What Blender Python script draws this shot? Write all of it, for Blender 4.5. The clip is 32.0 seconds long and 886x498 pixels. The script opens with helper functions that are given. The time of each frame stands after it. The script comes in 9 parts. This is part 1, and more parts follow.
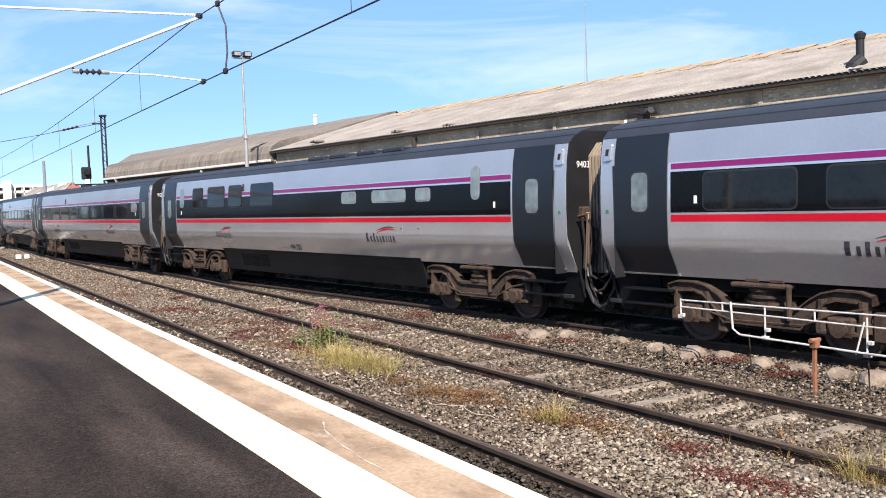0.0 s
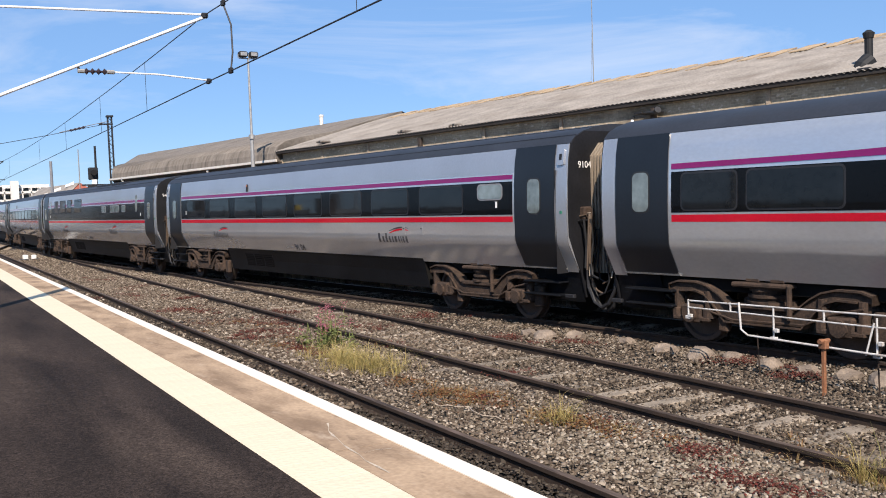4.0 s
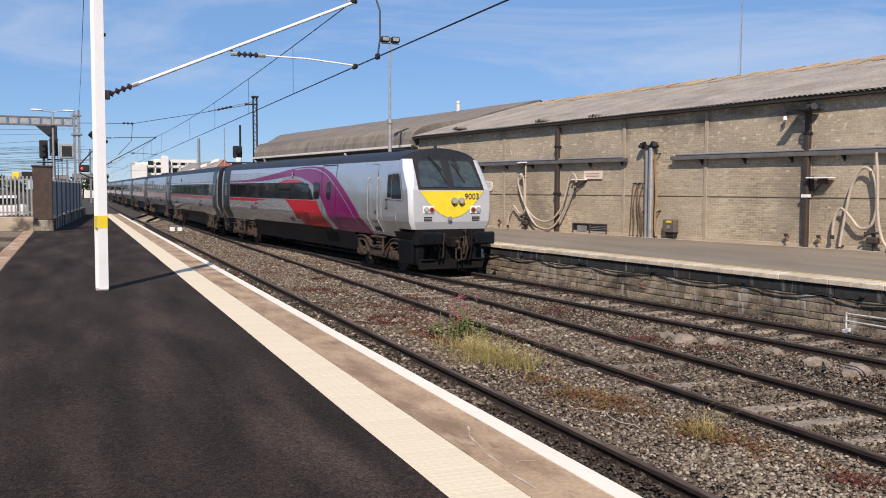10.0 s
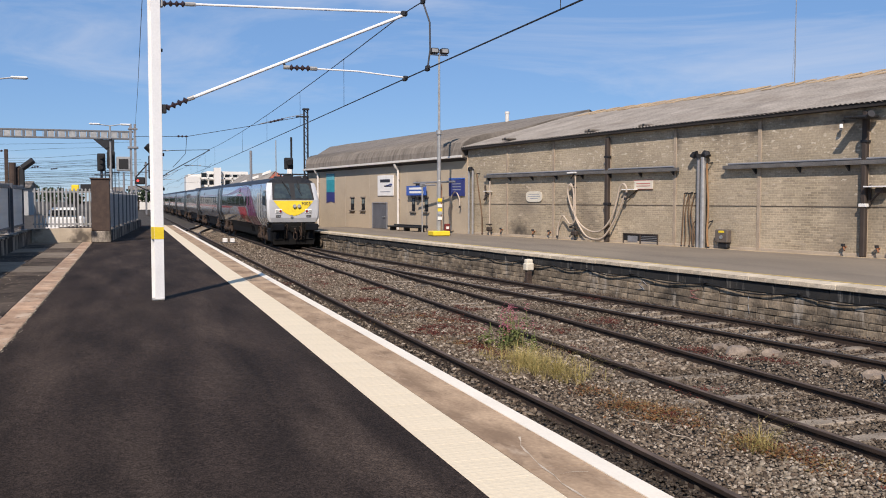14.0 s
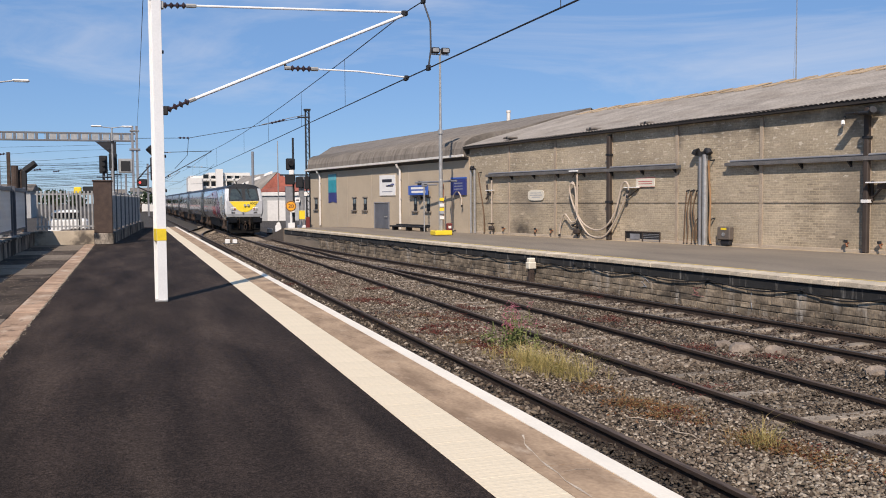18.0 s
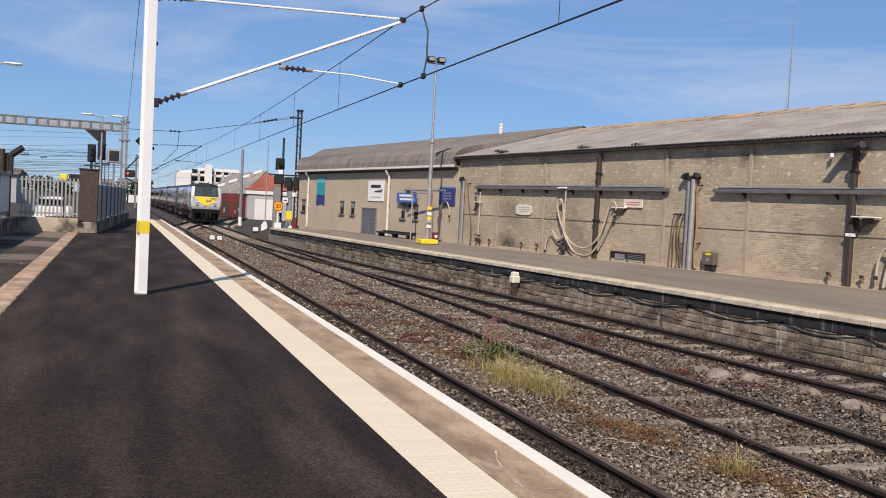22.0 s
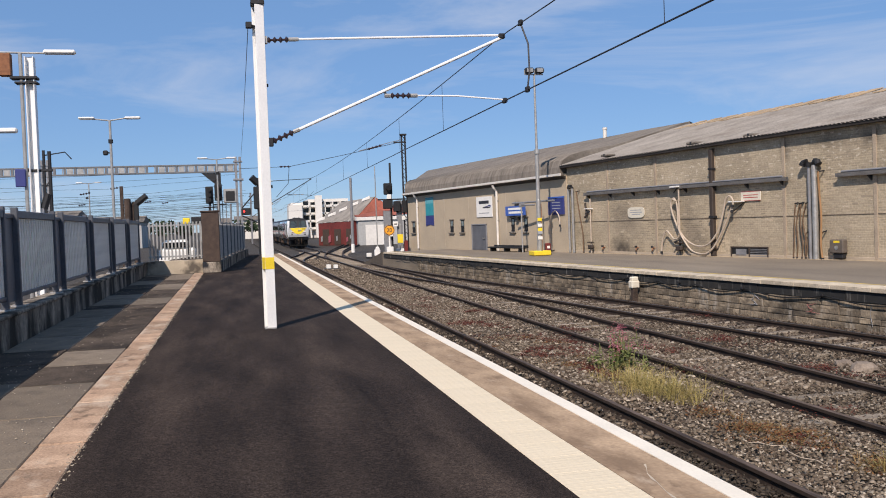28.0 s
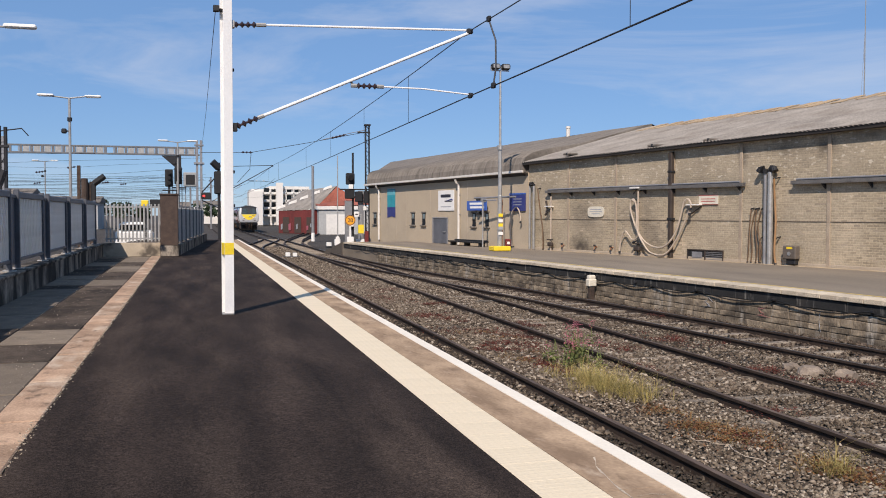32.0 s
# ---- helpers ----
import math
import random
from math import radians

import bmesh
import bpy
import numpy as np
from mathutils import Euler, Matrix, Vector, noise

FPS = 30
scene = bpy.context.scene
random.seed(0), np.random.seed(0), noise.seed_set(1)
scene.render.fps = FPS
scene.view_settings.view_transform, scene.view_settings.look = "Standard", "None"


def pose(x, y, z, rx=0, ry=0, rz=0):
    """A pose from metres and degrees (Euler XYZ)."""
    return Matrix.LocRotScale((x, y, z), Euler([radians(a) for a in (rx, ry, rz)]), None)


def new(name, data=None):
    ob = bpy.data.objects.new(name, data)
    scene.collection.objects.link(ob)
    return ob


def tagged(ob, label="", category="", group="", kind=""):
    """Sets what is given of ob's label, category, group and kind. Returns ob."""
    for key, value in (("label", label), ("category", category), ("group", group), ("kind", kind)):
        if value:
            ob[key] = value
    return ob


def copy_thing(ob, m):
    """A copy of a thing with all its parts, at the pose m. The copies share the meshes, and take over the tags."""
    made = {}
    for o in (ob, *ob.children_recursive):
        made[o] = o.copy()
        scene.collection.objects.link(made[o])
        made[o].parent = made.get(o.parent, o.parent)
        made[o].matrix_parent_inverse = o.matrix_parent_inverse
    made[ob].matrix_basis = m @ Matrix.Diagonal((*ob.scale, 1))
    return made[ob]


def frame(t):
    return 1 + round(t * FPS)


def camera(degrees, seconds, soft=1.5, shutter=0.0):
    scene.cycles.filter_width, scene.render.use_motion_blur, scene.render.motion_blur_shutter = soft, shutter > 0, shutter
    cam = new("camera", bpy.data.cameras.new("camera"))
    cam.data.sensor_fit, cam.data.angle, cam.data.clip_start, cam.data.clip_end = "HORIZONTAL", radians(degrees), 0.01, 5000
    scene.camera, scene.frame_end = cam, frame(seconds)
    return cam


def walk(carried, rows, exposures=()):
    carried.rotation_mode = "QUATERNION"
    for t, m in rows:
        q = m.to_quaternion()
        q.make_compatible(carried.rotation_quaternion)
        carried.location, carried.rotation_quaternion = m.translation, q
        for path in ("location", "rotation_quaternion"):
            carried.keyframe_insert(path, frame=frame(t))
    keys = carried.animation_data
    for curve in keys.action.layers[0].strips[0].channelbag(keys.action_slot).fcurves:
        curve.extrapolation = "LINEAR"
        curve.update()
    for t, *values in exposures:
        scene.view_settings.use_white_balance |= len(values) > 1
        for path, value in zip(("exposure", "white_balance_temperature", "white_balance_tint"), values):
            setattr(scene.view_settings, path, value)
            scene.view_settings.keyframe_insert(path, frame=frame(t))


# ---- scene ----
cam = camera(51.8, 32.0, soft=1.0)
PATH = [
    (0.0, pose(0.018, -0.336, 1.544, 86.875, 2.076, -30.634)),
    (0.5, pose(0.022, -0.336, 1.542, 86.925, 2.073, -30.564)),
    (1.0, pose(0.029, -0.339, 1.543, 86.950, 1.971, -30.496)),
    (1.5, pose(0.032, -0.345, 1.540, 86.953, 1.985, -30.437)),
    (2.0, pose(0.037, -0.348, 1.538, 86.944, 2.015, -30.404)),
    (2.5, pose(0.043, -0.346, 1.535, 86.954, 1.990, -30.349)),
    (3.0, pose(0.046, -0.335, 1.532, 86.960, 2.003, -30.321)),
    (3.5, pose(0.056, -0.304, 1.530, 86.942, 2.063, -30.320)),
    (5.5, pose(0.053, -0.188, 1.573, 86.336, 2.032, -29.846)),
    (6.0, pose(0.079, -0.116, 1.583, 85.831, 2.031, -29.607)),
    (6.5, pose(0.101, -0.053, 1.600, 85.372, 2.026, -28.370)),
    (7.0, pose(0.109, -0.014, 1.601, 85.159, 1.720, -26.418)),
    (7.5, pose(0.091, 0.008, 1.591, 85.365, 1.087, -24.806)),
    (8.0, pose(0.068, 0.034, 1.593, 85.618, 0.596, -23.842)),
    (8.5, pose(0.053, 0.043, 1.596, 85.861, 0.114, -23.278)),
    (9.0, pose(0.046, 0.043, 1.593, 86.063, -0.205, -22.986)),
    (9.5, pose(0.040, 0.044, 1.598, 86.178, -0.325, -22.607)),
    (10.0, pose(0.035, 0.034, 1.607, 86.253, -0.252, -22.090)),
    (10.5, pose(0.032, 0.040, 1.607, 86.393, -0.242, -21.534)),
    (11.0, pose(0.027, 0.041, 1.611, 86.514, -0.170, -20.971)),
    (11.5, pose(0.024, 0.021, 1.605, 86.622, -0.126, -20.392)),
    (12.0, pose(0.022, 0.016, 1.608, 86.744, -0.089, -19.836)),
    (12.5, pose(0.016, 0.014, 1.611, 86.843, -0.057, -19.415)),
    (13.0, pose(0.016, 0.019, 1.607, 86.909, -0.043, -19.148)),
    (13.5, pose(0.012, 0.011, 1.605, 86.920, -0.050, -19.028)),
    (14.0, pose(0.007, 0.008, 1.608, 86.909, -0.033, -19.035)),
    (14.5, pose(0.008, -0.001, 1.608, 86.908, -0.034, -19.017)),
    (16.5, pose(0.009, -0.004, 1.606, 86.872, 0.256, -18.953)),
    (17.0, pose(0.005, -0.000, 1.609, 86.875, 0.357, -18.942)),
    (17.5, pose(0.001, -0.005, 1.606, 86.881, 0.378, -18.938)),
    (18.0, pose(0.005, -0.003, 1.605, 86.877, 0.427, -18.911)),
    (18.5, pose(0.006, -0.005, 1.602, 86.875, 0.486, -18.899)),
    (19.0, pose(0.001, 0.000, 1.600, 86.880, 0.502, -18.898)),
    (19.5, pose(0.006, 0.005, 1.603, 86.881, 0.555, -18.836)),
    (20.0, pose(0.012, 0.018, 1.602, 86.871, 0.599, -18.773)),
    (20.5, pose(0.018, 0.033, 1.602, 86.857, 0.644, -18.687)),
    (21.0, pose(0.019, 0.047, 1.602, 86.846, 0.668, -18.617)),
    (21.5, pose(0.023, 0.049, 1.601, 86.974, -0.076, -18.750)),
    (22.0, pose(0.036, 0.043, 1.608, 87.470, -2.964, -19.658)),
    (22.5, pose(0.065, 0.052, 1.604, 87.362, -5.782, -20.266)),
    (23.0, pose(0.080, 0.089, 1.597, 85.218, -6.166, -18.004)),
    (23.5, pose(0.075, 0.085, 1.589, 82.503, -5.002, -15.334)),
    (24.0, pose(0.092, 0.084, 1.597, 81.681, -3.710, -13.831)),
    (24.5, pose(0.076, 0.060, 1.607, 83.058, -2.811, -13.484)),
    (25.0, pose(0.049, 0.045, 1.607, 85.067, -1.973, -13.442)),
    (25.5, pose(0.002, 0.048, 1.624, 86.976, -1.091, -13.483)),
    (27.5, pose(-0.068, 0.072, 1.643, 88.454, 1.809, -13.009)),
    (28.0, pose(-0.082, 0.084, 1.644, 88.303, 2.091, -12.930)),
    (28.5, pose(-0.075, 0.079, 1.646, 88.217, 2.276, -12.870)),
    (29.0, pose(-0.051, 0.059, 1.645, 88.268, 2.230, -12.793)),
    (29.5, pose(-0.065, 0.038, 1.644, 88.403, 1.995, -13.006)),
    (30.0, pose(-0.082, 0.006, 1.641, 88.524, 1.490, -13.492)),
    (30.5, pose(-0.098, -0.014, 1.642, 88.487, 0.944, -14.072)),
    (31.0, pose(-0.106, -0.015, 1.641, 88.322, 0.548, -14.611)),
    (31.5, pose(-0.109, -0.007, 1.640, 88.078, 0.253, -15.092)),
    (32.0, pose(-0.109, 0.005, 1.640, 87.813, -0.069, -15.364)),
]
walk(cam, PATH, exposures=[(0.0, 0.81, 6500, 14), (1.0, 0.72, 6500, 14), (2.0, 0.62, 6500, 14), (3.5, 0.44, 6500, 14), (5.5, 0.28, 6500, 14), (6.5, 0.22, 6500, 15), (8.0, 0.15, 6500, 15), (10.0, 0.09, 6500, 15), (14.0, 0.04, 6500, 15), (32.0, 0.0, 6500, 15)])

# ---------------------------------------------------------------- light
SUN_AWAY = Vector((0.458, 0.889, 0)).normalized()      # the way the light travels over the ground
SUN_UP = radians(42.5)
sun = new("sun", bpy.data.lights.new("sun", "SUN"))
sun.data.energy, sun.data.angle, sun.data.color = 5.0, radians(0.53), (1.0, 0.905, 0.775)
way = Vector((SUN_AWAY.x * math.cos(SUN_UP), SUN_AWAY.y * math.cos(SUN_UP), -math.sin(SUN_UP)))
sun.matrix_world = Matrix.Translation((-30, -50, 60)) @ way.to_track_quat("-Z", "Y").to_matrix().to_4x4()

world = bpy.data.worlds.new("world")
scene.world = world
world.use_nodes = True
wn, wl = world.node_tree.nodes, world.node_tree.links
wn.clear()
sky = wn.new("ShaderNodeTexSky")
sky.sky_type, sky.sun_disc = "NISHITA", False
sky.sun_elevation, sky.sun_rotation = SUN_UP, math.atan2(-SUN_AWAY.x, -SUN_AWAY.y)
sky.air_density, sky.dust_density, sky.ozone_density, sky.altitude = 1.0, 0.0, 3.0, 2800
tc = wn.new("ShaderNodeTexCoord")
mp = wn.new("ShaderNodeMapping")
mp.inputs["Scale"].default_value = (1.3, 2.2, 7.5)
mp.inputs["Rotation"].default_value = (0.1, 0.25, 0.6)
cl = wn.new("ShaderNodeTexNoise")
cl.inputs["Scale"].default_value, cl.inputs["Detail"].default_value = 1.6, 7
cl.inputs["Roughness"].default_value, cl.inputs["Distortion"].default_value = 0.62, 0.6
cr = wn.new("ShaderNodeValToRGB")
cr.color_ramp.elements[0].position, cr.color_ramp.elements[1].position = 0.49, 0.88
cr.color_ramp.elements[0].color, cr.color_ramp.elements[1].color = (0, 0, 0, 1), (0.68, 0.68, 0.68, 1)
mx = wn.new("ShaderNodeMix")
mx.data_type = "RGBA"
mx.inputs["B"].default_value = (7.5, 7.8, 8.2, 1)
bg = wn.new("ShaderNodeBackground")
bg.inputs["Strength"].default_value = 0.0965
wo = wn.new("ShaderNodeOutputWorld")
wl.new(tc.outputs["Generated"], mp.inputs["Vector"])
wl.new(mp.outputs["Vector"], cl.inputs["Vector"])
wl.new(cl.outputs["Fac"], cr.inputs["Fac"])
wl.new(cr.outputs["Color"], mx.inputs["Factor"])
hs = wn.new("ShaderNodeHueSaturation")
hs.inputs["Saturation"].default_value = 1.08
wl.new(sky.outputs["Color"], hs.inputs["Color"])
tn = wn.new("ShaderNodeMix")
tn.data_type, tn.blend_type = "RGBA", "MULTIPLY"
tn.inputs["Factor"].default_value = 1.0
tn.inputs["B"].default_value = (0.92, 0.975, 1.055, 1)
wl.new(hs.outputs["Color"], tn.inputs["A"])
sx = wn.new("ShaderNodeSeparateXYZ")
wl.new(tc.outputs["Generated"], sx.inputs["Vector"])
hz = wn.new("ShaderNodeMapRange")                      # dull summer haze low down
hz.inputs["From Min"].default_value, hz.inputs["From Max"].default_value = 0.0, 0.28
hz.inputs["To Min"].default_value, hz.inputs["To Max"].default_value = 0.80, 1.11
wl.new(sx.outputs["Z"], hz.inputs["Value"])
hm = wn.new("ShaderNodeMix")
hm.data_type, hm.blend_type = "RGBA", "MULTIPLY"
hm.inputs["Factor"].default_value = 1.0
wl.new(tn.outputs["Result"], hm.inputs["A"])
wl.new(hz.outputs["Result"], hm.inputs["B"])
ev = wn.new("ShaderNodeMix")                            # thin even veil over the blue
ev.data_type = "RGBA"
ev.inputs["Factor"].default_value = 0.45
ev.inputs["B"].default_value = (2.35, 4.45, 7.35, 1)
wl.new(hm.outputs["Result"], ev.inputs["A"])
wl.new(ev.outputs["Result"], mx.inputs["A"])
wl.new(mx.outputs["Result"], bg.inputs["Color"])
wl.new(bg.outputs["Background"], wo.inputs["Surface"])


# ---------------------------------------------------------------- materials
def mat(name, col, rough=0.7, metal=0.0, dark=None, scale=3.0, fine=40.0, bump=0.0, spread=0.12, stain=0.0, stain_scale=0.8,
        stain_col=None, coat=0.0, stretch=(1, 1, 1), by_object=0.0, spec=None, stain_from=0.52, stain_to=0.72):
    """A surface with variation at two scales: grain (fine) and blotches (scale), stains of their own shape, and relief."""
    m = bpy.data.materials.new(name)
    m.use_nodes = True
    n, l = m.node_tree.nodes, m.node_tree.links
    b = n["Principled BSDF"]
    b.inputs["Roughness"].default_value, b.inputs["Metallic"].default_value = rough, metal
    b.inputs["Coat Weight"].default_value = coat
    if spec is not None:
        b.inputs["Specular IOR Level"].default_value = spec
    t = n.new("ShaderNodeTexCoord")
    mpn = n.new("ShaderNodeMapping")
    mpn.inputs["Scale"].default_value = stretch
    l.new(t.outputs["Object"], mpn.inputs["Vector"])
    big, small = n.new("ShaderNodeTexNoise"), n.new("ShaderNodeTexNoise")
    big.inputs["Scale"].default_value, big.inputs["Detail"].default_value = scale, 5
    small.inputs["Scale"].default_value, small.inputs["Detail"].default_value = fine, 3
    l.new(mpn.outputs["Vector"], big.inputs["Vector"])
    l.new(mpn.outputs["Vector"], small.inputs["Vector"])
    dark = dark or tuple(c * (1 - 2.4 * spread) for c in col)
    light = tuple(min(1, c * (1 + spread)) for c in col)
    add = n.new("ShaderNodeMath")
    add.operation = "MULTIPLY_ADD"
    add.inputs[1].default_value = 0.45
    half = n.new("ShaderNodeMath")
    half.operation = "MULTIPLY"
    half.inputs[1].default_value = 0.55
    l.new(big.outputs["Fac"], half.inputs[0])
    l.new(small.outputs["Fac"], add.inputs[0])
    l.new(half.outputs[0], add.inputs[2])
    ramp = n.new("ShaderNodeValToRGB")
    ramp.color_ramp.elements[0].position, ramp.color_ramp.elements[1].position = 0.34, 0.66
    ramp.color_ramp.elements[0].color, ramp.color_ramp.elements[1].color = (*dark, 1), (*light, 1)
    l.new(add.outputs[0], ramp.inputs["Fac"])
    out = ramp.outputs["Color"]
    if by_object:
        info = n.new("ShaderNodeObjectInfo")
        hsv = n.new("ShaderNodeHueSaturation")
        rng = n.new("ShaderNodeMapRange")
        rng.inputs["To Min"].default_value, rng.inputs["To Max"].default_value = 1 - by_object, 1 + by_object
        l.new(info.outputs["Random"], rng.inputs["Value"])
        l.new(rng.outputs["Result"], hsv.inputs["Value"])
        l.new(out, hsv.inputs["Color"])
        out = hsv.outputs["Color"]
    if stain:
        sn = n.new("ShaderNodeTexNoise")
        sn.inputs["Scale"].default_value, sn.inputs["Detail"].default_value = stain_scale, 6
        l.new(mpn.outputs["Vector"], sn.inputs["Vector"])
        sr = n.new("ShaderNodeMapRange")
        sr.inputs["From Min"].default_value, sr.inputs["From Max"].default_value = stain_from, stain_to
        sr.inputs["To Max"].default_value = stain
        l.new(sn.outputs["Fac"], sr.inputs["Value"])
        sm = n.new("ShaderNodeMix")
        sm.data_type = "RGBA"
        sm.inputs["B"].default_value = (*(stain_col or tuple(c * 0.35 for c in col)), 1)
        l.new(sr.outputs["Result"], sm.inputs["Factor"])
        l.new(out, sm.inputs["A"])
        out = sm.outputs["Result"]
    l.new(out, b.inputs["Base Color"])
    if bump:
        bp = n.new("ShaderNodeBump")
        bp.inputs["Strength"].default_value, bp.inputs["Distance"].default_value = 1.0, bump
        l.new(small.outputs["Fac"], bp.inputs["Height"])
        l.new(bp.outputs["Normal"], b.inputs["Normal"])
    return m


def island_mat(name, cols, rough=0.9, scale=25.0):
    """For heaps of loose pieces: each piece takes a colour of its own."""
    m = bpy.data.materials.new(name)
    m.use_nodes = True
    n, l = m.node_tree.nodes, m.node_tree.links
    b = n["Principled BSDF"]
    b.inputs["Roughness"].default_value, b.inputs["Specular IOR Level"].default_value = rough, 0.18
    g = n.new("ShaderNodeNewGeometry")
    ramp = n.new("ShaderNodeValToRGB")
    e = ramp.color_ramp.elements
    while len(e) < len(cols):
        e.new(0.5)
    for i, c in enumerate(cols):
        e[i].position, e[i].color = i / (len(cols) - 1), (*c, 1)
    l.new(g.outputs["Random Per Island"], ramp.inputs["Fac"])
    t = n.new("ShaderNodeTexCoord")
    no = n.new("ShaderNodeTexNoise")
    no.inputs["Scale"].default_value, no.inputs["Detail"].default_value = scale, 4
    l.new(t.outputs["Object"], no.inputs["Vector"])
    rg = n.new("ShaderNodeMapRange")
    rg.inputs["To Min"].default_value, rg.inputs["To Max"].default_value = 0.6, 1.35
    l.new(no.outputs["Fac"], rg.inputs["Value"])
    mul = n.new("ShaderNodeMix")
    mul.data_type, mul.blend_type = "RGBA", "MULTIPLY"
    mul.inputs["Factor"].default_value = 1.0
    l.new(ramp.outputs["Color"], mul.inputs["A"])
    l.new(rg.outputs["Result"], mul.inputs["B"])
    l.new(mul.outputs["Result"], b.inputs["Base Color"])
    return m


def glow(name, col, power):
    m = bpy.data.materials.new(name)
    m.use_nodes = True
    b = m.node_tree.nodes["Principled BSDF"]
    b.inputs["Base Color"].default_value = (*col, 1)
    b.inputs["Emission Color"].default_value, b.inputs["Emission Strength"].default_value = (*col, 1), power
    return m


SOOT_SPOTS = ((9.6, 0.2, 1.2, 0.75, 0.9), (8.9, 0.0, 1.2, 0.3, 0.6), (-0.3, 3.8, 0.35, 0.8, 0.8), (-3.9, 3.9, 0.7, 0.6, 0.8), (-7.4, 4.0, 1.3, 0.55, 0.85), (3.45, 3.0, 0.25, 1.4, 0.55), (-5.6, 4.15, 1.6, 0.3, 0.6),
              (-1.9, 3.9, 2.6, 0.35, 0.4), (-11.5, 3.9, 0.6, 0.9, 0.6), (7.2, 4.0, 0.4, 0.5, 0.35))


def brick_mat():
    """Brown brickwork: courses 75 mm high, with stained and washed-out areas."""
    m = mat("brown_brick", (0.468, 0.385, 0.278), 0.92, dark=(0.285, 0.237, 0.168), scale=0.55, fine=14, bump=0.0, stain=0.55, stain_scale=0.35,
            stain_col=(0.12, 0.10, 0.08))
    n, l = m.node_tree.nodes, m.node_tree.links
    b = n["Principled BSDF"]
    t = n.new("ShaderNodeTexCoord")
    br = n.new("ShaderNodeTexBrick")
    br.offset = 0.5
    br.inputs["Scale"].default_value = 1.0
    br.inputs["Brick Width"].default_value, br.inputs["Row Height"].default_value = 0.235, 0.078
    br.inputs["Mortar Size"].default_value, br.inputs["Mortar Smooth"].default_value = 0.009, 0.2
    br.inputs["Color1"].default_value, br.inputs["Color2"].default_value = (0.70, 0.69, 0.67, 1), (1.10, 1.09, 1.06, 1)
    br.inputs["Mortar"].default_value = (1.22, 1.2, 1.15, 1)
    mpn = n.new("ShaderNodeMapping")
    mpn.inputs["Rotation"].default_value = (radians(-90), 0, 0)
    l.new(t.outputs["Object"], mpn.inputs["Vector"])
    l.new(mpn.outputs["Vector"], br.inputs["Vector"])
    mul = n.new("ShaderNodeMix")
    mul.data_type, mul.blend_type = "RGBA", "MULTIPLY"
    wear = n.new("ShaderNodeTexNoise")
    wear.inputs["Scale"].default_value, wear.inputs["Detail"].default_value = 0.45, 4
    l.new(t.outputs["Object"], wear.inputs["Vector"])
    wr = n.new("ShaderNodeMapRange")
    wr.inputs["From Min"].default_value, wr.inputs["From Max"].default_value = 0.38, 0.62
    wr.inputs["To Min"].default_value, wr.inputs["To Max"].default_value = 0.2, 1.0
    l.new(wear.outputs["Fac"], wr.inputs["Value"])
    l.new(wr.outputs["Result"], mul.inputs["Factor"])
    old = b.inputs["Base Color"].links[0].from_socket
    l.new(old, mul.inputs["A"])
    l.new(br.outputs["Color"], mul.inputs["B"])
    l.new(mul.outputs["Result"], b.inputs["Base Color"])
    out = mul.outputs["Result"]
    # pale mortar smears and salt blooms, thickest high up
    sx_ = n.new("ShaderNodeSeparateXYZ")
    l.new(t.outputs["Object"], sx_.inputs["Vector"])
    high = n.new("ShaderNodeMapRange")
    high.inputs["From Min"].default_value, high.inputs["From Max"].default_value = 1.6, 3.4
    high.inputs["To Min"].default_value, high.inputs["To Max"].default_value = 0.0, 0.085
    l.new(sx_.outputs["Z"], high.inputs["Value"])
    bl_map = n.new("ShaderNodeMapping")
    bl_map.inputs["Scale"].default_value = (1.0, 1.0, 2.2)
    l.new(t.outputs["Object"], bl_map.inputs["Vector"])
    bloom = n.new("ShaderNodeTexNoise")
    bloom.inputs["Scale"].default_value, bloom.inputs["Detail"].default_value = 4.2, 5
    l.new(bl_map.outputs["Vector"], bloom.inputs["Vector"])
    bsum = n.new("ShaderNodeMath")
    bsum.operation = "ADD"
    l.new(bloom.outputs["Fac"], bsum.inputs[0])
    l.new(high.outputs["Result"], bsum.inputs[1])
    brg = n.new("ShaderNodeMapRange")
    brg.inputs["From Min"].default_value, brg.inputs["From Max"].default_value = 0.66, 0.74
    brg.inputs["To Max"].default_value = 0.75
    l.new(bsum.outputs[0], brg.inputs["Value"])
    bm_ = n.new("ShaderNodeMix")
    bm_.data_type = "RGBA"
    bm_.inputs["B"].default_value = (0.66, 0.58, 0.46, 1)
    l.new(brg.outputs["Result"], bm_.inputs["Factor"])
    l.new(out, bm_.inputs["A"])
    out = bm_.outputs["Result"]
    for u, z, ru, rz, k in SOOT_SPOTS:
        mq = n.new("ShaderNodeMapping")
        mq.vector_type = "TEXTURE"
        mq.inputs["Location"].default_value, mq.inputs["Scale"].default_value = (u, 0, z), (ru, 50, rz)
        l.new(t.outputs["Object"], mq.inputs["Vector"])
        nz = n.new("ShaderNodeTexNoise")
        nz.inputs["Scale"].default_value, nz.inputs["Detail"].default_value = 3.0, 5
        l.new(t.outputs["Object"], nz.inputs["Vector"])
        ad = n.new("ShaderNodeVectorMath")
        ad.operation = "LENGTH"
        l.new(mq.outputs["Vector"], ad.inputs[0])
        sm = n.new("ShaderNodeMath")
        sm.operation = "ADD"
        l.new(ad.outputs["Value"], sm.inputs[0])
        l.new(nz.outputs["Fac"], sm.inputs[1])
        rg = n.new("ShaderNodeMapRange")
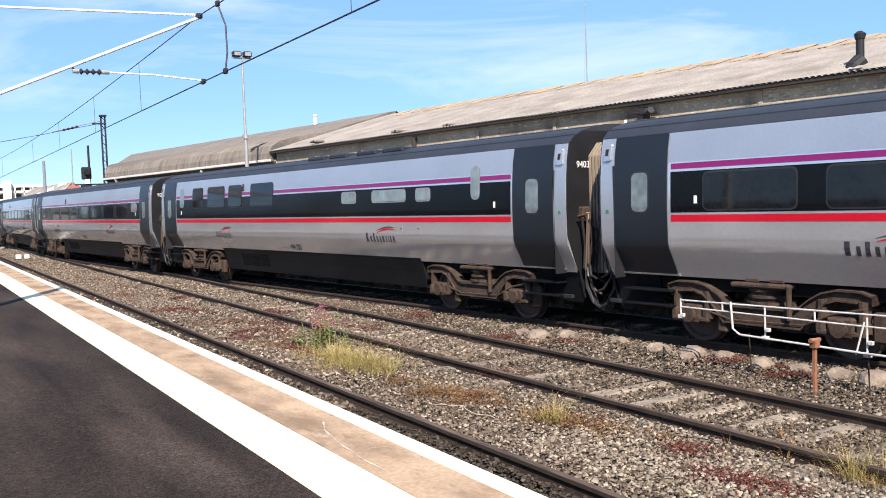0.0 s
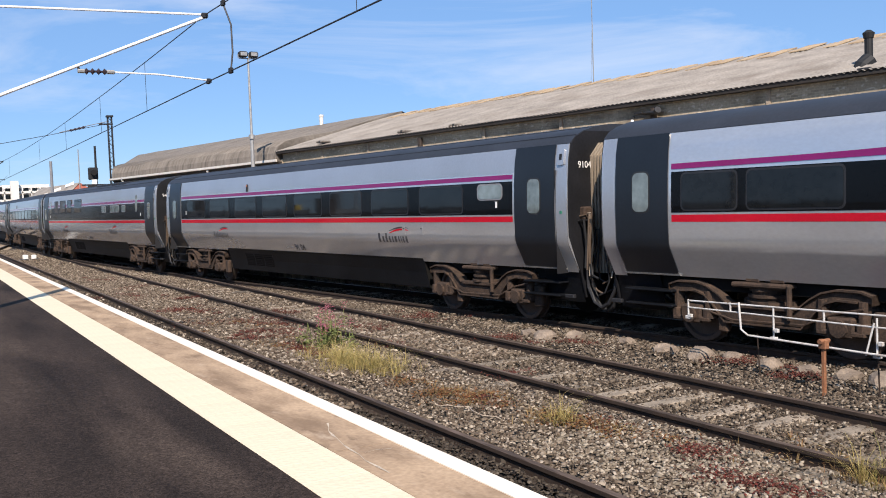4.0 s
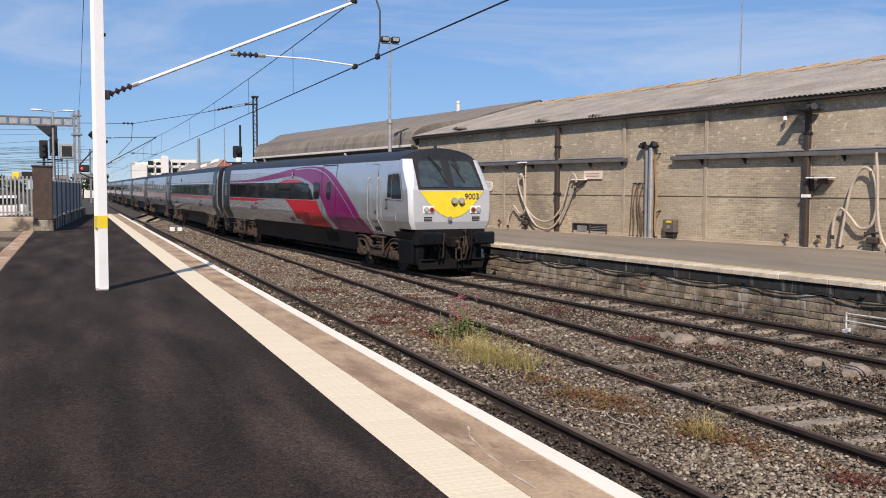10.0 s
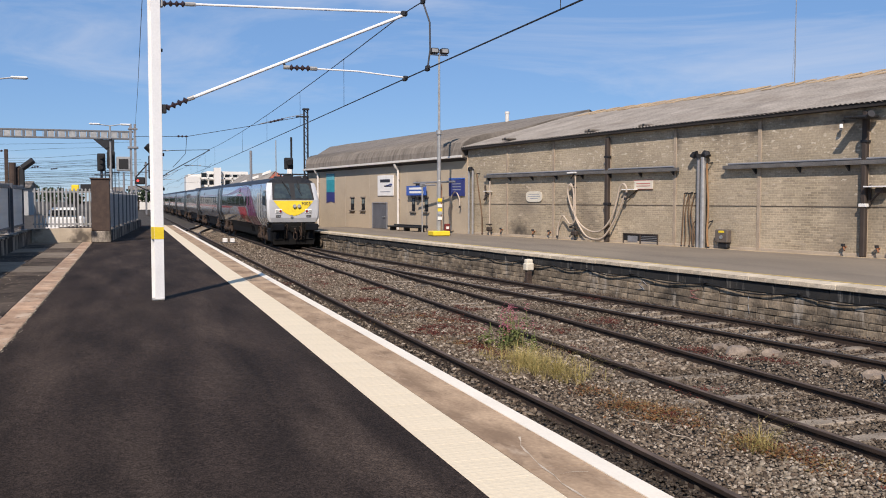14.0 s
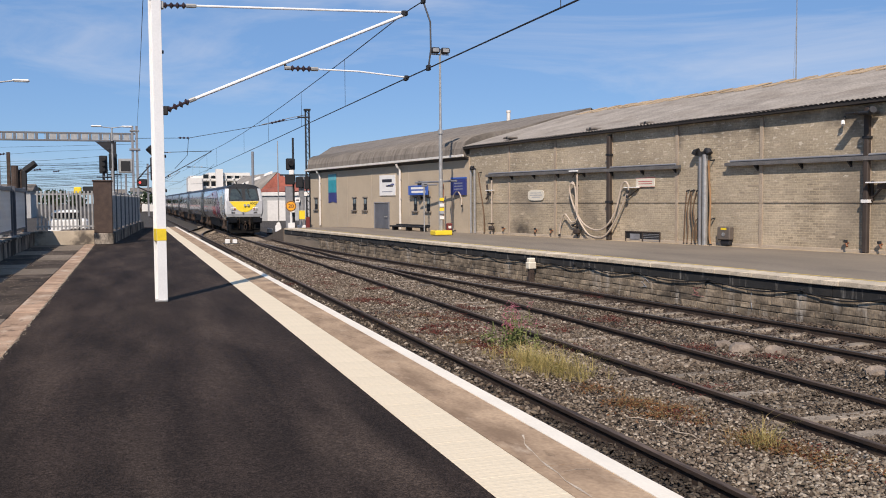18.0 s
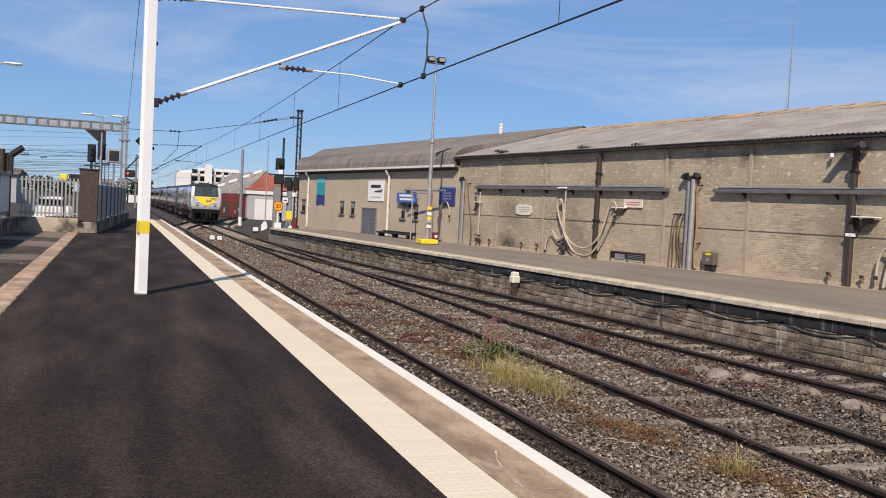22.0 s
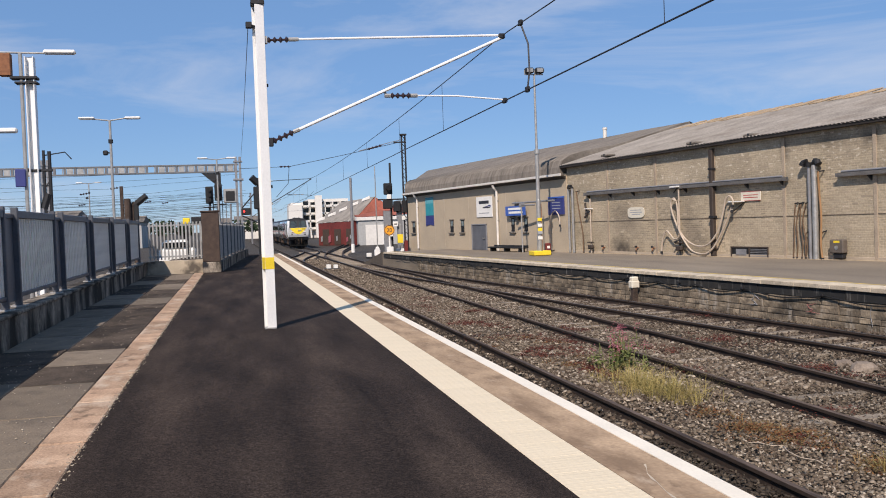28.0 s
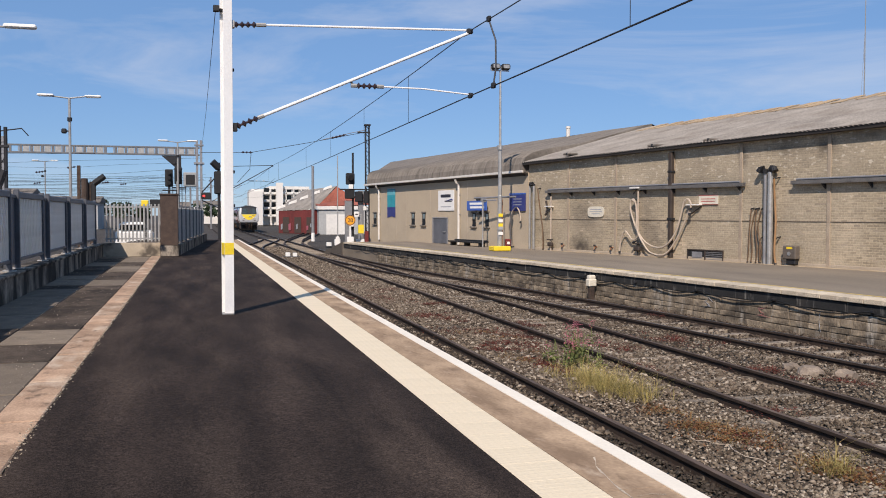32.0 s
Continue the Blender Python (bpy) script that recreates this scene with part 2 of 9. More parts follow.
        rg.inputs["From Min"].default_value, rg.inputs["From Max"].default_value = 0.55, 1.35
        rg.inputs["To Min"].default_value, rg.inputs["To Max"].default_value = k, 0
        l.new(sm.outputs[0], rg.inputs["Value"])
        dk = n.new("ShaderNodeMix")
        dk.data_type = "RGBA"
        dk.inputs["B"].default_value = (0.055, 0.045, 0.036, 1)
        l.new(rg.outputs["Result"], dk.inputs["Factor"])
        l.new(out, dk.inputs["A"])
        out = dk.outputs["Result"]
    l.new(out, b.inputs["Base Color"])
    bp = n.new("ShaderNodeBump")
    bp.inputs["Strength"].default_value, bp.inputs["Distance"].default_value, bp.invert = 0.8, 0.006, True
    l.new(br.outputs["Fac"], bp.inputs["Height"])
    l.new(bp.outputs["Normal"], b.inputs["Normal"])
    return m


def tactile_mat():
    """Cream tactile paving with rows of round studs."""
    m = mat("cream_tactile", (0.74, 0.63, 0.455), 0.8, scale=1.2, fine=60, spread=0.05, by_object=0.015, stain=0.18, stain_scale=1.1, stain_col=(0.45, 0.36, 0.26))
    n, l = m.node_tree.nodes, m.node_tree.links
    b = n["Principled BSDF"]
    t = n.new("ShaderNodeTexCoord")
    vo = n.new("ShaderNodeTexVoronoi")
    vo.inputs["Scale"].default_value, vo.inputs["Randomness"].default_value = 16.0, 0.0
    l.new(t.outputs["Object"], vo.inputs["Vector"])
    rg = n.new("ShaderNodeMapRange")
    rg.inputs["From Min"].default_value, rg.inputs["From Max"].default_value = 0.2, 0.4
    rg.inputs["To Min"].default_value, rg.inputs["To Max"].default_value = 1, 0
    l.new(vo.outputs["Distance"], rg.inputs["Value"])
    bp = n.new("ShaderNodeBump")
    bp.inputs["Strength"].default_value, bp.inputs["Distance"].default_value = 0.35, 0.004
    l.new(rg.outputs["Result"], bp.inputs["Height"])
    l.new(bp.outputs["Normal"], b.inputs["Normal"])
    return m


def asphalt_mat():
    """Rolled asphalt: dark grains of many greys, with paler dusty streaks along the platform."""
    m = mat("asphalt", (0.045, 0.0325, 0.0262), 0.95, dark=(0.0120, 0.0091, 0.0079), spec=0.12, scale=0.9, fine=70, bump=0.003, stain=0.7, stain_scale=0.6, stain_col=(0.086, 0.063, 0.049), stretch=(2.6, 0.45, 1), stain_from=0.48, stain_to=0.76)
    n, l = m.node_tree.nodes, m.node_tree.links
    b = n["Principled BSDF"]
    t = n.new("ShaderNodeTexCoord")
    out = b.inputs["Base Color"].links[0].from_socket
    for sc, lo, hi in ((120.0, 0.4, 1.6), (38.0, 0.78, 1.22)):
        vo = n.new("ShaderNodeTexVoronoi")
        vo.inputs["Scale"].default_value = sc
        l.new(t.outputs["Object"], vo.inputs["Vector"])
        sp = n.new("ShaderNodeSeparateColor")
        l.new(vo.outputs["Color"], sp.inputs["Color"])
        rg = n.new("ShaderNodeMapRange")
        rg.inputs["To Min"].default_value, rg.inputs["To Max"].default_value = lo, hi
        l.new(sp.outputs["Red"], rg.inputs["Value"])
        mul = n.new("ShaderNodeMix")
        mul.data_type, mul.blend_type = "RGBA", "MULTIPLY"
        mul.inputs["Factor"].default_value = 1.0
        l.new(out, mul.inputs["A"])
        l.new(rg.outputs["Result"], mul.inputs["B"])
        out = mul.outputs["Result"]
    l.new(out, b.inputs["Base Color"])
    return m


def weathered(m, rows):
    """Lays runs of lime, damp and soot over a stone surface, unbroken from stone to stone."""
    n, l = m.node_tree.nodes, m.node_tree.links
    b = n["Principled BSDF"]
    g = n.new("ShaderNodeNewGeometry")
    out = b.inputs["Base Color"].links[0].from_socket
    for scale, lo, hi, most, col in rows:
        mp = n.new("ShaderNodeMapping")
        mp.inputs["Scale"].default_value = scale
        l.new(g.outputs["Position"], mp.inputs["Vector"])
        no = n.new("ShaderNodeTexNoise")
        no.inputs["Scale"].default_value, no.inputs["Detail"].default_value, no.inputs["Roughness"].default_value = 1.0, 5, 0.62
        l.new(mp.outputs["Vector"], no.inputs["Vector"])
        rg = n.new("ShaderNodeMapRange")
        rg.inputs["From Min"].default_value, rg.inputs["From Max"].default_value = lo, hi
        rg.inputs["To Min"].default_value, rg.inputs["To Max"].default_value = 0, most
        l.new(no.outputs["Fac"], rg.inputs["Value"])
        mx = n.new("ShaderNodeMix")
        mx.data_type = "RGBA"
        l.new(rg.outputs["Result"], mx.inputs["Factor"])
        l.new(out, mx.inputs["A"])
        mx.inputs["B"].default_value = (*col, 1)
        out = mx.outputs["Result"]
    l.new(out, b.inputs["Base Color"])
    return m


ASPHALT = asphalt_mat()
TACTILE = tactile_mat()
COPING = weathered(mat("tan_coping", (0.45, 0.325, 0.215), 0.95, spec=0.12, dark=(0.30, 0.21, 0.138), scale=1.7, fine=30, bump=0.003, by_object=0.06),
                   (((2.4, 0.9, 1), 0.46, 0.64, 0.75, (0.19, 0.128, 0.084)), ((7, 3, 1), 0.60, 0.72, 0.6, (0.11, 0.075, 0.052)), ((4, 1.4, 1), 0.60, 0.74, 0.6, (0.58, 0.46, 0.34))))
WHITE_LINE = mat("white_paint_line", (0.82, 0.75, 0.63), 0.75, scale=2, fine=50, spread=0.04, stain=0.2, stain_scale=2.5, stain_col=(0.55, 0.50, 0.42))
TANSTONE = weathered(mat("tan_strip_stone", (0.47, 0.325, 0.225), 0.95, spec=0.12, dark=(0.26, 0.17, 0.115), scale=2.4, fine=45, bump=0.008, by_object=0.2),
                     (((2.2, 1.2, 1), 0.52, 0.66, 0.75, (0.56, 0.46, 0.36)), ((5, 3, 1), 0.56, 0.68, 0.8, (0.13, 0.092, 0.068))))
FLAG = weathered(mat("grey_flagstone", (0.115, 0.088, 0.068), 0.94, spec=0.15, dark=(0.035, 0.028, 0.023), scale=1.8, fine=50, bump=0.008, by_object=0.25),
                 (((1.5, 0.8, 1), 0.45, 0.62, 0.8, (0.028, 0.022, 0.018)), ((3.5, 2, 1), 0.60, 0.72, 0.6, (0.24, 0.19, 0.14))))
CONCRETE = mat("stained_concrete", (0.42, 0.36, 0.29), 0.92, dark=(0.10, 0.085, 0.07), scale=2.6, fine=30, bump=0.008, stain=0.95, stain_scale=1.5, stain_col=(0.028, 0.024, 0.020), stretch=(1, 1, 0.4), stain_from=0.40, stain_to=0.56, spec=0.15)
TANWALL = mat("tan_render", (0.48, 0.40, 0.30), 0.92, scale=2.0, fine=50, bump=0.004, stain=0.9, stain_scale=1.4, stain_col=(0.07, 0.058, 0.048), stain_from=0.50, stain_to=0.62)
GROUND = mat("ballast_bed", (0.060, 0.049, 0.039), 0.95, dark=(0.018, 0.016, 0.013), scale=5.0, fine=30, bump=0.03, spread=0.3, stain=0.5, stain_scale=0.25, stain_col=(0.085, 0.065, 0.05))
STONES = island_mat("ballast_stones", [(0.026, 0.019, 0.014), (0.150, 0.117, 0.085), (0.225, 0.181, 0.136), (0.052, 0.037, 0.027), (0.155, 0.115, 0.083), (0.43, 0.365, 0.29)])
MIDSTONES = island_mat("dull_ballast_stones", [(0.020, 0.015, 0.011), (0.122, 0.095, 0.069), (0.185, 0.149, 0.112), (0.042, 0.030, 0.022), (0.128, 0.095, 0.068), (0.37, 0.315, 0.25)])
PALESTONES = island_mat("pale_ballast_stones", [(0.10, 0.08, 0.058), (0.24, 0.198, 0.147), (0.34, 0.29, 0.225), (0.17, 0.136, 0.10), (0.50, 0.43, 0.345)])
DARKSTONES = island_mat("oily_ballast_stones", [(0.014, 0.011, 0.009), (0.066, 0.052, 0.040), (0.036, 0.028, 0.022), (0.13, 0.106, 0.081)])
BROWNSTONES = island_mat("rusty_ballast_stones", [(0.035, 0.024, 0.018), (0.10, 0.072, 0.053), (0.15, 0.120, 0.095), (0.058, 0.040, 0.030)])
ROCK = mat("tan_rock", (0.27, 0.215, 0.165), 0.95, dark=(0.15, 0.115, 0.09), scale=6, fine=40, bump=0.008, by_object=0.15)
RAILSIDE = mat("rusty_rail", (0.045, 0.027, 0.018), 0.85, dark=(0.018, 0.012, 0.009), scale=6, fine=60, bump=0.001)
RAILTOP = mat("worn_rail_head", (0.12, 0.098, 0.083), 0.48, 0.5, scale=8, fine=40, stretch=(1, 0.1, 1), spread=0.2)
RAILDULL = mat("rusty_rail_head", (0.125, 0.090, 0.070), 0.75, 0.1, scale=8, fine=40, stretch=(1, 0.1, 1), spread=0.3, spec=0.3)
SLEEPER = mat("worn_sleeper", (0.30, 0.245, 0.185), 0.93, dark=(0.10, 0.08, 0.06), scale=3, fine=35, bump=0.004, by_object=0.25)
RUST = mat("rust", (0.30, 0.13, 0.06), 0.9, dark=(0.16, 0.07, 0.04), scale=9, fine=60, bump=0.002)
BRICK = brick_mat()
BRICKPIECE = mat("proud_brick", (0.43, 0.355, 0.26), 0.92, dark=(0.31, 0.25, 0.18), scale=4, fine=60, bump=0.003, by_object=0.25)
RENDERED = mat("beige_render", (0.46, 0.375, 0.27), 0.92, dark=(0.38, 0.31, 0.225), scale=0.5, fine=30, bump=0.003, stain=0.3, stain_scale=0.5, stain_col=(0.25, 0.20, 0.15))
ROOFING = mat("weathered_corrugated_sheet", (0.30, 0.27, 0.235), 0.93, dark=(0.175, 0.155, 0.135), scale=0.9, fine=12, bump=0.004, stain=0.55, stain_scale=0.7, stain_col=(0.15, 0.12, 0.095))
ROOFDARK = mat("dark_old_roofing", (0.225, 0.195, 0.163), 0.93, dark=(0.13, 0.11, 0.09), scale=1.4, fine=14, bump=0.004, stain=0.5, stain_scale=1.1, stain_col=(0.055, 0.046, 0.038), stretch=(3.2, 0.55, 0.55), stain_from=0.50, stain_to=0.66)
FASCIA = mat("dark_fascia", (0.028, 0.023, 0.020), 0.8, scale=3, fine=40)
GUTTER = mat("white_gutter", (0.70, 0.66, 0.60), 0.6, scale=3, fine=30, spread=0.07)
GALV = mat("galvanised_steel", (0.44, 0.43, 0.41), 0.5, 0.55, scale=5, fine=40, spread=0.12)
GREYSTEEL = mat("grey_painted_steel", (0.26, 0.26, 0.27), 0.55, 0.2, scale=4, fine=30, spread=0.12, stain=0.25, stain_scale=2)
DARKSTEEL = mat("dark_steel", (0.030, 0.030, 0.033), 0.6, 0.4, scale=5, fine=30)
TRAY = mat("cable_tray_steel", (0.20, 0.185, 0.17), 0.6, 0.4, scale=3, fine=30, spread=0.15)
WHITESTEEL = mat("white_painted_steel", (0.83, 0.82, 0.80), 0.45, scale=3, fine=30, spread=0.04, stain=0.15, stain_scale=3, stain_col=(0.5, 0.45, 0.38))
WHITEPAINT = mat("white_paint", (0.82, 0.80, 0.76), 0.6, scale=3, fine=30, spread=0.05)
PANELGREY = mat("fence_panel_grey", (0.90, 0.89, 0.86), 0.55, 0.1, scale=2, fine=30, spread=0.1, stretch=(1, 1, 0.3))
POSTDARK = mat("dark_fence_post", (0.10, 0.105, 0.12), 0.5, 0.3, scale=4, fine=30)
BROWNPILLAR = mat("dark_brown_brick_pillar", (0.075, 0.05, 0.038), 0.9, dark=(0.045, 0.03, 0.025), scale=6, fine=40, bump=0.006)
BLACK = mat("black_rubber", (0.011, 0.011, 0.012), 0.65, scale=6, fine=40)
PORCELAIN = mat("brown_insulator", (0.045, 0.03, 0.035), 0.25, scale=6, fine=40)
WIRE = mat("dark_wire", (0.035, 0.035, 0.04), 0.6, 0.4, scale=6, fine=40)
YELLOW = mat("yellow_paint", (0.85, 0.62, 0.03), 0.5, scale=4, fine=30, spread=0.06)
ORANGE = mat("orange_sign", (0.85, 0.36, 0.02), 0.5, scale=4, fine=30, spread=0.04)
SILVER = mat("silver_body_paint", (0.66, 0.67, 0.685), 0.16, 0.68, scale=0.8, fine=24, spread=0.04, stain=0.2, stain_scale=1.2, stain_col=(0.30, 0.28, 0.265), stretch=(1, 0.5, 1), spec=0.4)
LIGHTSILVER = mat("pale_grey_body_paint", (0.50, 0.51, 0.53), 0.3, 0.65, scale=0.8, fine=24, spread=0.04, coat=0.2)
TRAINROOF = mat("slate_grey_roof", (0.028, 0.032, 0.042), 0.55, 0.0, scale=1.2, fine=20, spread=0.15, stain=0.35, stain_scale=1.3, stain_col=(0.025, 0.025, 0.028), spec=0.35)
DARKDOOR = mat("slate_grey_door", (0.013, 0.0165, 0.022), 0.3, 0.0, scale=1.2, fine=20, spread=0.1, spec=0.4)
SKIRT = mat("grimy_dark_grey_skirt", (0.0072, 0.0083, 0.0108), 0.5, 0.0, scale=1.5, fine=20, spread=0.25, stain=0.4, stain_scale=1.2, stain_col=(0.013, 0.0125, 0.0135), spec=0.15)
BAND = mat("black_window_band", (0.005, 0.0055, 0.0065), 0.16, 0.0, scale=2, fine=20, spec=0.16)
GLASS = mat("dark_tinted_glass", (0.012, 0.0135, 0.015), 0.05, 0.0, scale=1.5, fine=8, spread=0.2, spec=0.32)
SCREEN = mat("cab_windscreen_glass", (0.05, 0.065, 0.062), 0.05, 0.0, scale=1.1, fine=5, dark=(0.015, 0.02, 0.028), spec=0.8)
PALEGLASS = mat("pale_frosted_glass", (0.19, 0.23, 0.23), 0.08, 0.0, scale=1.3, fine=5, spread=0.2, coat=0.5)
RED = mat("red_livery", (0.52, 0.010, 0.026), 0.14, scale=1, fine=20, spread=0.05, spec=0.5)
PURPLE = mat("purple_livery", (0.205, 0.008, 0.107), 0.14, scale=1, fine=20, spread=0.05, spec=0.5)
BOGIE = mat("brown_dusty_bogie", (0.078, 0.047, 0.030), 0.9, dark=(0.012, 0.008, 0.006), scale=7, fine=40, bump=0.003)
WHEELMAT = mat("steel_wheel", (0.10, 0.08, 0.07), 0.6, 0.4, scale=6, fine=40)
UNDER = mat("black_underframe", (0.009, 0.0085, 0.008), 0.9, scale=4, fine=30, spec=0.2)
HOSE = mat("pale_hose", (0.50, 0.41, 0.32), 0.6, scale=5, fine=30, spread=0.08)
BROWNHOSE = mat("brown_hose", (0.16, 0.095, 0.05), 0.6, scale=5, fine=30)
TEAL = mat("teal_banner", (0.03, 0.30, 0.36), 0.6, scale=2, fine=20, spread=0.08)
NAVY = mat("navy_sign", (0.035, 0.045, 0.19), 0.5, scale=2, fine=20, spread=0.06)
BLUE = mat("blue_sign", (0.05, 0.12, 0.42), 0.5, scale=2, fine=20, spread=0.06)
INK = mat("dark_ink", (0.03, 0.03, 0.04), 0.6)
REDINK = mat("red_ink", (0.5, 0.04, 0.04), 0.6)
GREYINK = mat("grey_ink", (0.35, 0.36, 0.38), 0.6)
REDBRICK = mat("red_brick_far", (0.33, 0.10, 0.065), 0.9, scale=0.5, fine=6, spread=0.2)
REDPAINT = mat("red_painted_wall", (0.17, 0.03, 0.027), 0.9, scale=0.5, fine=6, spread=0.15)
PALEWALL = mat("pale_far_wall", (0.72, 0.69, 0.64), 0.9, scale=0.3, fine=4, spread=0.06)
FARGREY = mat("grey_far_wall", (0.40, 0.40, 0.39), 0.9, scale=0.3, fine=4, spread=0.1)
TREEGREEN = mat("far_foliage", (0.035, 0.06, 0.025), 0.95, scale=0.8, fine=5, spread=0.3)
GRASS = island_mat("yellow_green_grass", [(0.34, 0.26, 0.08), (0.48, 0.38, 0.15), (0.24, 0.22, 0.07), (0.40, 0.29, 0.12), (0.17, 0.16, 0.05)], 0.8)
DRYGRASS = island_mat("dry_brown_grass", [(0.28, 0.19, 0.09), (0.20, 0.11, 0.05), (0.36, 0.26, 0.12), (0.16, 0.07, 0.04)], 0.85)
LEAF = island_mat("green_weed_leaves", [(0.10, 0.135, 0.04), (0.15, 0.18, 0.06), (0.21, 0.21, 0.085)], 0.7)
FLOWER = island_mat("pink_flowers", [(0.42, 0.13, 0.17), (0.33, 0.09, 0.12), (0.5, 0.22, 0.24)], 0.8)
RUSTWEED = island_mat("rust_brown_weed", [(0.14, 0.055, 0.024), (0.23, 0.105, 0.040), (0.09, 0.040, 0.024), (0.23, 0.16, 0.07), (0.07, 0.058, 0.027)], 0.85)
SEDUM = island_mat("dark_red_weed", [(0.115, 0.026, 0.020), (0.155, 0.040, 0.030), (0.060, 0.020, 0.015), (0.12, 0.058, 0.040)], 0.85)
REDLAMP = mat("red_lamp_lens", (0.28, 0.012, 0.012), 0.2, coat=0.5)
REDGLOW = glow("red_signal_light", (1.0, 0.05, 0.04), 1.5)


# ---------------------------------------------------------------- mesh tools
class M:
    """Collects faces for one mesh."""

    def __init__(self):
        self.v, self.f = [], []

    def add(self, vs, fs):
        k = len(self.v)
        self.v += [tuple(p) for p in vs]
        self.f += [tuple(i + k for i in q) for q in fs]
        return self

    def box(self, x0, x1, y0, y1, z0, z1, c=0.0):
        """A box; c cuts its edges."""
        if c <= 0:
            return self.add([(x, y, z) for x in (x0, x1) for y in (y0, y1) for z in (z0, z1)],
                            [(0, 1, 3, 2), (4, 6, 7, 5), (0, 4, 5, 1), (2, 3, 7, 6), (0, 2, 6, 4), (1, 5, 7, 3)])
        m, h = ((x0 + x1) / 2, (y0 + y1) / 2, (z0 + z1) / 2), (abs(x1 - x0) / 2, abs(y1 - y0) / 2, abs(z1 - z0) / 2)
        c = min(c, min(h) * 0.9)
        idx, vs = {}, []
        for sx in (-1, 1):
            for sy in (-1, 1):
                for sz in (-1, 1):
                    for a in range(3):
                        s = (sx, sy, sz)
                        vs.append(tuple(m[k] + s[k] * (h[k] if k == a else h[k] - c) for k in range(3)))
                        idx[s, a] = len(vs) - 1
        fs = []
        ring = [(-1, -1), (1, -1), (1, 1), (-1, 1)]
        for a in range(3):
            b1, b2 = (a + 1) % 3, (a + 2) % 3
            for s in (-1, 1):
                q = []
                for u, w in ring:
                    t = [0, 0, 0]
                    t[a], t[b1], t[b2] = s, u, w
                    q.append(idx[tuple(t), a])
                fs.append(tuple(q if s > 0 else q[::-1]))
            for u in (-1, 1):
                for w in (-1, 1):
                    t0, t1 = [0, 0, 0], [0, 0, 0]
                    t0[a], t0[b1], t0[b2] = -1, u, w
                    t1[a], t1[b1], t1[b2] = 1, u, w
                    q = [idx[tuple(t0), b1], idx[tuple(t1), b1], idx[tuple(t1), b2], idx[tuple(t0), b2]]
                    fs.append(tuple(q if u * w < 0 else q[::-1]))
        for sx in (-1, 1):
            for sy in (-1, 1):
                for sz in (-1, 1):
                    q = [idx[(sx, sy, sz), a] for a in range(3)]
                    fs.append(tuple(q if sx * sy * sz > 0 else q[::-1]))
        return self.add(vs, fs)

    def tube(self, pts, r, n=8, caps=True):
        """A round bar along pts; r is one radius or one for each point."""
        pts = [Vector(p) for p in pts]
        rs = r if isinstance(r, (list, tuple)) else [r] * len(pts)
        up = Vector((0.31, 0.17, 0.93))
        vs, fs = [], []
        for i, p in enumerate(pts):
            d = (pts[min(i + 1, len(pts) - 1)] - pts[max(i - 1, 0)]).normalized()
            if abs(d.dot(up)) > 0.95:
                up = Vector((0.93, 0.2, 0.31))
            a = d.cross(up).normalized()
            b = d.cross(a)
            vs += [p + rs[i] * (a * math.cos(2 * math.pi * k / n) + b * math.sin(2 * math.pi * k / n)) for k in range(n)]
        for i in range(len(pts) - 1):
            fs += [(i * n + k, i * n + (k + 1) % n, (i + 1) * n + (k + 1) % n, (i + 1) * n + k) for k in range(n)]
        if caps:
            fs += [tuple(range(n - 1, -1, -1)), tuple(range((len(pts) - 1) * n, len(pts) * n))]
        return self.add(vs, fs)

    def sweep(self, ring, stations, closed=True, caps=True):
        """Joins copies of a ring of points; stations gives, for each copy, a function or matrix that places it."""
        n = len(ring)
        vs = [m @ Vector(p) for m in stations for p in ring]
        last = n if closed else n - 1
        fs = [(i * n + k, i * n + (k + 1) % n, (i + 1) * n + (k + 1) % n, (i + 1) * n + k) for i in range(len(stations) - 1) for k in range(last)]
        if caps and closed:
            fs += [tuple(range(n - 1, -1, -1)), tuple(range((len(stations) - 1) * n, len(stations) * n))]
        return self.add(vs, fs)

    def prism(self, poly, axis, a, b):
        """A flat outline (list of 2D points) made solid from a to b along an axis (0, 1 or 2)."""
        n = len(poly)

        def place(p, t):
            q = list(p)
            q.insert(axis, t)
            return tuple(q)
        vs = [place(p, a) for p in poly] + [place(p, b) for p in poly]
        fs = [tuple(range(n - 1, -1, -1)), tuple(range(n, 2 * n))] + [(k, (k + 1) % n, n + (k + 1) % n, n + k) for k in range(n)]
        return self.add(vs, fs)

    def mesh(self, name, material, smooth=False):
        me = bpy.data.meshes.new(name)
        me.from_pydata(self.v, [], self.f)
        me.materials.append(material)
        bm = bmesh.new()
        bm.from_mesh(me)
        bmesh.ops.recalc_face_normals(bm, faces=bm.faces)
        bm.to_mesh(me)
        bm.free()
        if smooth:
            me.shade_smooth()
            me.set_sharp_from_angle(angle=radians(38))
        return me


def part(name, m, material, parent, label="", smooth=False):
    """Links a mesh as ONE object under a thing or a part."""
    ob = new(name, m if isinstance(m, bpy.types.Mesh) else m.mesh(name, material, smooth))
    ob.parent = parent
    if label:
        ob["label"] = label
    return ob


def thing(name, label, category, group="", kind="", at=None):
    ob = new(name)
    ob.empty_display_size = 0.1
    if at is not None:
        ob.matrix_world = at
    return tagged(ob, label, category, group, kind)


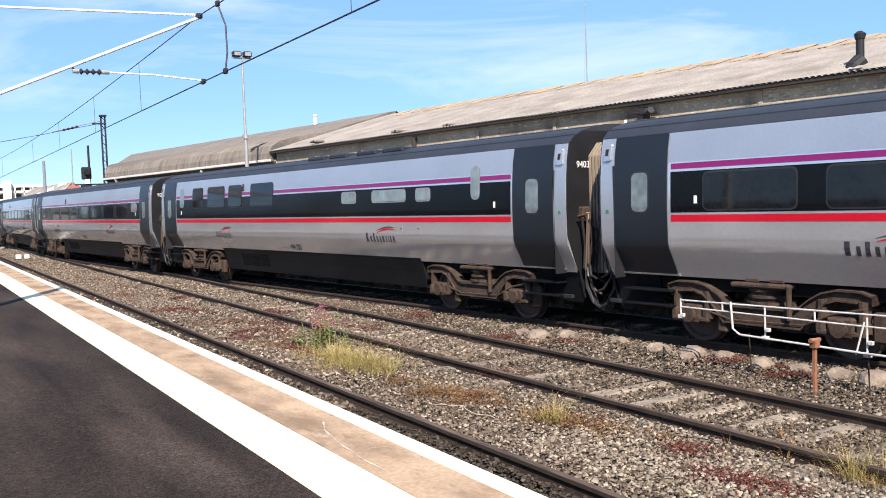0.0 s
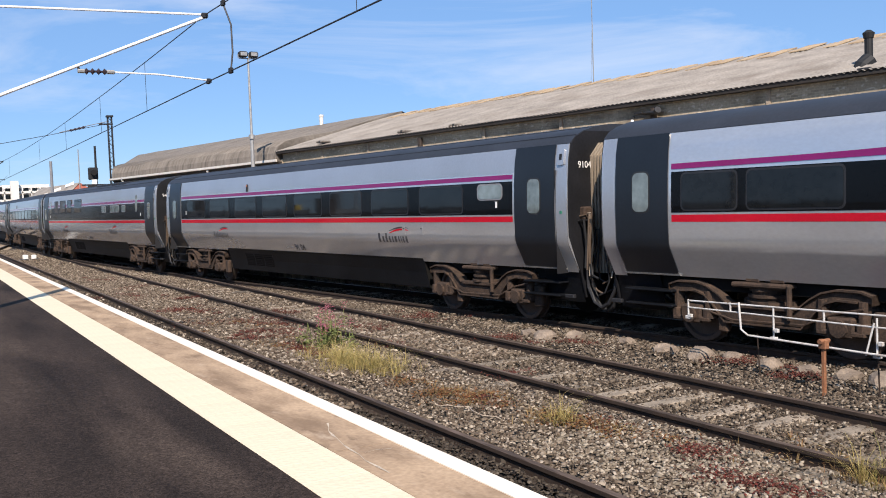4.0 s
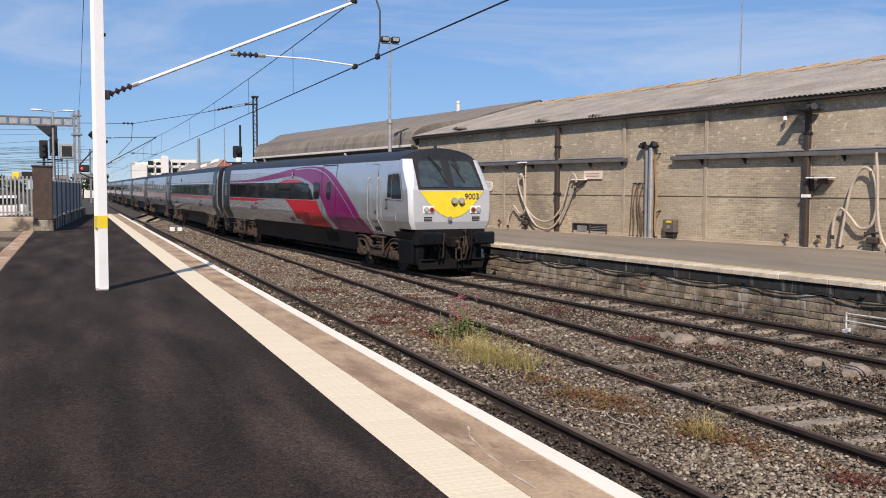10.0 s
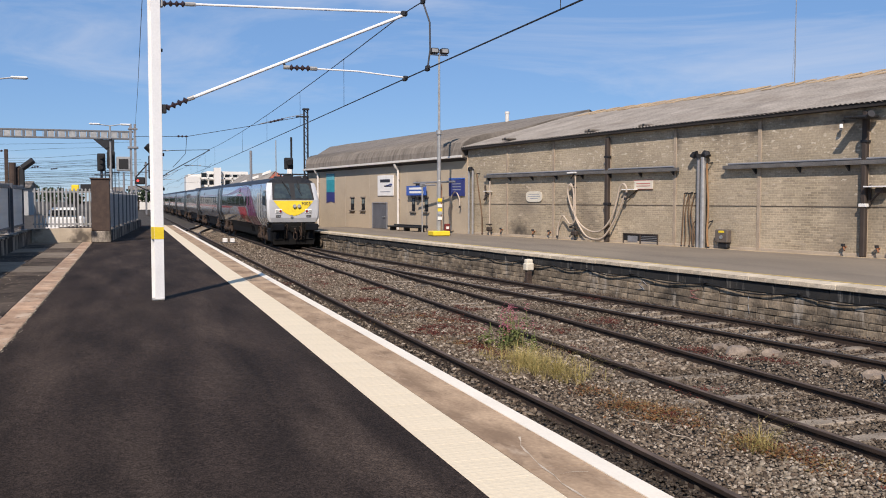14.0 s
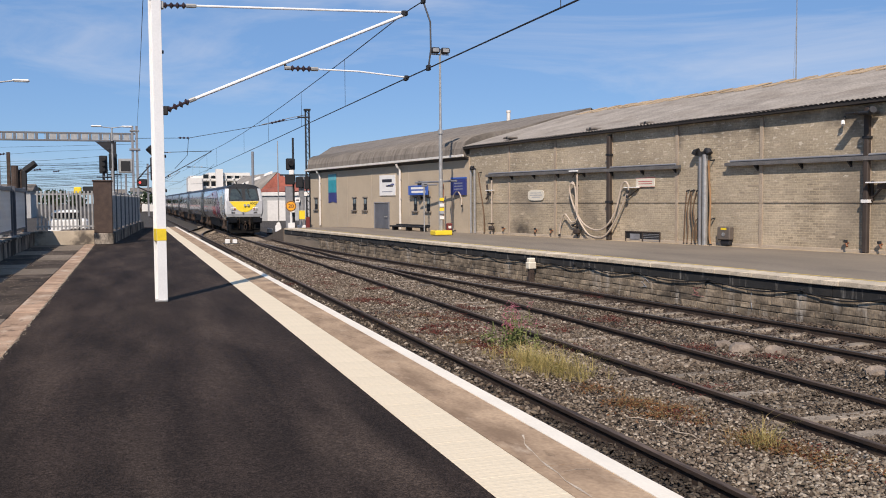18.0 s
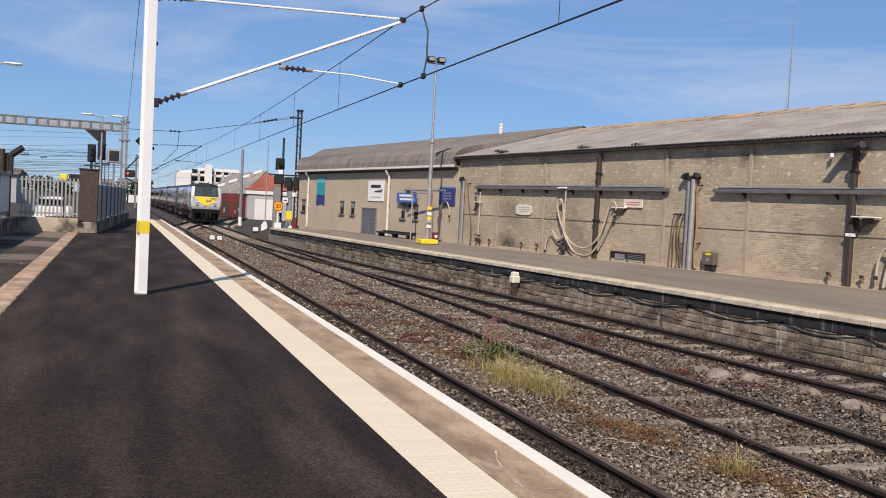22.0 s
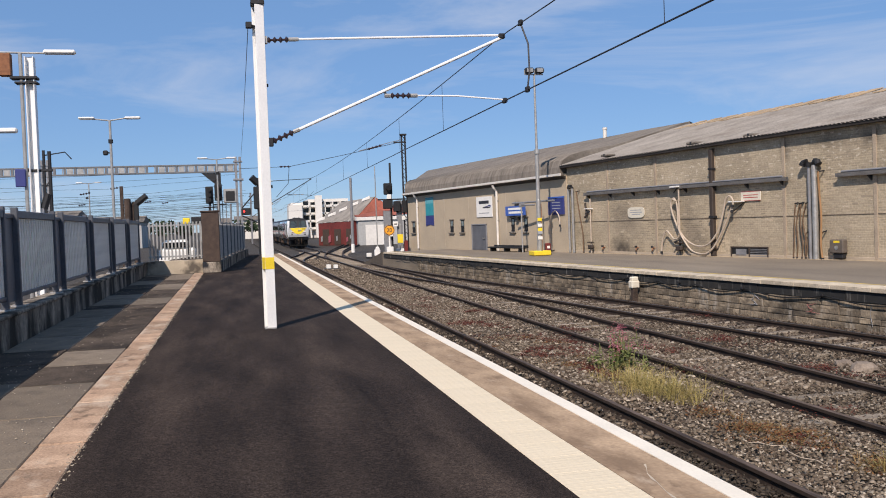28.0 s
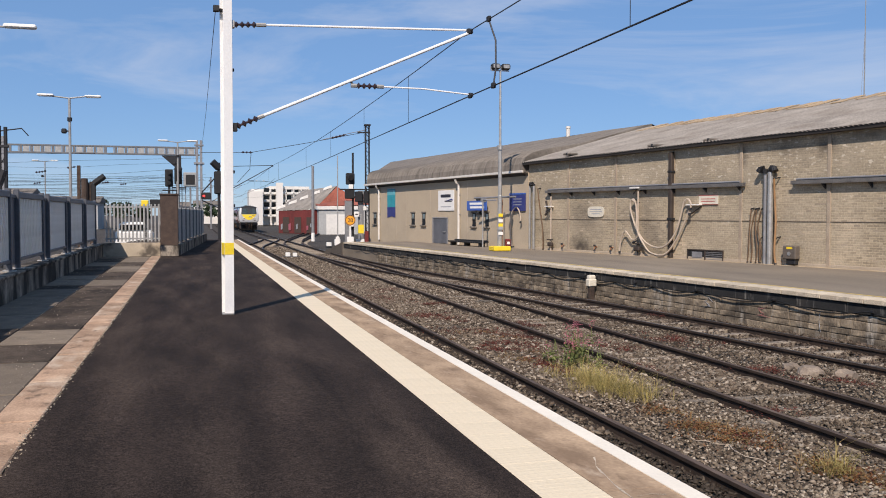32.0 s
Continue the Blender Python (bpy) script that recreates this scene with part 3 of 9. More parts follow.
def solid(name, m, material, label, category, group="", kind="", at=None, smooth=False):
    """A thing of one mesh."""
    ob = new(name, m if isinstance(m, bpy.types.Mesh) else m.mesh(name, material, smooth))
    if at is not None:
        ob.matrix_world = at
    return tagged(ob, label, category, group, kind)


def lettering(name, text, size, material, parent, m, label=""):
    """Flat letters of the built-in font, as a mesh."""
    cu = bpy.data.curves.new(name, "FONT")
    cu.body, cu.size, cu.extrude, cu.align_x, cu.align_y = text, size, 0.002, "CENTER", "CENTER"
    tmp = bpy.data.objects.new(name, cu)
    me = bpy.data.meshes.new_from_object(tmp)
    bpy.data.objects.remove(tmp)
    me.materials.clear()
    me.materials.append(material)
    ob = new(name, me)
    ob.parent = parent
    ob.matrix_basis = m
    if label:
        ob["label"] = label
    return ob



def loose(name, m, material, parent, label=""):
    """Links each separate piece of a mesh as a part of its own."""
    root = list(range(len(m.v)))

    def top(i):
        while root[i] != i:
            root[i] = root[root[i]]
            i = root[i]
        return i
    for f in m.f:
        for i in f[1:]:
            root[top(i)] = top(f[0])
    groups = {}
    for f in m.f:
        groups.setdefault(top(f[0]), []).append(f)
    for fs in groups.values():
        ids = sorted({i for f in fs for i in f})
        at = {i: k for k, i in enumerate(ids)}
        part(name, M().add([m.v[i] for i in ids], [tuple(at[i] for i in f) for f in fs]), material, parent, label)
# ---------------------------------------------------------------- the plan
# x across the tracks, y along the near platform, z = 0 on the near platform; rail heads at RAIL
RAIL = -0.9
BED = -1.04                      # top of the ballast
FARTOP = -0.1                    # top of the far platform
EDGE = 2.765                      # near platform's edge
WALL0 = Vector((19.15, 29.5, 0))
WTURN = 12.0
WALONG = Vector((-math.sin(radians(WTURN)), math.cos(radians(WTURN)), 0))
WOUT = Vector((math.cos(radians(WTURN)), math.sin(radians(WTURN)), 0))
WPOSE = Matrix.Translation(WALL0) @ Matrix.Rotation(radians(WTURN + 90), 4, "Z")   # local x along the wall, local y towards the tracks


def centre(y):
    """The middle of the train's track: from the far platform it swings over into the straight track."""
    if y > 63:
        return 7.9
    return 7.9 + 0.002 * (63 - y) ** 2 if y > 38 else 9.15 - 0.1 * (y - 38)


def slope(y):
    return (centre(y + 0.05) - centre(y - 0.05)) / 0.1


def far_edge(y):
    return 13.6 - 0.1066 * (y - 13.7)


# ---------------------------------------------------------------- ground, tracks
g = M()
g.add([(-900, -900, -1.12), (900, -900, -1.12), (900, 1500, -1.12), (-900, 1500, -1.12)], [(0, 1, 2, 3)])
solid("ground", g, GROUND, "grey-brown bed of ballast and dirt under the tracks", "ground", kind="structure")


def rail_ring():
    """Outline of a flat-bottomed rail, head at z 0."""
    right = [(0.036, 0.0), (0.036, -0.035), (0.010, -0.05), (0.010, -0.135), (0.07, -0.15), (0.07, -0.16)]
    return [(x, 0, z) for x, z in right] + [(-x, 0, z) for x, z in right[::-1]]


def rail(parent, fx, y0, y1, step, top, label=""):
    ys = np.arange(y0, y1 + 0.01, step)
    st = [Matrix.Translation((fx(y), y, RAIL)) for y in ys]
    r = part("rail", M().sweep(rail_ring(), st), RAILSIDE, parent, label)
    head = [(0.034, 0, 0.004), (0.034, 0, 0.0), (-0.034, 0, 0.0), (-0.034, 0, 0.004)]
    part("rail_head", M().sweep(head, st), top, r)


SLEEPERMESH = M().box(-1.25, 1.25, -0.12, 0.12, -0.2, 0.0, 0.015).mesh("sleeper", SLEEPER)


def track(label, fx, y0, y1, step, top, sleepers, lift=0.0, turn=None):
    tr = thing("railway_track", label, "railway track", kind="structure")
    rail(tr, lambda y: fx(y) - 0.8, y0, y1, step, top)
    rail(tr, lambda y: fx(y) + 0.8, y0, y1, step, top)
    rnd = random.Random(len(label))
    y = sleepers[0]
    while y < sleepers[1]:
        ob = part("sleeper", SLEEPERMESH, SLEEPER, tr)
        a = -math.atan((fx(y + .1) - fx(y - .1)) / 0.2)
        ob.matrix_basis = Matrix.Translation((fx(y), y, -1.05 + lift + rnd.uniform(-0.024, 0.008))) @ Matrix.Rotation(a + rnd.uniform(-.01, .01), 4, "Z")
        y += 0.72
    return tr


track("near track with dull rails beside the platform edge", lambda y: 4.05, -12, 210, 3.0, RAILDULL, (0, 46), -0.05)
track("straight middle track with brown rails on half-buried sleepers", lambda y: 7.9, -12, 62, 3.0, RAILDULL, (0, 40), 0.036)
track("used track that curves from the far platform into the straight", centre, -40, 210, 1.0, RAILTOP, (-3, 75), 0.022)
# pointwork further out
track("crossover track between the two near tracks", lambda y: 4.05 + 3.85 * (3 * ((y - 66) / 34) ** 2 - 2 * ((y - 66) / 34) ** 3), 66, 100, 1.0, RAILTOP, (68, 99))
track("siding that leaves the main track past the platform end", lambda y: 7.9 + 0.0028 * (y - 66) ** 2 if y < 96 else 10.42 + 0.168 * (y - 96), 66, 190, 2.0, RAILDULL, (72, 110))
track("second siding beside the red sheds", lambda y: 7.9 + 0.0045 * (y - 70) ** 2 if y < 90 else 9.7 + 0.18 * (y - 90), 70, 180, 2.0, RAILDULL, (74, 104))

# loose ballast: thousands of small broken stones lying on the bed
OCT = np.array([(1, 0, 0), (0, 1, 0), (-1, 0, 0), (0, -1, 0), (.5, .5, .8), (-.5, .5, .75), (-.5, -.5, .8), (.5, -.5, .7)], float)
OCTF = [(0, 1, 4), (1, 2, 5), (2, 3, 6), (3, 0, 7), (1, 5, 4), (2, 6, 5), (3, 7, 6), (0, 4, 7), (4, 5, 6), (4, 6, 7)]


def stones(name, spots, sizes, material, label, seed):
    rng = np.random.default_rng(seed)
    n = len(spots)
    a = rng.uniform(0, 2 * np.pi, n)
    sc = sizes[:, None] * rng.uniform(0.55, 1.4, (n, 3))
    v = OCT[None] * (1 + rng.uniform(-0.42, 0.42, (n, 8, 3)))
    v = v * sc[:, None, :]
    tilt = rng.uniform(-1.0, 1.0, (n, 1))
    v[:, :, 2] = v[:, :, 2] * 0.8 + tilt * v[:, :, 0] * 0.5
    x = v[:, :, 0] * np.cos(a)[:, None] - v[:, :, 1] * np.sin(a)[:, None]
    y = v[:, :, 0] * np.sin(a)[:, None] + v[:, :, 1] * np.cos(a)[:, None]
    w = np.stack([x + spots[:, 0:1], y + spots[:, 1:2], v[:, :, 2] + spots[:, 2:3]], 2).reshape(-1, 3)
    fs = (np.array(OCTF)[None] + 8 * np.arange(n)[:, None, None]).reshape(-1, 3)
    me = bpy.data.meshes.new(name)
    me.vertices.add(len(w))
    me.vertices.foreach_set("co", w.ravel())
    me.loops.add(fs.size)
    me.loops.foreach_set("vertex_index", fs.ravel().astype(np.int32))
    me.polygons.add(len(fs))
    me.polygons.foreach_set("loop_start", np.arange(0, fs.size, 3, dtype=np.int32))
    me.update(calc_edges=True)
    me.validate()
    me.materials.append(material)
    return solid(name, me, material, label, "ballast", kind="stuff")


def strip_spots(x0, x1, y0, y1, n, seed, lift=0.0, heap=0.05):
    rng = np.random.default_rng(seed)
    y = y0 + (y1 - y0) * rng.uniform(0, 1, n) ** 1.6
    x = rng.uniform(x0, x1, n)
    z = BED - 0.03 + lift + rng.uniform(-0.02, 0.03, n) + heap * 0.5 * np.sin(x * 2.1 + 0.4 * np.sin(y)) * np.sin(y * 0.9 + x)
    return np.stack([x, y, z], 1)


def stone_size(n, seed, lo=0.022, hi=0.05):
    return np.random.default_rng(seed).uniform(lo, hi, n)


stones("ballast", strip_spots(4.93, 7.02, 3.0, 36, 62000, 1, 0.05), stone_size(62000, 2, .010, .026), STONES, "loose grey ballast stones between the tracks", 3)
stones("ballast", strip_spots(5.3, 7.0, 3.0, 7.4, 5200, 31, 0.062), stone_size(5200, 32, .010, .027), PALESTONES, "pale ballast stones on top of the bed", 33)
stones("ballast", strip_spots(7.15, 8.65, 3.0, 36, 34000, 4, 0.03), stone_size(34000, 5, .011, .027), MIDSTONES, "grey ballast stones in the middle track", 6)
stones("ballast", strip_spots(2.85, 4.8, 2.5, 32, 42000, 7, 0.045), stone_size(42000, 8, .010, .025), DARKSTONES, "dark oily ballast stones beside the platform", 9)
sp = strip_spots(8.8, 11.4, 3.0, 45, 48000, 10, 0.035)
sp = sp[sp[:, 0] < np.array([centre(v) for v in sp[:, 1]]) - 0.75]
stones("ballast", sp, stone_size(len(sp), 11, .012, .029), MIDSTONES, "grey ballast stones before the used track", 12)
sp = strip_spots(7.2, 13.6, 3.0, 60, 60000, 13, 0.025)
cy = np.array([centre(v) for v in sp[:, 1]])
fe = np.array([far_edge(v) for v in sp[:, 1]])
sp = sp[(sp[:, 0] > cy - 0.8) & (sp[:, 0] < fe - 0.05)]
stones("ballast", sp, stone_size(len(sp), 14, .013, .031), BROWNSTONES, "rusty brown ballast stones along the far platform", 15)
sp = np.concatenate([strip_spots(2.85, 4.8, 2.6, -10, 3500, 20, -0.01), strip_spots(4.95, 13.4, 3.1, -10, 15000, 21, 0.01)])
stones("ballast", sp, stone_size(len(sp), 22, .022, .05), STONES, "grey ballast stones beside the near end of the platforms", 23)
sp = np.concatenate([strip_spots(4.95, 7.0, 12, 46, 12000, 24, 0.06), strip_spots(7.2, 8.6, 12, 46, 6000, 25, 0.045), strip_spots(2.9, 4.75, 10, 46, 6000, 26, 0.05)])
stones("ballast", sp, stone_size(len(sp), 27, .02, .042), STONES, "coarse grey ballast stones half-way along the tracks", 28)
sp = strip_spots(4.95, 7.0, 30, 75, 9000, 16, 0.02)
stones("ballast", sp, stone_size(len(sp), 17, .03, .06), STONES, "grey ballast stones farther along the tracks", 18)

# ---------------------------------------------------------------- near platform
PY0, PY1 = -14.0, 60.0
m = M().box(-3.9, EDGE - 0.02, PY0, PY1, -1.3, -0.06)
solid("platform_base", m, CONCRETE, "grey concrete body of the near platform", "platform", kind="structure")
m = M()
nx, ny = 8, 150
for j in range(ny + 1):
    for i in range(nx + 1):
        x, y = -1.30 + 3.13 * i / nx, PY0 + (PY1 - PY0) * j / ny
        if i == 0:
            x += 0.025 * math.sin(y * 2.3) + 0.015 * math.sin(y * 6.1)
        m.v.append((x, y, 0.004 * noise.noise((x * 0.9, y * 0.6, 3))))
for j in range(ny):
    for i in range(nx):
        k = j * (nx + 1) + i
        m.f.append((k, k + 1, k + nx + 2, k + nx + 1))
solid("pavement_asphalt", m, ASPHALT, "fresh black asphalt surface of the near platform", "platform surface", kind="structure")
row = thing("tactile_paving", "cream tactile paving strip with small studs along the platform", "paving", kind="structure")
paver = M().box(-0.199, 0.199, -0.1995, 0.1995, -0.06, 0.004, 0.002).mesh("paver", TACTILE)
y = PY0 + 0.2
while y < PY1:
    part("paver", paver, TACTILE, row).matrix_basis = Matrix.Translation((2.025, y, 0))
    y += 0.4
FARCHALK = mat("pale_scuff", (0.54, 0.45, 0.345), 0.9, scale=8, fine=60, spread=0.15)
row = thing("platform_coping", "tan coping stones along the platform edge", "coping", kind="structure")
rnd = random.Random(5)
cop = [M().box(-0.2675, 0.2675, -k / 2 + 0.0008, k / 2 - 0.0008, -0.16, 0.002).mesh("coping_stone", COPING) for k in (0.9, 1.2)]
y = PY0
while y < PY1 - 1.2:
    k = rnd.choice((0, 1))
    ln = (0.9, 1.2)[k]
    part("coping_stone", cop[k], COPING, row).matrix_basis = Matrix.Translation((2.4975, y + ln / 2, rnd.uniform(-0.001, 0.001)))
    y += ln
m = M().box(2.63, EDGE - 0.004, PY0, PY1, -0.02, 0.0075)
solid("edge_line", m, WHITE_LINE, "white painted line on the platform edge", "painted line", kind="structure")
sc_ = M()
for trail in ([(2.49, 5.61), (2.45, 5.5), (2.41, 5.41), (2.385, 5.28), (2.38, 5.21), (2.345, 5.02), (2.335, 4.9), (2.33, 4.74), (2.305, 4.61), (2.31, 4.45), (2.31, 4.3)], [(2.37, 4.76), (2.46, 4.78), (2.55, 4.75)]):
    for i, (p, q) in enumerate(zip(trail, trail[1:])):
        w0, w1 = 0.003 + 0.007 * (i % 3 == 0), 0.003 + 0.007 * (i % 3 == 2)
        sc_.add([(p[0] - w0, p[1], .0042), (p[0] + w0, p[1] + .005, .0042), (q[0] + w1, q[1], .0042), (q[0] - w1, q[1] - .005, .0042)], [(0, 1, 2, 3)])
solid("chalk_mark", sc_, FARCHALK, "pale scuffed mark on the coping", "mark", kind="structure")
row = thing("kerb_strip", "row of worn tan kerb stones beside the asphalt", "kerb", kind="structure")
kmesh = [M().box(-0.18, 0.18, -k / 2 + 0.006, k / 2 - 0.006, -0.1, 0.004, 0.01).mesh("kerb_stone", TANSTONE) for k in (0.75, 1.05)]
y = PY0
while y < 38:
    k = rnd.choice((0, 1))
    ln = (0.75, 1.05)[k]
    part("kerb_stone", kmesh[k], TANSTONE, row).matrix_basis = Matrix.Translation((-1.47, y + ln / 2, rnd.uniform(-0.003, 0.004))) @ Matrix.Rotation(rnd.uniform(-.006, .006), 4, "Z")
    y += ln
FLAGTAN = mat("dusty_tan_flagstone", (0.20, 0.158, 0.112), 0.92, dark=(0.13, 0.10, 0.075), scale=2.2, fine=45, bump=0.008, by_object=0.2, stain=0.7, stain_scale=1.6, stain_col=(0.06, 0.05, 0.04))
row = thing("flagstones", "dark worn flagstones along the low wall", "paving", kind="structure")
fmesh = {}
y = PY0
while y < 37:
    ln = rnd.choice((1.1, 1.5, 1.9))
    for x0, x1 in ((-2.5, -1.66), (-3.42, -2.5)):
        mt = FLAGTAN if rnd.random() < 0.33 else FLAG
        key = (ln, x0, mt.name)
        if key not in fmesh:
            fmesh[key] = M().box(x0 + 0.006, x1 - 0.006, -ln / 2 + 0.007, ln / 2 - 0.007, -0.1, -0.006, 0.01).mesh("flagstone", mt)
        part("flagstone", fmesh[key], mt, row).matrix_basis = Matrix.Translation((0, y + ln / 2 + (0.3 if x0 < -3 else 0), rnd.uniform(-0.004, 0.003)))
    y += ln
cr_ = np.random.default_rng(31)
cs = np.stack([-1.305 + 0.022 * cr_.standard_normal(2600), 2 + 34 * cr_.uniform(0, 1, 2600) ** 1.5, np.full(2600, 0.002)], 1)
stones("grit", cs, cr_.uniform(0.003, 0.010, 2600), island_mat("pale_grit", [(0.42, 0.35, 0.27), (0.22, 0.17, 0.12), (0.55, 0.49, 0.40)]), "pale grit along the worn kerb", 32)
cs = np.stack([cr_.uniform(-3.4, -1.5, 1500), 3 + 32 * cr_.uniform(0, 1, 1500) ** 1.5, np.full(1500, 0.0)], 1)
stones("grit", cs, cr_.uniform(0.003, 0.009, 1500), bpy.data.materials["pale_grit"], "loose grit on the old flagstones", 33)
m = M().box(-3.4, -0.62, 39, PY1, -0.05, -0.004)
solid("pavement_far", m, FLAG, "dark paved end of the near platform", "platform surface", kind="structure")

# low wall with the fence
m = M()
m.box(-3.80, -3.42, PY0, 37.2, -0.1, 0.44)
m.box(-3.84, -3.38, PY0, 37.2, 0.44, 0.50, 0.015)
solid("wall_low", m, CONCRETE, "low stained concrete wall with a coping", "wall", kind="structure")
m = M().box(-3.42, -1.3, 37.1, 37.5, -0.1, 0.52, 0.02)
solid("wall_gate", m, TANWALL, "low tan rendered wall under the palisade", "wall", kind="structure")


def see_through(m, k):
    """Lets a share k of the light that falls on the back of a thin sheet come through it."""
    n, l = m.node_tree.nodes, m.node_tree.links
    b = n["Principled BSDF"]
    tr = n.new("ShaderNodeBsdfTranslucent")
    mixs = n.new("ShaderNodeMixShader")
    mixs.inputs["Fac"].default_value = k
    l.new(b.inputs["Base Color"].links[0].from_socket, tr.inputs["Color"])
    l.new(b.outputs["BSDF"], mixs.inputs[1])
    l.new(tr.outputs["BSDF"], mixs.inputs[2])
    l.new(mixs.outputs["Shader"], n["Material Output"].inputs["Surface"])


see_through(PANELGREY, 0.4)
BACKSHEET = mat("thin_pale_sheet", (0.80, 0.80, 0.79), 0.6, scale=2, fine=30, spread=0.08)
see_through(BACKSHEET, 0.6)
SLAT = M().box(-0.012, 0.012, -0.062, 0.062, 0.72, 1.97, 0.004).mesh("slat", PANELGREY)
DARKSHEET = mat("dark_blue_grey_sheet", (0.15, 0.155, 0.17), 0.5, 0.2, scale=2, fine=30, spread=0.12)


def fence_panel(y0, length):
    """One bay: a pale slatted panel, then a narrow dark plain panel."""
    f = thing("steel_fence", "pale slatted steel fence panel on the low wall", "fence", "fence panels")
    x, y1 = -3.60, y0 + length
    part("backing_sheet", M().box(x - 0.045, x - 0.03, y0 + 0.04, y1 - 0.04, 0.70, 1.98), BACKSHEET, f)
    n = int((length - 0.14) / 0.2)
    for i in range(n + 1):
        part("slat", SLAT, PANELGREY, f).matrix_basis = Matrix.Translation((x, y0 + 0.10 + i * (length - 0.2) / n, 0))
    part("top_rail", M().box(x - 0.06, x + 0.05, y0, y1, 1.96, 2.09, 0.012), POSTDARK, f)
    part("bottom_rail", M().box(x - 0.06, x + 0.04, y0, y1, 0.66, 0.73, 0.01), POSTDARK, f)
    for yy in (y0, y1):
        po = part("post", M().box(x - 0.05, x + 0.06, yy - 0.045, yy + 0.045, 0.5, 2.14, 0.012), POSTDARK, f)
        part("base_plate", M().box(x - 0.10, x + 0.13, yy - 0.12, yy + 0.12, 0.5, 0.525, 0.006), GALV, po)
    if length > 3:
        part("dark_panel", M().box(x - 0.06, x - 0.03, y1 + 0.05, y1 + 0.88, 0.60, 2.0, 0.006), DARKSHEET, f, "narrow dark plain panel")
        part("dark_panel_rail", M().box(x - 0.08, x, y1 + 0.04, y1 + 0.90, 1.96, 2.03, 0.008), POSTDARK, f)
    return f


y = 16.35 - 4.13 * 6
while y < 33.5:
    fence_panel(y, 3.22)
    y += 4.13

gate = thing("palisade_gate", "pale grey palisade of flat bars on the tan wall", "fence")
for i in range(15):
    x = -3.28 + i * 0.137
    part("pale", M().box(x - 0.032, x + 0.032, 37.22, 37.25, 0.56, 2.02 + 0.0, 0.006), GALV, gate)
for z in (0.68, 1.9):
    part("rail", M().box(-3.36, -1.28, 37.25, 37.29, z - 0.03, z + 0.03, 0.005), GALV, gate)
pil = thing("brick_pillar", "dark brown square pillar on a stone base", "pillar")
part("shaft", M().box(-1.29, -0.63, 36.6, 37.3, 0.42, 2.36, 0.02), BROWNPILLAR, pil)
part("base", M().box(-1.31, -0.61, 36.58, 37.32, 0.0, 0.42, 0.02), CONCRETE, pil)
part("cap", M().box(-1.33, -0.6, 36.56, 37.34, 2.36, 2.42, 0.015), BROWNPILLAR, pil)
far_fence = thing("fence", "grey steel fence on a low wall past the pillar", "fence")
for i in range(8):
    ya, xa = 38.0 + i * 2.4, -0.72 + i * 0.16
    part("post", M().box(xa - 0.05, xa + 0.05, ya - 0.05, ya + 0.05, 0.3, 2.0, 0.01), POSTDARK, far_fence)
    sh = M()
    for k in range(14):
        yy = ya + 0.12 + k * 0.16
        sh.box(xa - 0.02 + 0.0667 * (yy - ya), xa + 0.01 + 0.0667 * (yy - ya), yy, yy + 0.12, 0.5, 1.9)
    loose("slat", sh, GALV, far_fence)
m = M()
m.add([(-0.95, 37.4, -.05), (-0.6, 37.4, -.05), (0.75, 58, -.05), (0.4, 58, -.05), (-0.95, 37.4, .42), (-0.6, 37.4, .42), (0.75, 58, .42), (0.4, 58, .42)],
      [(0, 1, 2, 3), (4, 7, 6, 5), (0, 4, 5, 1), (1, 5, 6, 2), (2, 6, 7, 3), (3, 7, 4, 0)])
solid("wall_far", m, CONCRETE, "low stained wall under the far fence", "wall", kind="structure")

# ---------------------------------------------------------------- far platform
FY0, FY1 = -25.0, 57.0
m = M()
wy = lambda y: 19.15 - 0.2126 * (y - 29.5)
m.add([(far_edge(FY0) + 0.03, FY0, -1.3), (far_edge(FY1) + 0.03, FY1, -1.3), (wy(FY1) + 3, FY1, -1.3), (wy(FY0) + 3, FY0, -1.3),
       (far_edge(FY0) + 0.03, FY0, FARTOP - .012), (far_edge(FY1) + 0.03, FY1, FARTOP - .012), (wy(FY1) + 3, FY1, FARTOP - .012), (wy(FY0) + 3, FY0, FARTOP - .012)],
      [(0, 1, 2, 3), (4, 7, 6, 5), (0, 4, 5, 1), (1, 5, 6, 2), (2, 6, 7, 3), (3, 7, 4, 0)])
FARDECK = mat("old_grey_asphalt", (0.25, 0.205, 0.152), 0.92, dark=(0.15, 0.122, 0.092), scale=0.8, fine=60, bump=0.004, stain=0.4, stain_scale=0.4, stain_col=(0.11, 0.09, 0.07), stretch=(1, 0.3, 1))
solid("platform_far", m, FARDECK, "worn grey-brown surface of the far platform", "platform", kind="structure")
m = M()
m.add([(far_edge(57), 57, FARTOP - .012), (far_edge(57) + 3.4, 57, FARTOP - .012), (far_edge(57) + 1.6, 62.5, -1.0), (far_edge(57) - 0.5, 62.5, -1.0),
       (far_edge(57), 57, -1.2), (far_edge(57) + 3.4, 57, -1.2), (far_edge(57) + 1.6, 62.5, -1.2), (far_edge(57) - 0.5, 62.5, -1.2)],
      [(0, 1, 2, 3), (4, 7, 6, 5), (0, 4, 5, 1), (1, 5, 6, 2), (2, 6, 7, 3), (3, 7, 4, 0)])
solid("platform_ramp", m, mat("dark_ramp_stone", (0.10, 0.08, 0.062), 0.93, scale=1.5, fine=30, bump=0.006), "sloping end of the far platform", "ramp", kind="structure")
FTURN = Matrix.Rotation(math.atan(0.1066), 4, "Z")
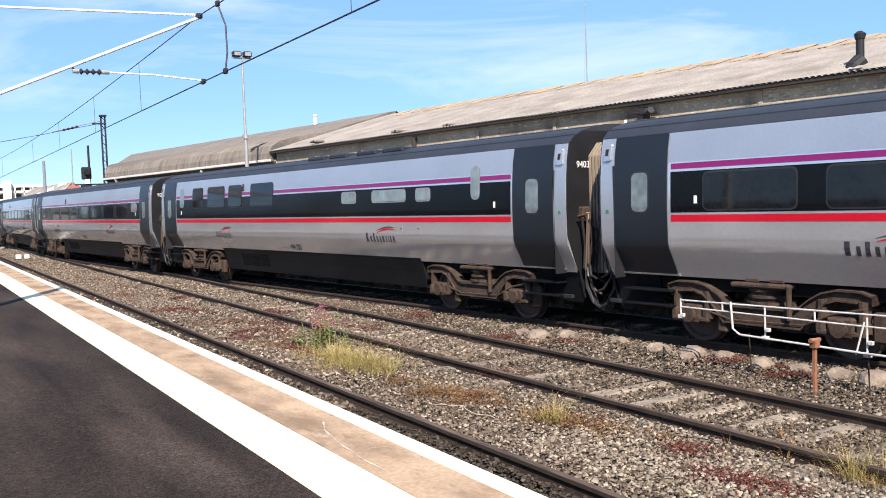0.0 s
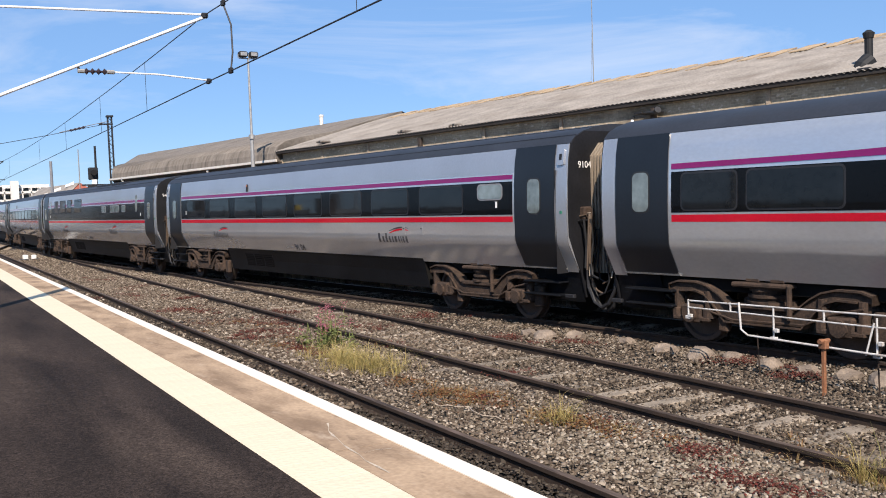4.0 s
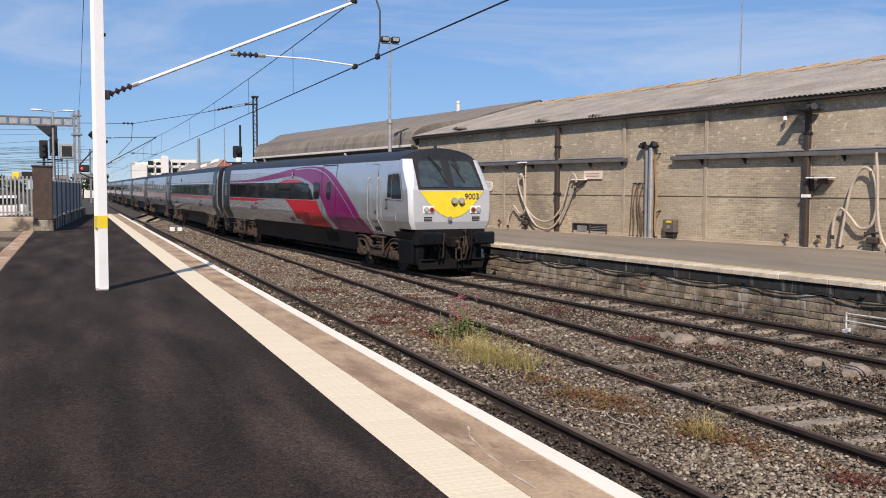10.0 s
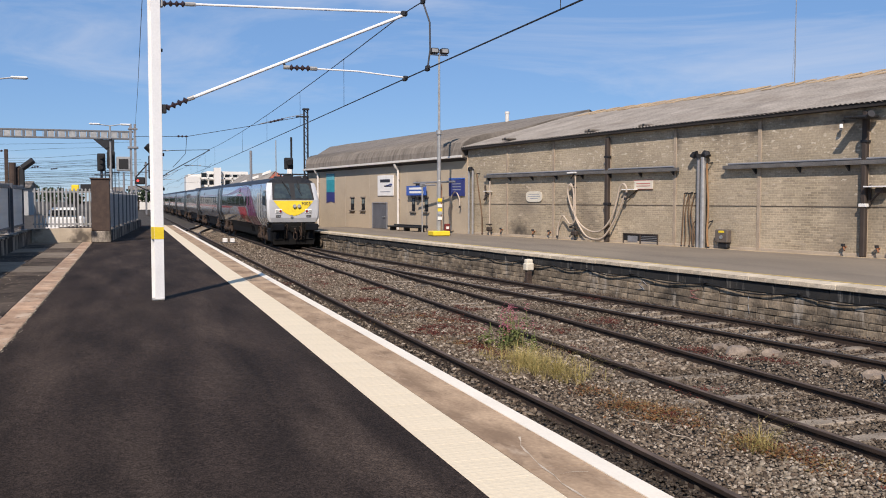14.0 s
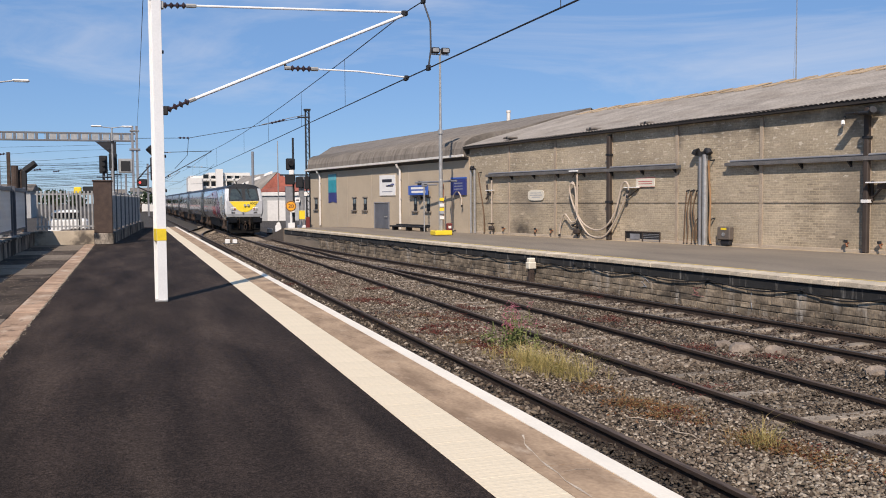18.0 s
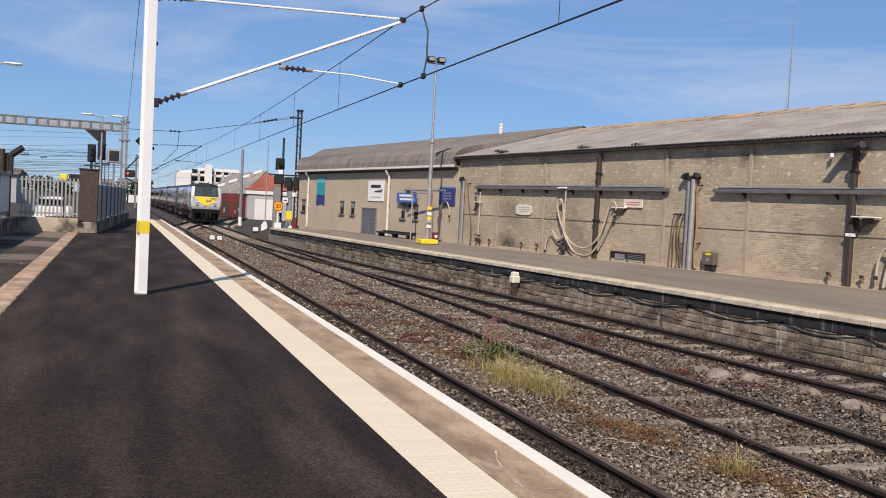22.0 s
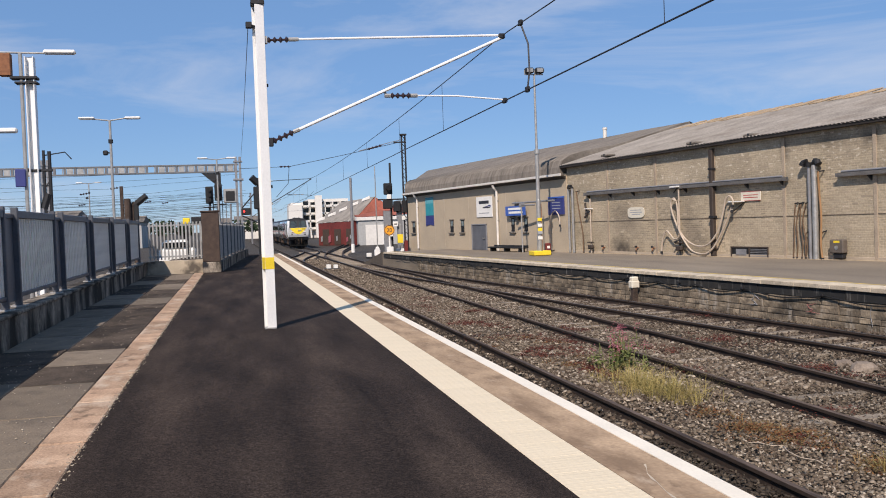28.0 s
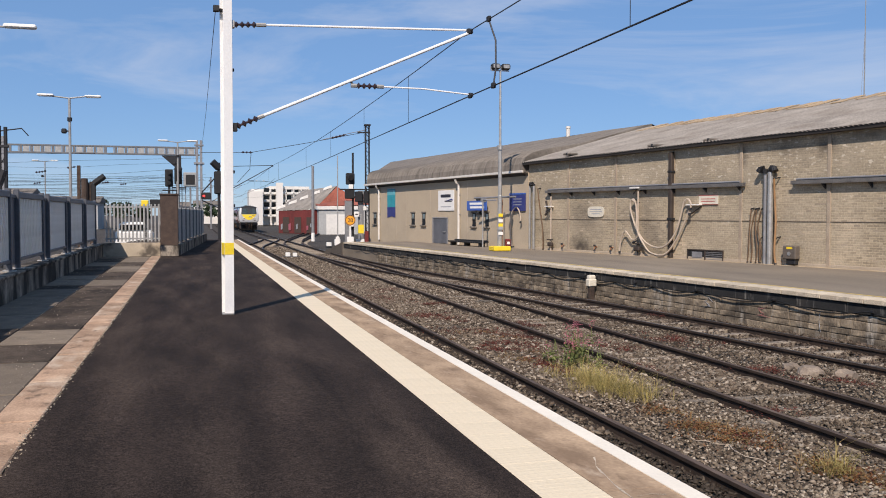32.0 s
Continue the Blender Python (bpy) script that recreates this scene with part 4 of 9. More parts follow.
FORG = Matrix.Translation((far_edge(0), 0, 0)) @ FTURN            # local y along the far platform's edge
FARCOPE = mat("pale_far_coping", (0.70, 0.60, 0.455), 0.9, dark=(0.36, 0.295, 0.215), scale=1.5, fine=40, bump=0.003, by_object=0.12, stain=0.7, stain_scale=2.2, stain_col=(0.14, 0.115, 0.09))
row = thing("far_coping", "pale stained coping stones of the far platform", "coping", kind="structure", at=FORG)
cm = M().box(-0.06, 0.52, -0.595, 0.595, -0.11, 0.0, 0.012).mesh("coping_stone", FARCOPE)
for i in range(67):
    part("coping_stone", cm, FARCOPE, row).matrix_basis = Matrix.Translation((0, -23 + i * 1.2, FARTOP + rnd.uniform(-0.004, 0.004)))
ln = M().box(0.66, 0.74, -24, 57.4, FARTOP - 0.02, FARTOP - 0.006)
ob = solid("yellow_line", ln, mat("faded_yellow_line", (0.66, 0.48, 0.13), 0.8, scale=1.5, fine=30, spread=0.2, stain=0.45, stain_scale=0.8, stain_col=(0.24, 0.19, 0.13)), "faded yellow line along the far platform", "painted line", kind="structure", at=FORG)
FARWALL = mat("sooty_far_wall", (0.20, 0.17, 0.13), 0.93, dark=(0.09, 0.075, 0.06), scale=1.2, fine=30, bump=0.006, stain=0.6, stain_scale=0.9, stain_col=(0.03, 0.027, 0.025))
solid("wall_platform_face", M().box(0.03, 0.10, -25, 57.2, -1.25, FARTOP - 0.13), FARWALL, "dark stone face under the far platform", "wall", kind="structure", at=FORG)
BLOCK = weathered(mat("grey_stone_block", (0.31, 0.245, 0.17), 0.93, stretch=(1, 1, 0.5), dark=(0.10, 0.078, 0.055), scale=2.6, fine=26, bump=0.012, by_object=0.3),
                  (((0.9, 0.9, 1.6), 0.48, 0.66, 0.85, (0.045, 0.036, 0.028)), ((2.6, 2.6, 0.7), 0.56, 0.70, 0.75, (0.50, 0.45, 0.38)), ((6, 6, 1.2), 0.60, 0.70, 0.8, (0.025, 0.022, 0.020))))
row = thing("stone_facing", "weathered stone blocks of the far platform face, black in their upper part", "stonework", kind="structure", at=FORG)
# near-black: soot plus the shade of the overhanging coping, painted into the colour
SOOT_SHADE = weathered(mat("soot_and_shade_black_stone", (0.017, 0.017, 0.017), 0.92, scale=2.2, fine=30, bump=0.008, by_object=0.3), (((1.6, 1.6, 2.0), 0.5, 0.7, 0.6, (0.05, 0.042, 0.034)), ((5, 5, 0.8), 0.58, 0.70, 0.6, (0.30, 0.28, 0.25))))
bl = []
for c, (z0, z1) in enumerate(((-1.1, -0.92), (-0.92, -0.78), (-0.78, -0.59), (-0.59, -0.45))):
    bl.append([])
    for ln in (0.32, 0.48, 0.62, 0.92, 0.55, 0.80):                    # rough-dressed stones, no two edges quite square
        mm = M()
        j = lambda r=0.014: rnd.uniform(-r, r)
        ya, yb = -ln / 2 + 0.001, ln / 2 - 0.001
        za, zb = z0 + 0.001, z1 - 0.001
        ring = [(ya + abs(j()), za + abs(j())), (j(.05), za + abs(j(.008))), (yb - abs(j()), za + abs(j())), (yb - abs(j(.008)), (za + zb) / 2 + j(.03)),
                (yb - abs(j()), zb - abs(j())), (j(.05), zb - abs(j(.008))), (ya + abs(j()), zb - abs(j())), (ya + abs(j(.008)), (za + zb) / 2 + j(.03))]
        inner = [(p * 0.9, (za + zb) / 2 + (q - (za + zb) / 2) * 0.82) for p, q in ring]
        v = [(0.05, p, q) for p, q in ring] + [(0.004, p, q) for p, q in ring] + [(-0.002 + j(.005), p, q) for p, q in inner] + [(-0.005 + j(.006), j(.06), (za + zb) / 2 + j(.03))]
        f = []
        for k in range(8):
            n = (k + 1) % 8
            f += [(k, 8 + k, 8 + n, n), (8 + k, 16 + k, 16 + n, 8 + n), (16 + k, 24, 16 + n)]
        mm.add(v, f)
        bl[c].append((ln, mm.mesh("stone_block", BLOCK)))
    y = 8.0 + 0.2 * c
    while y < 50:
        ln, me_ = rnd.choice(bl[c])
        part("stone_block", me_, BLOCK, row).matrix_basis = Matrix.Translation((rnd.uniform(-0.014, 0.010), y + ln / 2, rnd.uniform(-.004, .004)))
        y += ln
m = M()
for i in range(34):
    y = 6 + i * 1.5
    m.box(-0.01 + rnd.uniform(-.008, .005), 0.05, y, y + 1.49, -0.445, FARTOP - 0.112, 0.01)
part("upper_course", m, SOOT_SHADE, row, "upper course, black with soot and the painted-in shade of the coping")
for nm, mt, pts in (("white chalky mark on the far platform face", GREYINK, [(20.9, -.62), (21.1, -.5), (21.25, -.62), (21.0, -.75), (21.3, -.78)]),
                    ("pink sprayed mark on the far platform face", mat("pink_spray", (0.42, 0.16, 0.15), 0.85), [(18.9, -.55), (19.2, -.6), (19.0, -.72), (19.25, -.78), (18.8, -.8)]),
                    ("pale sprayed line on the far platform face", GREYINK, [(17.2, -.5), (17.25, -.7), (17.2, -.95)])):
    gf = thing("graffiti", nm, "graffiti", "painted marks", at=FORG)
    for p, q in zip(pts, pts[1:]):
        part("stroke", M().tube([(-0.022, p[0], p[1]), (-0.026, (p[0] + q[0]) / 2 + rnd.uniform(-.05, .05), (p[1] + q[1]) / 2 + rnd.uniform(-.04, .04)), (-0.022, q[0], q[1])], [0.004, 0.008, 0.003], 5), mt, gf)
cab = thing("cable", "black cable sagging along the far platform face", "cable", at=FORG)
pts = []
for i in range(0, 420):
    y = 6 + i * 0.115
    pts.append((-0.06, y, -0.36 - 0.13 * abs(math.sin(y * 1.35 + 0.6 * math.sin(y * 0.5)))))
part("cable_run", M().tube(pts, 0.015, 6), BLACK, cab)
for i in range(16):
    part("clip", M().box(-0.1, 0.0, 7 + i * 2.9, 7.08 + i * 2.9, -0.38, -0.32, 0.01), DARKSTEEL, cab)

# ---------------------------------------------------------------- the long brick shed, wall frame: x along, y towards the tracks
def ztop(u):
    return 4.28 - 0.0105 * u


m = M()
m.add([(-34, 0, -0.3), (14.0, 0, -0.3), (14.0, 0, ztop(14)), (-34, 0, ztop(-34)), (-34, -16, -0.3), (14.0, -16, -0.3), (14.0, -16, ztop(14)), (-34, -16, ztop(-34))],
      [(0, 1, 2, 3), (4, 7, 6, 5), (0, 4, 5, 1), (1, 5, 6, 2), (2, 6, 7, 3), (3, 7, 4, 0)])
shed = thing("brick_shed", "long brown brick railway shed with a corrugated roof", "building", at=WPOSE)
part("wall", m, BRICK, shed)
PIL = (10.56, 7.02, 3.37, -0.25, -4.1, -8.04, -11.9, -15.6, -19.5, -23.4)
for u in PIL:
    part("pilaster", M().box(u - 0.07, u + 0.07, -0.02, 0.035, -0.12, ztop(u) - 0.06, 0.008), mat("pilaster_brick", (0.40, 0.325, 0.24), 0.92, dark=(0.27, 0.21, 0.155), scale=1.5, fine=40, bump=0.003) if u == PIL[0] else bpy.data.materials["pilaster_brick"], shed)
part("string_course", M().box(-34, 14.0, -0.02, 0.018, 1.395, 1.415), mat("dark_joint", (0.13, 0.10, 0.075), 0.9, scale=2, fine=30), shed)
part("plinth", M().box(-34, 14.0, -0.02, 0.03, -0.12, 0.0, 0.01), mat("pale_plinth", (0.45, 0.37, 0.28), 0.92, scale=1, fine=30, stain=0.4), shed)
part("fascia", M().add([(-34, 0.28, ztop(-34) - 0.02), (14.2, 0.28, ztop(14) - 0.02), (14.2, 0.28, ztop(14) + 0.12), (-34, 0.28, ztop(-34) + 0.12),
                        (-34, 0.0, ztop(-34) - 0.02), (14.2, 0.0, ztop(14) - 0.02), (14.2, 0.0, ztop(14) + 0.12), (-34, 0.0, ztop(-34) + 0.12)],
                       [(0, 1, 2, 3), (4, 7, 6, 5), (0, 4, 5, 1), (1, 5, 6, 2), (2, 6, 7, 3), (3, 7, 4, 0)]), FASCIA, shed)


def corrugated(u0, u1, rows, pitch, amp, wob=0.0):
    """Roof sheets: rows are (depth y, height z) from eave to ridge; ribs run up the slope."""
    m = M()
    n = int((u1 - u0) / pitch * 4)
    k = len(rows)
    for i in range(n + 1):
        u = u0 + (u1 - u0) * i / n
        d = amp * math.sin(2 * math.pi * i / 4)
        for j, (y, z) in enumerate(rows):
            dz = wob * noise.noise((u * 0.35, j * 1.7, 5.0))
            m.v.append((u, y, z - 0.0105 * u + d + dz))
    for i in range(n):
        for j in range(k - 1):
            a = i * k + j
            m.f.append((a, a + 1, a + k + 1, a + k))
    return m


ridge = [(0.32, 4.38), (-1.5, 4.88), (-3.6, 5.44), (-5.6, 5.98), (-7.7, 6.52)]
roof = part("roof", corrugated(-34, 14.15, ridge, 0.18, 0.022, 0.035), ROOFING, shed, smooth=True)
back = [(-7.7, 6.52), (-16, 4.4)]
part("roof_rear", corrugated(-34, 14.15, back, 1.2, 0.02, 0.02), ROOFING, shed)
mat("tan_ridge_sheet", (0.45, 0.33, 0.20), 0.9, dark=(0.30, 0.21, 0.13), scale=1, fine=20)
for i in range(44):                                    # tan sheets laid in strips along the ridge
    u = -33.5 + i * 1.07 + rnd.uniform(-.1, .1)
    lo_ = rnd.uniform(-6.5, -5.9)
    w_ = rnd.uniform(0.45, 0.75)

    def rz(y, u_):
        return 6.52 - (y + 7.7) * 0.257 - 0.0105 * u_ + 0.05
    sh = M().add([(u, lo_, rz(lo_, u)), (u + w_, lo_, rz(lo_, u + w_)), (u + w_ - .12, -7.68, rz(-7.68, u + w_)), (u - .12, -7.68, rz(-7.68, u)),
                  (u, lo_, rz(lo_, u) - .03), (u + w_, lo_, rz(lo_, u + w_) - .03), (u + w_ - .12, -7.68, rz(-7.68, u + w_) - .03), (u - .12, -7.68, rz(-7.68, u) - .03)],
                 [(0, 1, 2, 3), (4, 7, 6, 5), (0, 4, 5, 1), (1, 5, 6, 2), (2, 6, 7, 3), (3, 7, 4, 0)])
    part("ridge_sheet", sh, bpy.data.materials["tan_ridge_sheet"], roof)

# the lower rendered building next to it
low = thing("rendered_building", "beige rendered railway building with a weathered mansard roof", "building", at=WPOSE)
m = M()
m.add([(14.0, 0.05, -0.3), (34.5, 0.05, -0.3), (34.5, 0.05, 3.75), (14.0, 0.05, 3.85), (14.0, -14, -0.3), (59.0, -14, -0.3), (59.0, -14, 3.65), (14.0, -14, 3.85)],
      [(0, 1, 2, 3), (4, 7, 6, 5), (0, 4, 5, 1), (1, 5, 6, 2), (2, 6, 7, 3), (3, 7, 4, 0)])
part("wall", m, RENDERED, low)
prof = [(0.3, 3.80), (0.26, 4.15), (0.1, 4.50), (-0.35, 4.76), (-1.2, 4.97), (-3.2, 5.30), (-5.6, 5.93), (-8.0, 6.56)]
m = M()
n = 420
for i in range(n + 1):
    t = i / n
    for j, (y, z) in enumerate(prof):
        u1 = 34.6 + (0.2 - y) * 1.75
        u0 = 14.17
        u = u0 + (u1 - u0) * t
        m.v.append((u, y, z + (0.10 - 0.006 * u if j < 3 else 0.14 - 0.0095 * u) + (0.014 if i % 2 else -0.014) * (1 if j < 5 else 0.4) + 0.03 * noise.noise((u * 0.3, j, 1))))
for i in range(n):
    for j in range(len(prof) - 1):
        a = i * len(prof) + j
        m.f.append((a, a + 1, a + len(prof) + 1, a + len(prof)))
part("roof", m, ROOFDARK, low)
m = M()
m.add([(14.17, -8.0, 6.56), (48.9, -8.0, 6.23), (58.9, -13.9, 3.7), (14.17, -13.9, 4.2)], [(0, 1, 2, 3)])
m.add([(14.16, y, z + 0.01) for y, z in prof] + [(14.16, -8.0, 4.0), (14.16, 0.2, 3.75)], [tuple(range(len(prof) + 2))])
part("roof_rear", m, ROOFDARK, low)
part("gutter", M().sweep([(0, 0.34, 0), (0, 0.44, 0.02), (0, 0.44, 0.13), (0, 0.34, 0.13)], [Matrix.Translation((14.0, 0, 3.72)), Matrix.Translation((34.6, 0, 3.60))]), GUTTER, low, "white gutter")
part("eave_board", M().add([(14.0, 0.06, 3.58), (34.5, 0.06, 3.46), (34.5, 0.34, 3.60), (14.0, 0.34, 3.72), (14.0, 0.06, 3.74), (34.5, 0.06, 3.62)], [(0, 1, 2, 3), (0, 3, 4), (1, 5, 2), (0, 4, 5, 1), (3, 2, 5, 4)]), FASCIA, low)

# ---------------------------------------------------------------- the train
HALF = [(0.42, 0.975), (0.80, 1.04), (1.06, 1.12), (1.28, 1.225), (1.48, 1.328), (1.54, 1.355), (1.60, 1.371), (1.7, 1.376), (1.95, 1.38), (2.2, 1.383), (2.7, 1.365), (3.1, 1.33), (3.37, 1.275),
        (3.50, 1.14), (3.60, 0.93), (3.68, 0.62), (3.73, 0.28), (3.74, 0.0)]
HH, HW = np.array([a for a, _ in HALF]), np.array([b for _, b in HALF])


def halfwidth(h):
    return float(np.interp(h, HH, HW))


def skin(y0, y1, h0, h1, off=0.0, sides=(-1, 1), n=1):
    """A strip of the car's side from y0 to y1 and between two heights, lying off outside the body."""
    m = M()
    hs = [h0] + [h for h, _ in HALF if h0 + .02 < h < h1 - .02] + [h1]
    for s in sides:
        ys = [y0 + (y1 - y0) * i / n for i in range(n + 1)]
        k = len(m.v)
        for y in ys:
            for h in hs:
                m.v.append((s * (halfwidth(h) + off), y, h))
        c = len(hs)
        for i in range(n):
            for j in range(c - 1):
                a = k + i * c + j
                m.f.append((a, a + 1, a + c + 1, a + c))
    return m


def plate(y0, y1, h0, h1, off, s, thick=0.012, r=0.0):
    """A thin panel, with rounded corners of radius r, that follows the curve of the side; s is the side."""
    hs = {h0, h1}
    hs.update(h for h, _ in HALF if h0 + .02 < h < h1 - .02)
    if r > 0:
        for a in (0, 30, 60, 90):
            d = r * (1 - math.sin(radians(a)))
            hs.update((h0 + d, h1 - d))
    hs = sorted(hs)
    m = M()
    for h in hs:
        e = max(0.0, r - min(h - h0, h1 - h))
        c = r - math.sqrt(max(0.0, r * r - e * e)) if r > 0 else 0.0
        for d in (off, off + thick):
            m.v += [(s * (halfwidth(h) + d), y0 + c, h), (s * (halfwidth(h) + d), y1 - c, h)]
    for i in range(len(hs) - 1):
        k = 4 * i
        m.f += [(k + 2, k + 3, k + 7, k + 6), (k, k + 2, k + 6, k + 4), (k + 1, k + 5, k + 7, k + 3), (k, k + 4, k + 5, k + 1)]
    k = 4 * (len(hs) - 1)
    m.f += [(0, 1, 3, 2), (k, k + 2, k + 3, k + 1)]
    return m


def shell(y0, y1, h0=0.98):
    """The closed body between two ends, above the skirt."""
    ring = [(w, 0, h) for h, w in HALF if h >= h0] + [(-w, 0, h) for h, w in HALF[::-1] if h >= h0 and w > 0]
    return M().sweep(ring, [Matrix.Translation((0, y0, 0)), Matrix.Translation((0, y1, 0))])


def wheel_mesh():
    prof = [(0.0, 0.10), (0.12, 0.10), (0.14, 0.05), (0.36, 0.04), (0.39, 0.075), (0.455, 0.07), (0.46, -0.045), (0.49, -0.05), (0.49, -0.075), (0.0, -0.075)]
    m = M()
    n = 20
    for r, x in prof:
        m.v += [(x, r * math.cos(2 * math.pi * k / n), r * math.sin(2 * math.pi * k / n)) for k in range(n)]
    for i in range(len(prof) - 1):
        m.f += [(i * n + k, i * n + (k + 1) % n, (i + 1) * n + (k + 1) % n, (i + 1) * n + k) for k in range(n)]
    return m.mesh("wheel", WHEELMAT, True)


WHEEL = wheel_mesh()
AXLE = M().tube([(-0.8, 0, 0), (0.8, 0, 0)], 0.08, 10).mesh("axle", WHEELMAT)
WHEELSETS = []


def bogie(car, yc, turning):
    """A two-axle bogie with dusty brown side frames."""
    bo = part("bogie", M().box(-0.95, 0.95, -0.45, 0.45, 0.52, 0.78, 0.03), BOGIE, car, "brown dusty two-axle bogie")
    bo.matrix_basis = Matrix.Translation((0, yc, 0))
    for s in (-1, 1):
        f = M()
        out = [(-1.72, 0.82), (-1.72, 0.93), (-1.55, 0.985), (-1.2, 0.99), (-0.98, 0.94), (-0.80, 0.84), (-0.6, 0.68), (0.6, 0.68), (0.80, 0.84), (0.98, 0.94), (1.2, 0.99), (1.55, 0.985), (1.72, 0.93), (1.72, 0.82),
               (1.5, 0.84), (1.2, 0.85), (1.04, 0.80), (0.90, 0.68), (0.66, 0.40), (-0.66, 0.40), (-0.90, 0.68), (-1.04, 0.80), (-1.2, 0.85), (-1.5, 0.84)]
        a, b = (0.98, 1.12) if s > 0 else (-1.12, -0.98)
        f.prism([(y, z) for y, z in out], 0, a, b)
        side = part("side_frame", f, BOGIE, bo)
        x0, x1 = (1.0, 1.2) if s > 0 else (-1.2, -1.0)
        for yy in (-1.27, 1.27):
            bx = M().box(x0, x1, yy - 0.20, yy + 0.20, 0.33, 0.62, 0.03)
            bx.tube([((x1 if s > 0 else x0) + s * (-0.02), yy, 0.47), ((x1 if s > 0 else x0) + s * 0.05, yy, 0.47)], 0.125, 12)
            bx.box(x0, x1 - 0.02 * s if s > 0 else x1, yy - 0.36, yy + 0.36, 0.36, 0.44, 0.02)
            part("axle_box", bx, BOGIE, bo)
            for dy in (-0.30, 0.30):
                part("rubber_spring", M().tube([(s * 1.08, yy + dy, 0.42), (s * 1.08, yy + dy, 0.55), (s * 1.08, yy + dy, 0.56), (s * 1.08, yy + dy, 0.85)], [0.12, 0.12, 0.085, 0.085], 10), BOGIE, bo)
        lip = M()                                                     # welded flanges along the frame's upper and lower edges
        for edge in (out[:14], out[14:]):
            for (p, q), (p2, q2) in zip(edge, edge[1:]):
                lip.prism([(p, q - 0.014), (p2, q2 - 0.014), (p2, q2 + 0.014), (p, q + 0.014)], 0, *((0.95, 1.17) if s > 0 else (-1.17, -0.95)))
        part("flange", lip, BOGIE, side)
        for yy in (-0.38, 0.38):
            part("rivet", M().tube([(s * 1.11, yy, 0.48), (s * 1.135, yy, 0.48)], 0.03, 8), BOGIE, side)
        sp = M()                                                      # ringed spring stack under a cap
        for k, r in enumerate((0.40, 0.34, 0.38, 0.33, 0.37)):
            sp.tube([(s * 0.80, 0, 0.70 + k * 0.05), (s * 0.80, 0, 0.745 + k * 0.05)], r, 18)
        part("spring", sp, BOGIE, bo)
        cp = M().box(s * 0.6 if s > 0 else -1.2, 1.2 if s > 0 else s * 0.6, -0.50, 0.50, 0.95, 1.03, 0.025)
        for yy in (-0.26, 0.16):
            cp.box(s * 0.9 if s > 0 else -1.13, 1.13 if s > 0 else s * 0.9, yy - 0.12, yy + 0.12, 1.03, 1.12, 0.015)
        part("spring_cap", cp, BOGIE, bo)
        part("spring_seat", M().box(s * 0.95 if s > 0 else -1.17, 1.17 if s > 0 else s * 0.95, -0.55, 0.55, 0.62, 0.68, 0.02), BOGIE, bo)
        dm = M().tube([(s * 1.19, -0.50, 0.52), (s * 1.19, -0.50, 1.0)], 0.04, 8)
        dm.tube([(s * 1.16, -1.6, 0.75), (s * 1.16, -1.15, 0.66), (s * 1.16, -0.7, 0.46), (s * 1.16, 0.5, 0.44), (s * 1.16, 1.2, 0.60)], 0.018, 6)
        loose("damper", dm, BOGIE, bo)
        br = M().box(s * 1.0 if s > 0 else -1.13, 1.13 if s > 0 else s * 1.0, -1.95, -1.70, 0.30, 0.72, 0.03)
        br.box(s * 1.0 if s > 0 else -1.13, 1.13 if s > 0 else s * 1.0, 0.62, 0.80, 0.22, 0.52, 0.03)
        loose("brake_gear", br, BOGIE, bo)
    for yy in (-1.27, 1.27):
        ax = part("wheelset", AXLE, WHEELMAT, car)
        ax.matrix_basis = Matrix.Translation((0, yc + yy, 0.46))
        for s in (-1, 1):
            w = part("wheel", WHEEL, WHEELMAT, ax)
            w.matrix_basis = Matrix.Translation((s * 0.80, 0, 0)) @ Matrix.Rotation(0 if s > 0 else math.pi, 4, "Z")
        if turning:
            WHEELSETS.append((ax, yc + yy))


def arcs(y, z, rows):
    """A smooth curve through rows of (y, height), read at y and raised by z."""
    ya, ha = [r[0] for r in rows], [r[1] for r in rows]
    i = min(max(int(np.searchsorted(ya, y)) - 1, 0), len(ya) - 2)

    def tangent(k):
        lo, hi = max(k - 1, 0), min(k + 1, len(ya) - 1)
        return (ha[hi] - ha[lo]) / (ya[hi] - ya[lo])
    w = ya[i + 1] - ya[i]
    t = min(1.0, max(0.0, (y - ya[i]) / w))
    return z + ((2 * t ** 3 - 3 * t * t + 1) * ha[i] + (t ** 3 - 2 * t * t + t) * w * tangent(i)
                + (3 * t * t - 2 * t ** 3) * ha[i + 1] + (t ** 3 - t * t) * w * tangent(i + 1))


def ribbon(ys, lo, hi, off, sides=(-1, 1)):
    """A livery shape between two curves over the length, laid on the sides."""
    m = M()
    q = 44
    for s in sides:
        k = len(m.v)
        for y in ys:
            a, b = lo(y), max(hi(y), lo(y) + 0.001)
            m.v += [(s * (halfwidth(a + (b - a) * j / q) + off), y, a + (b - a) * j / q) for j in range(q + 1)]
        for i in range(len(ys) - 1):
            for j in range(q):
                a = k + i * (q + 1) + j
                m.f.append((a, a + 1, a + q + 2, a + q + 1))
    return m


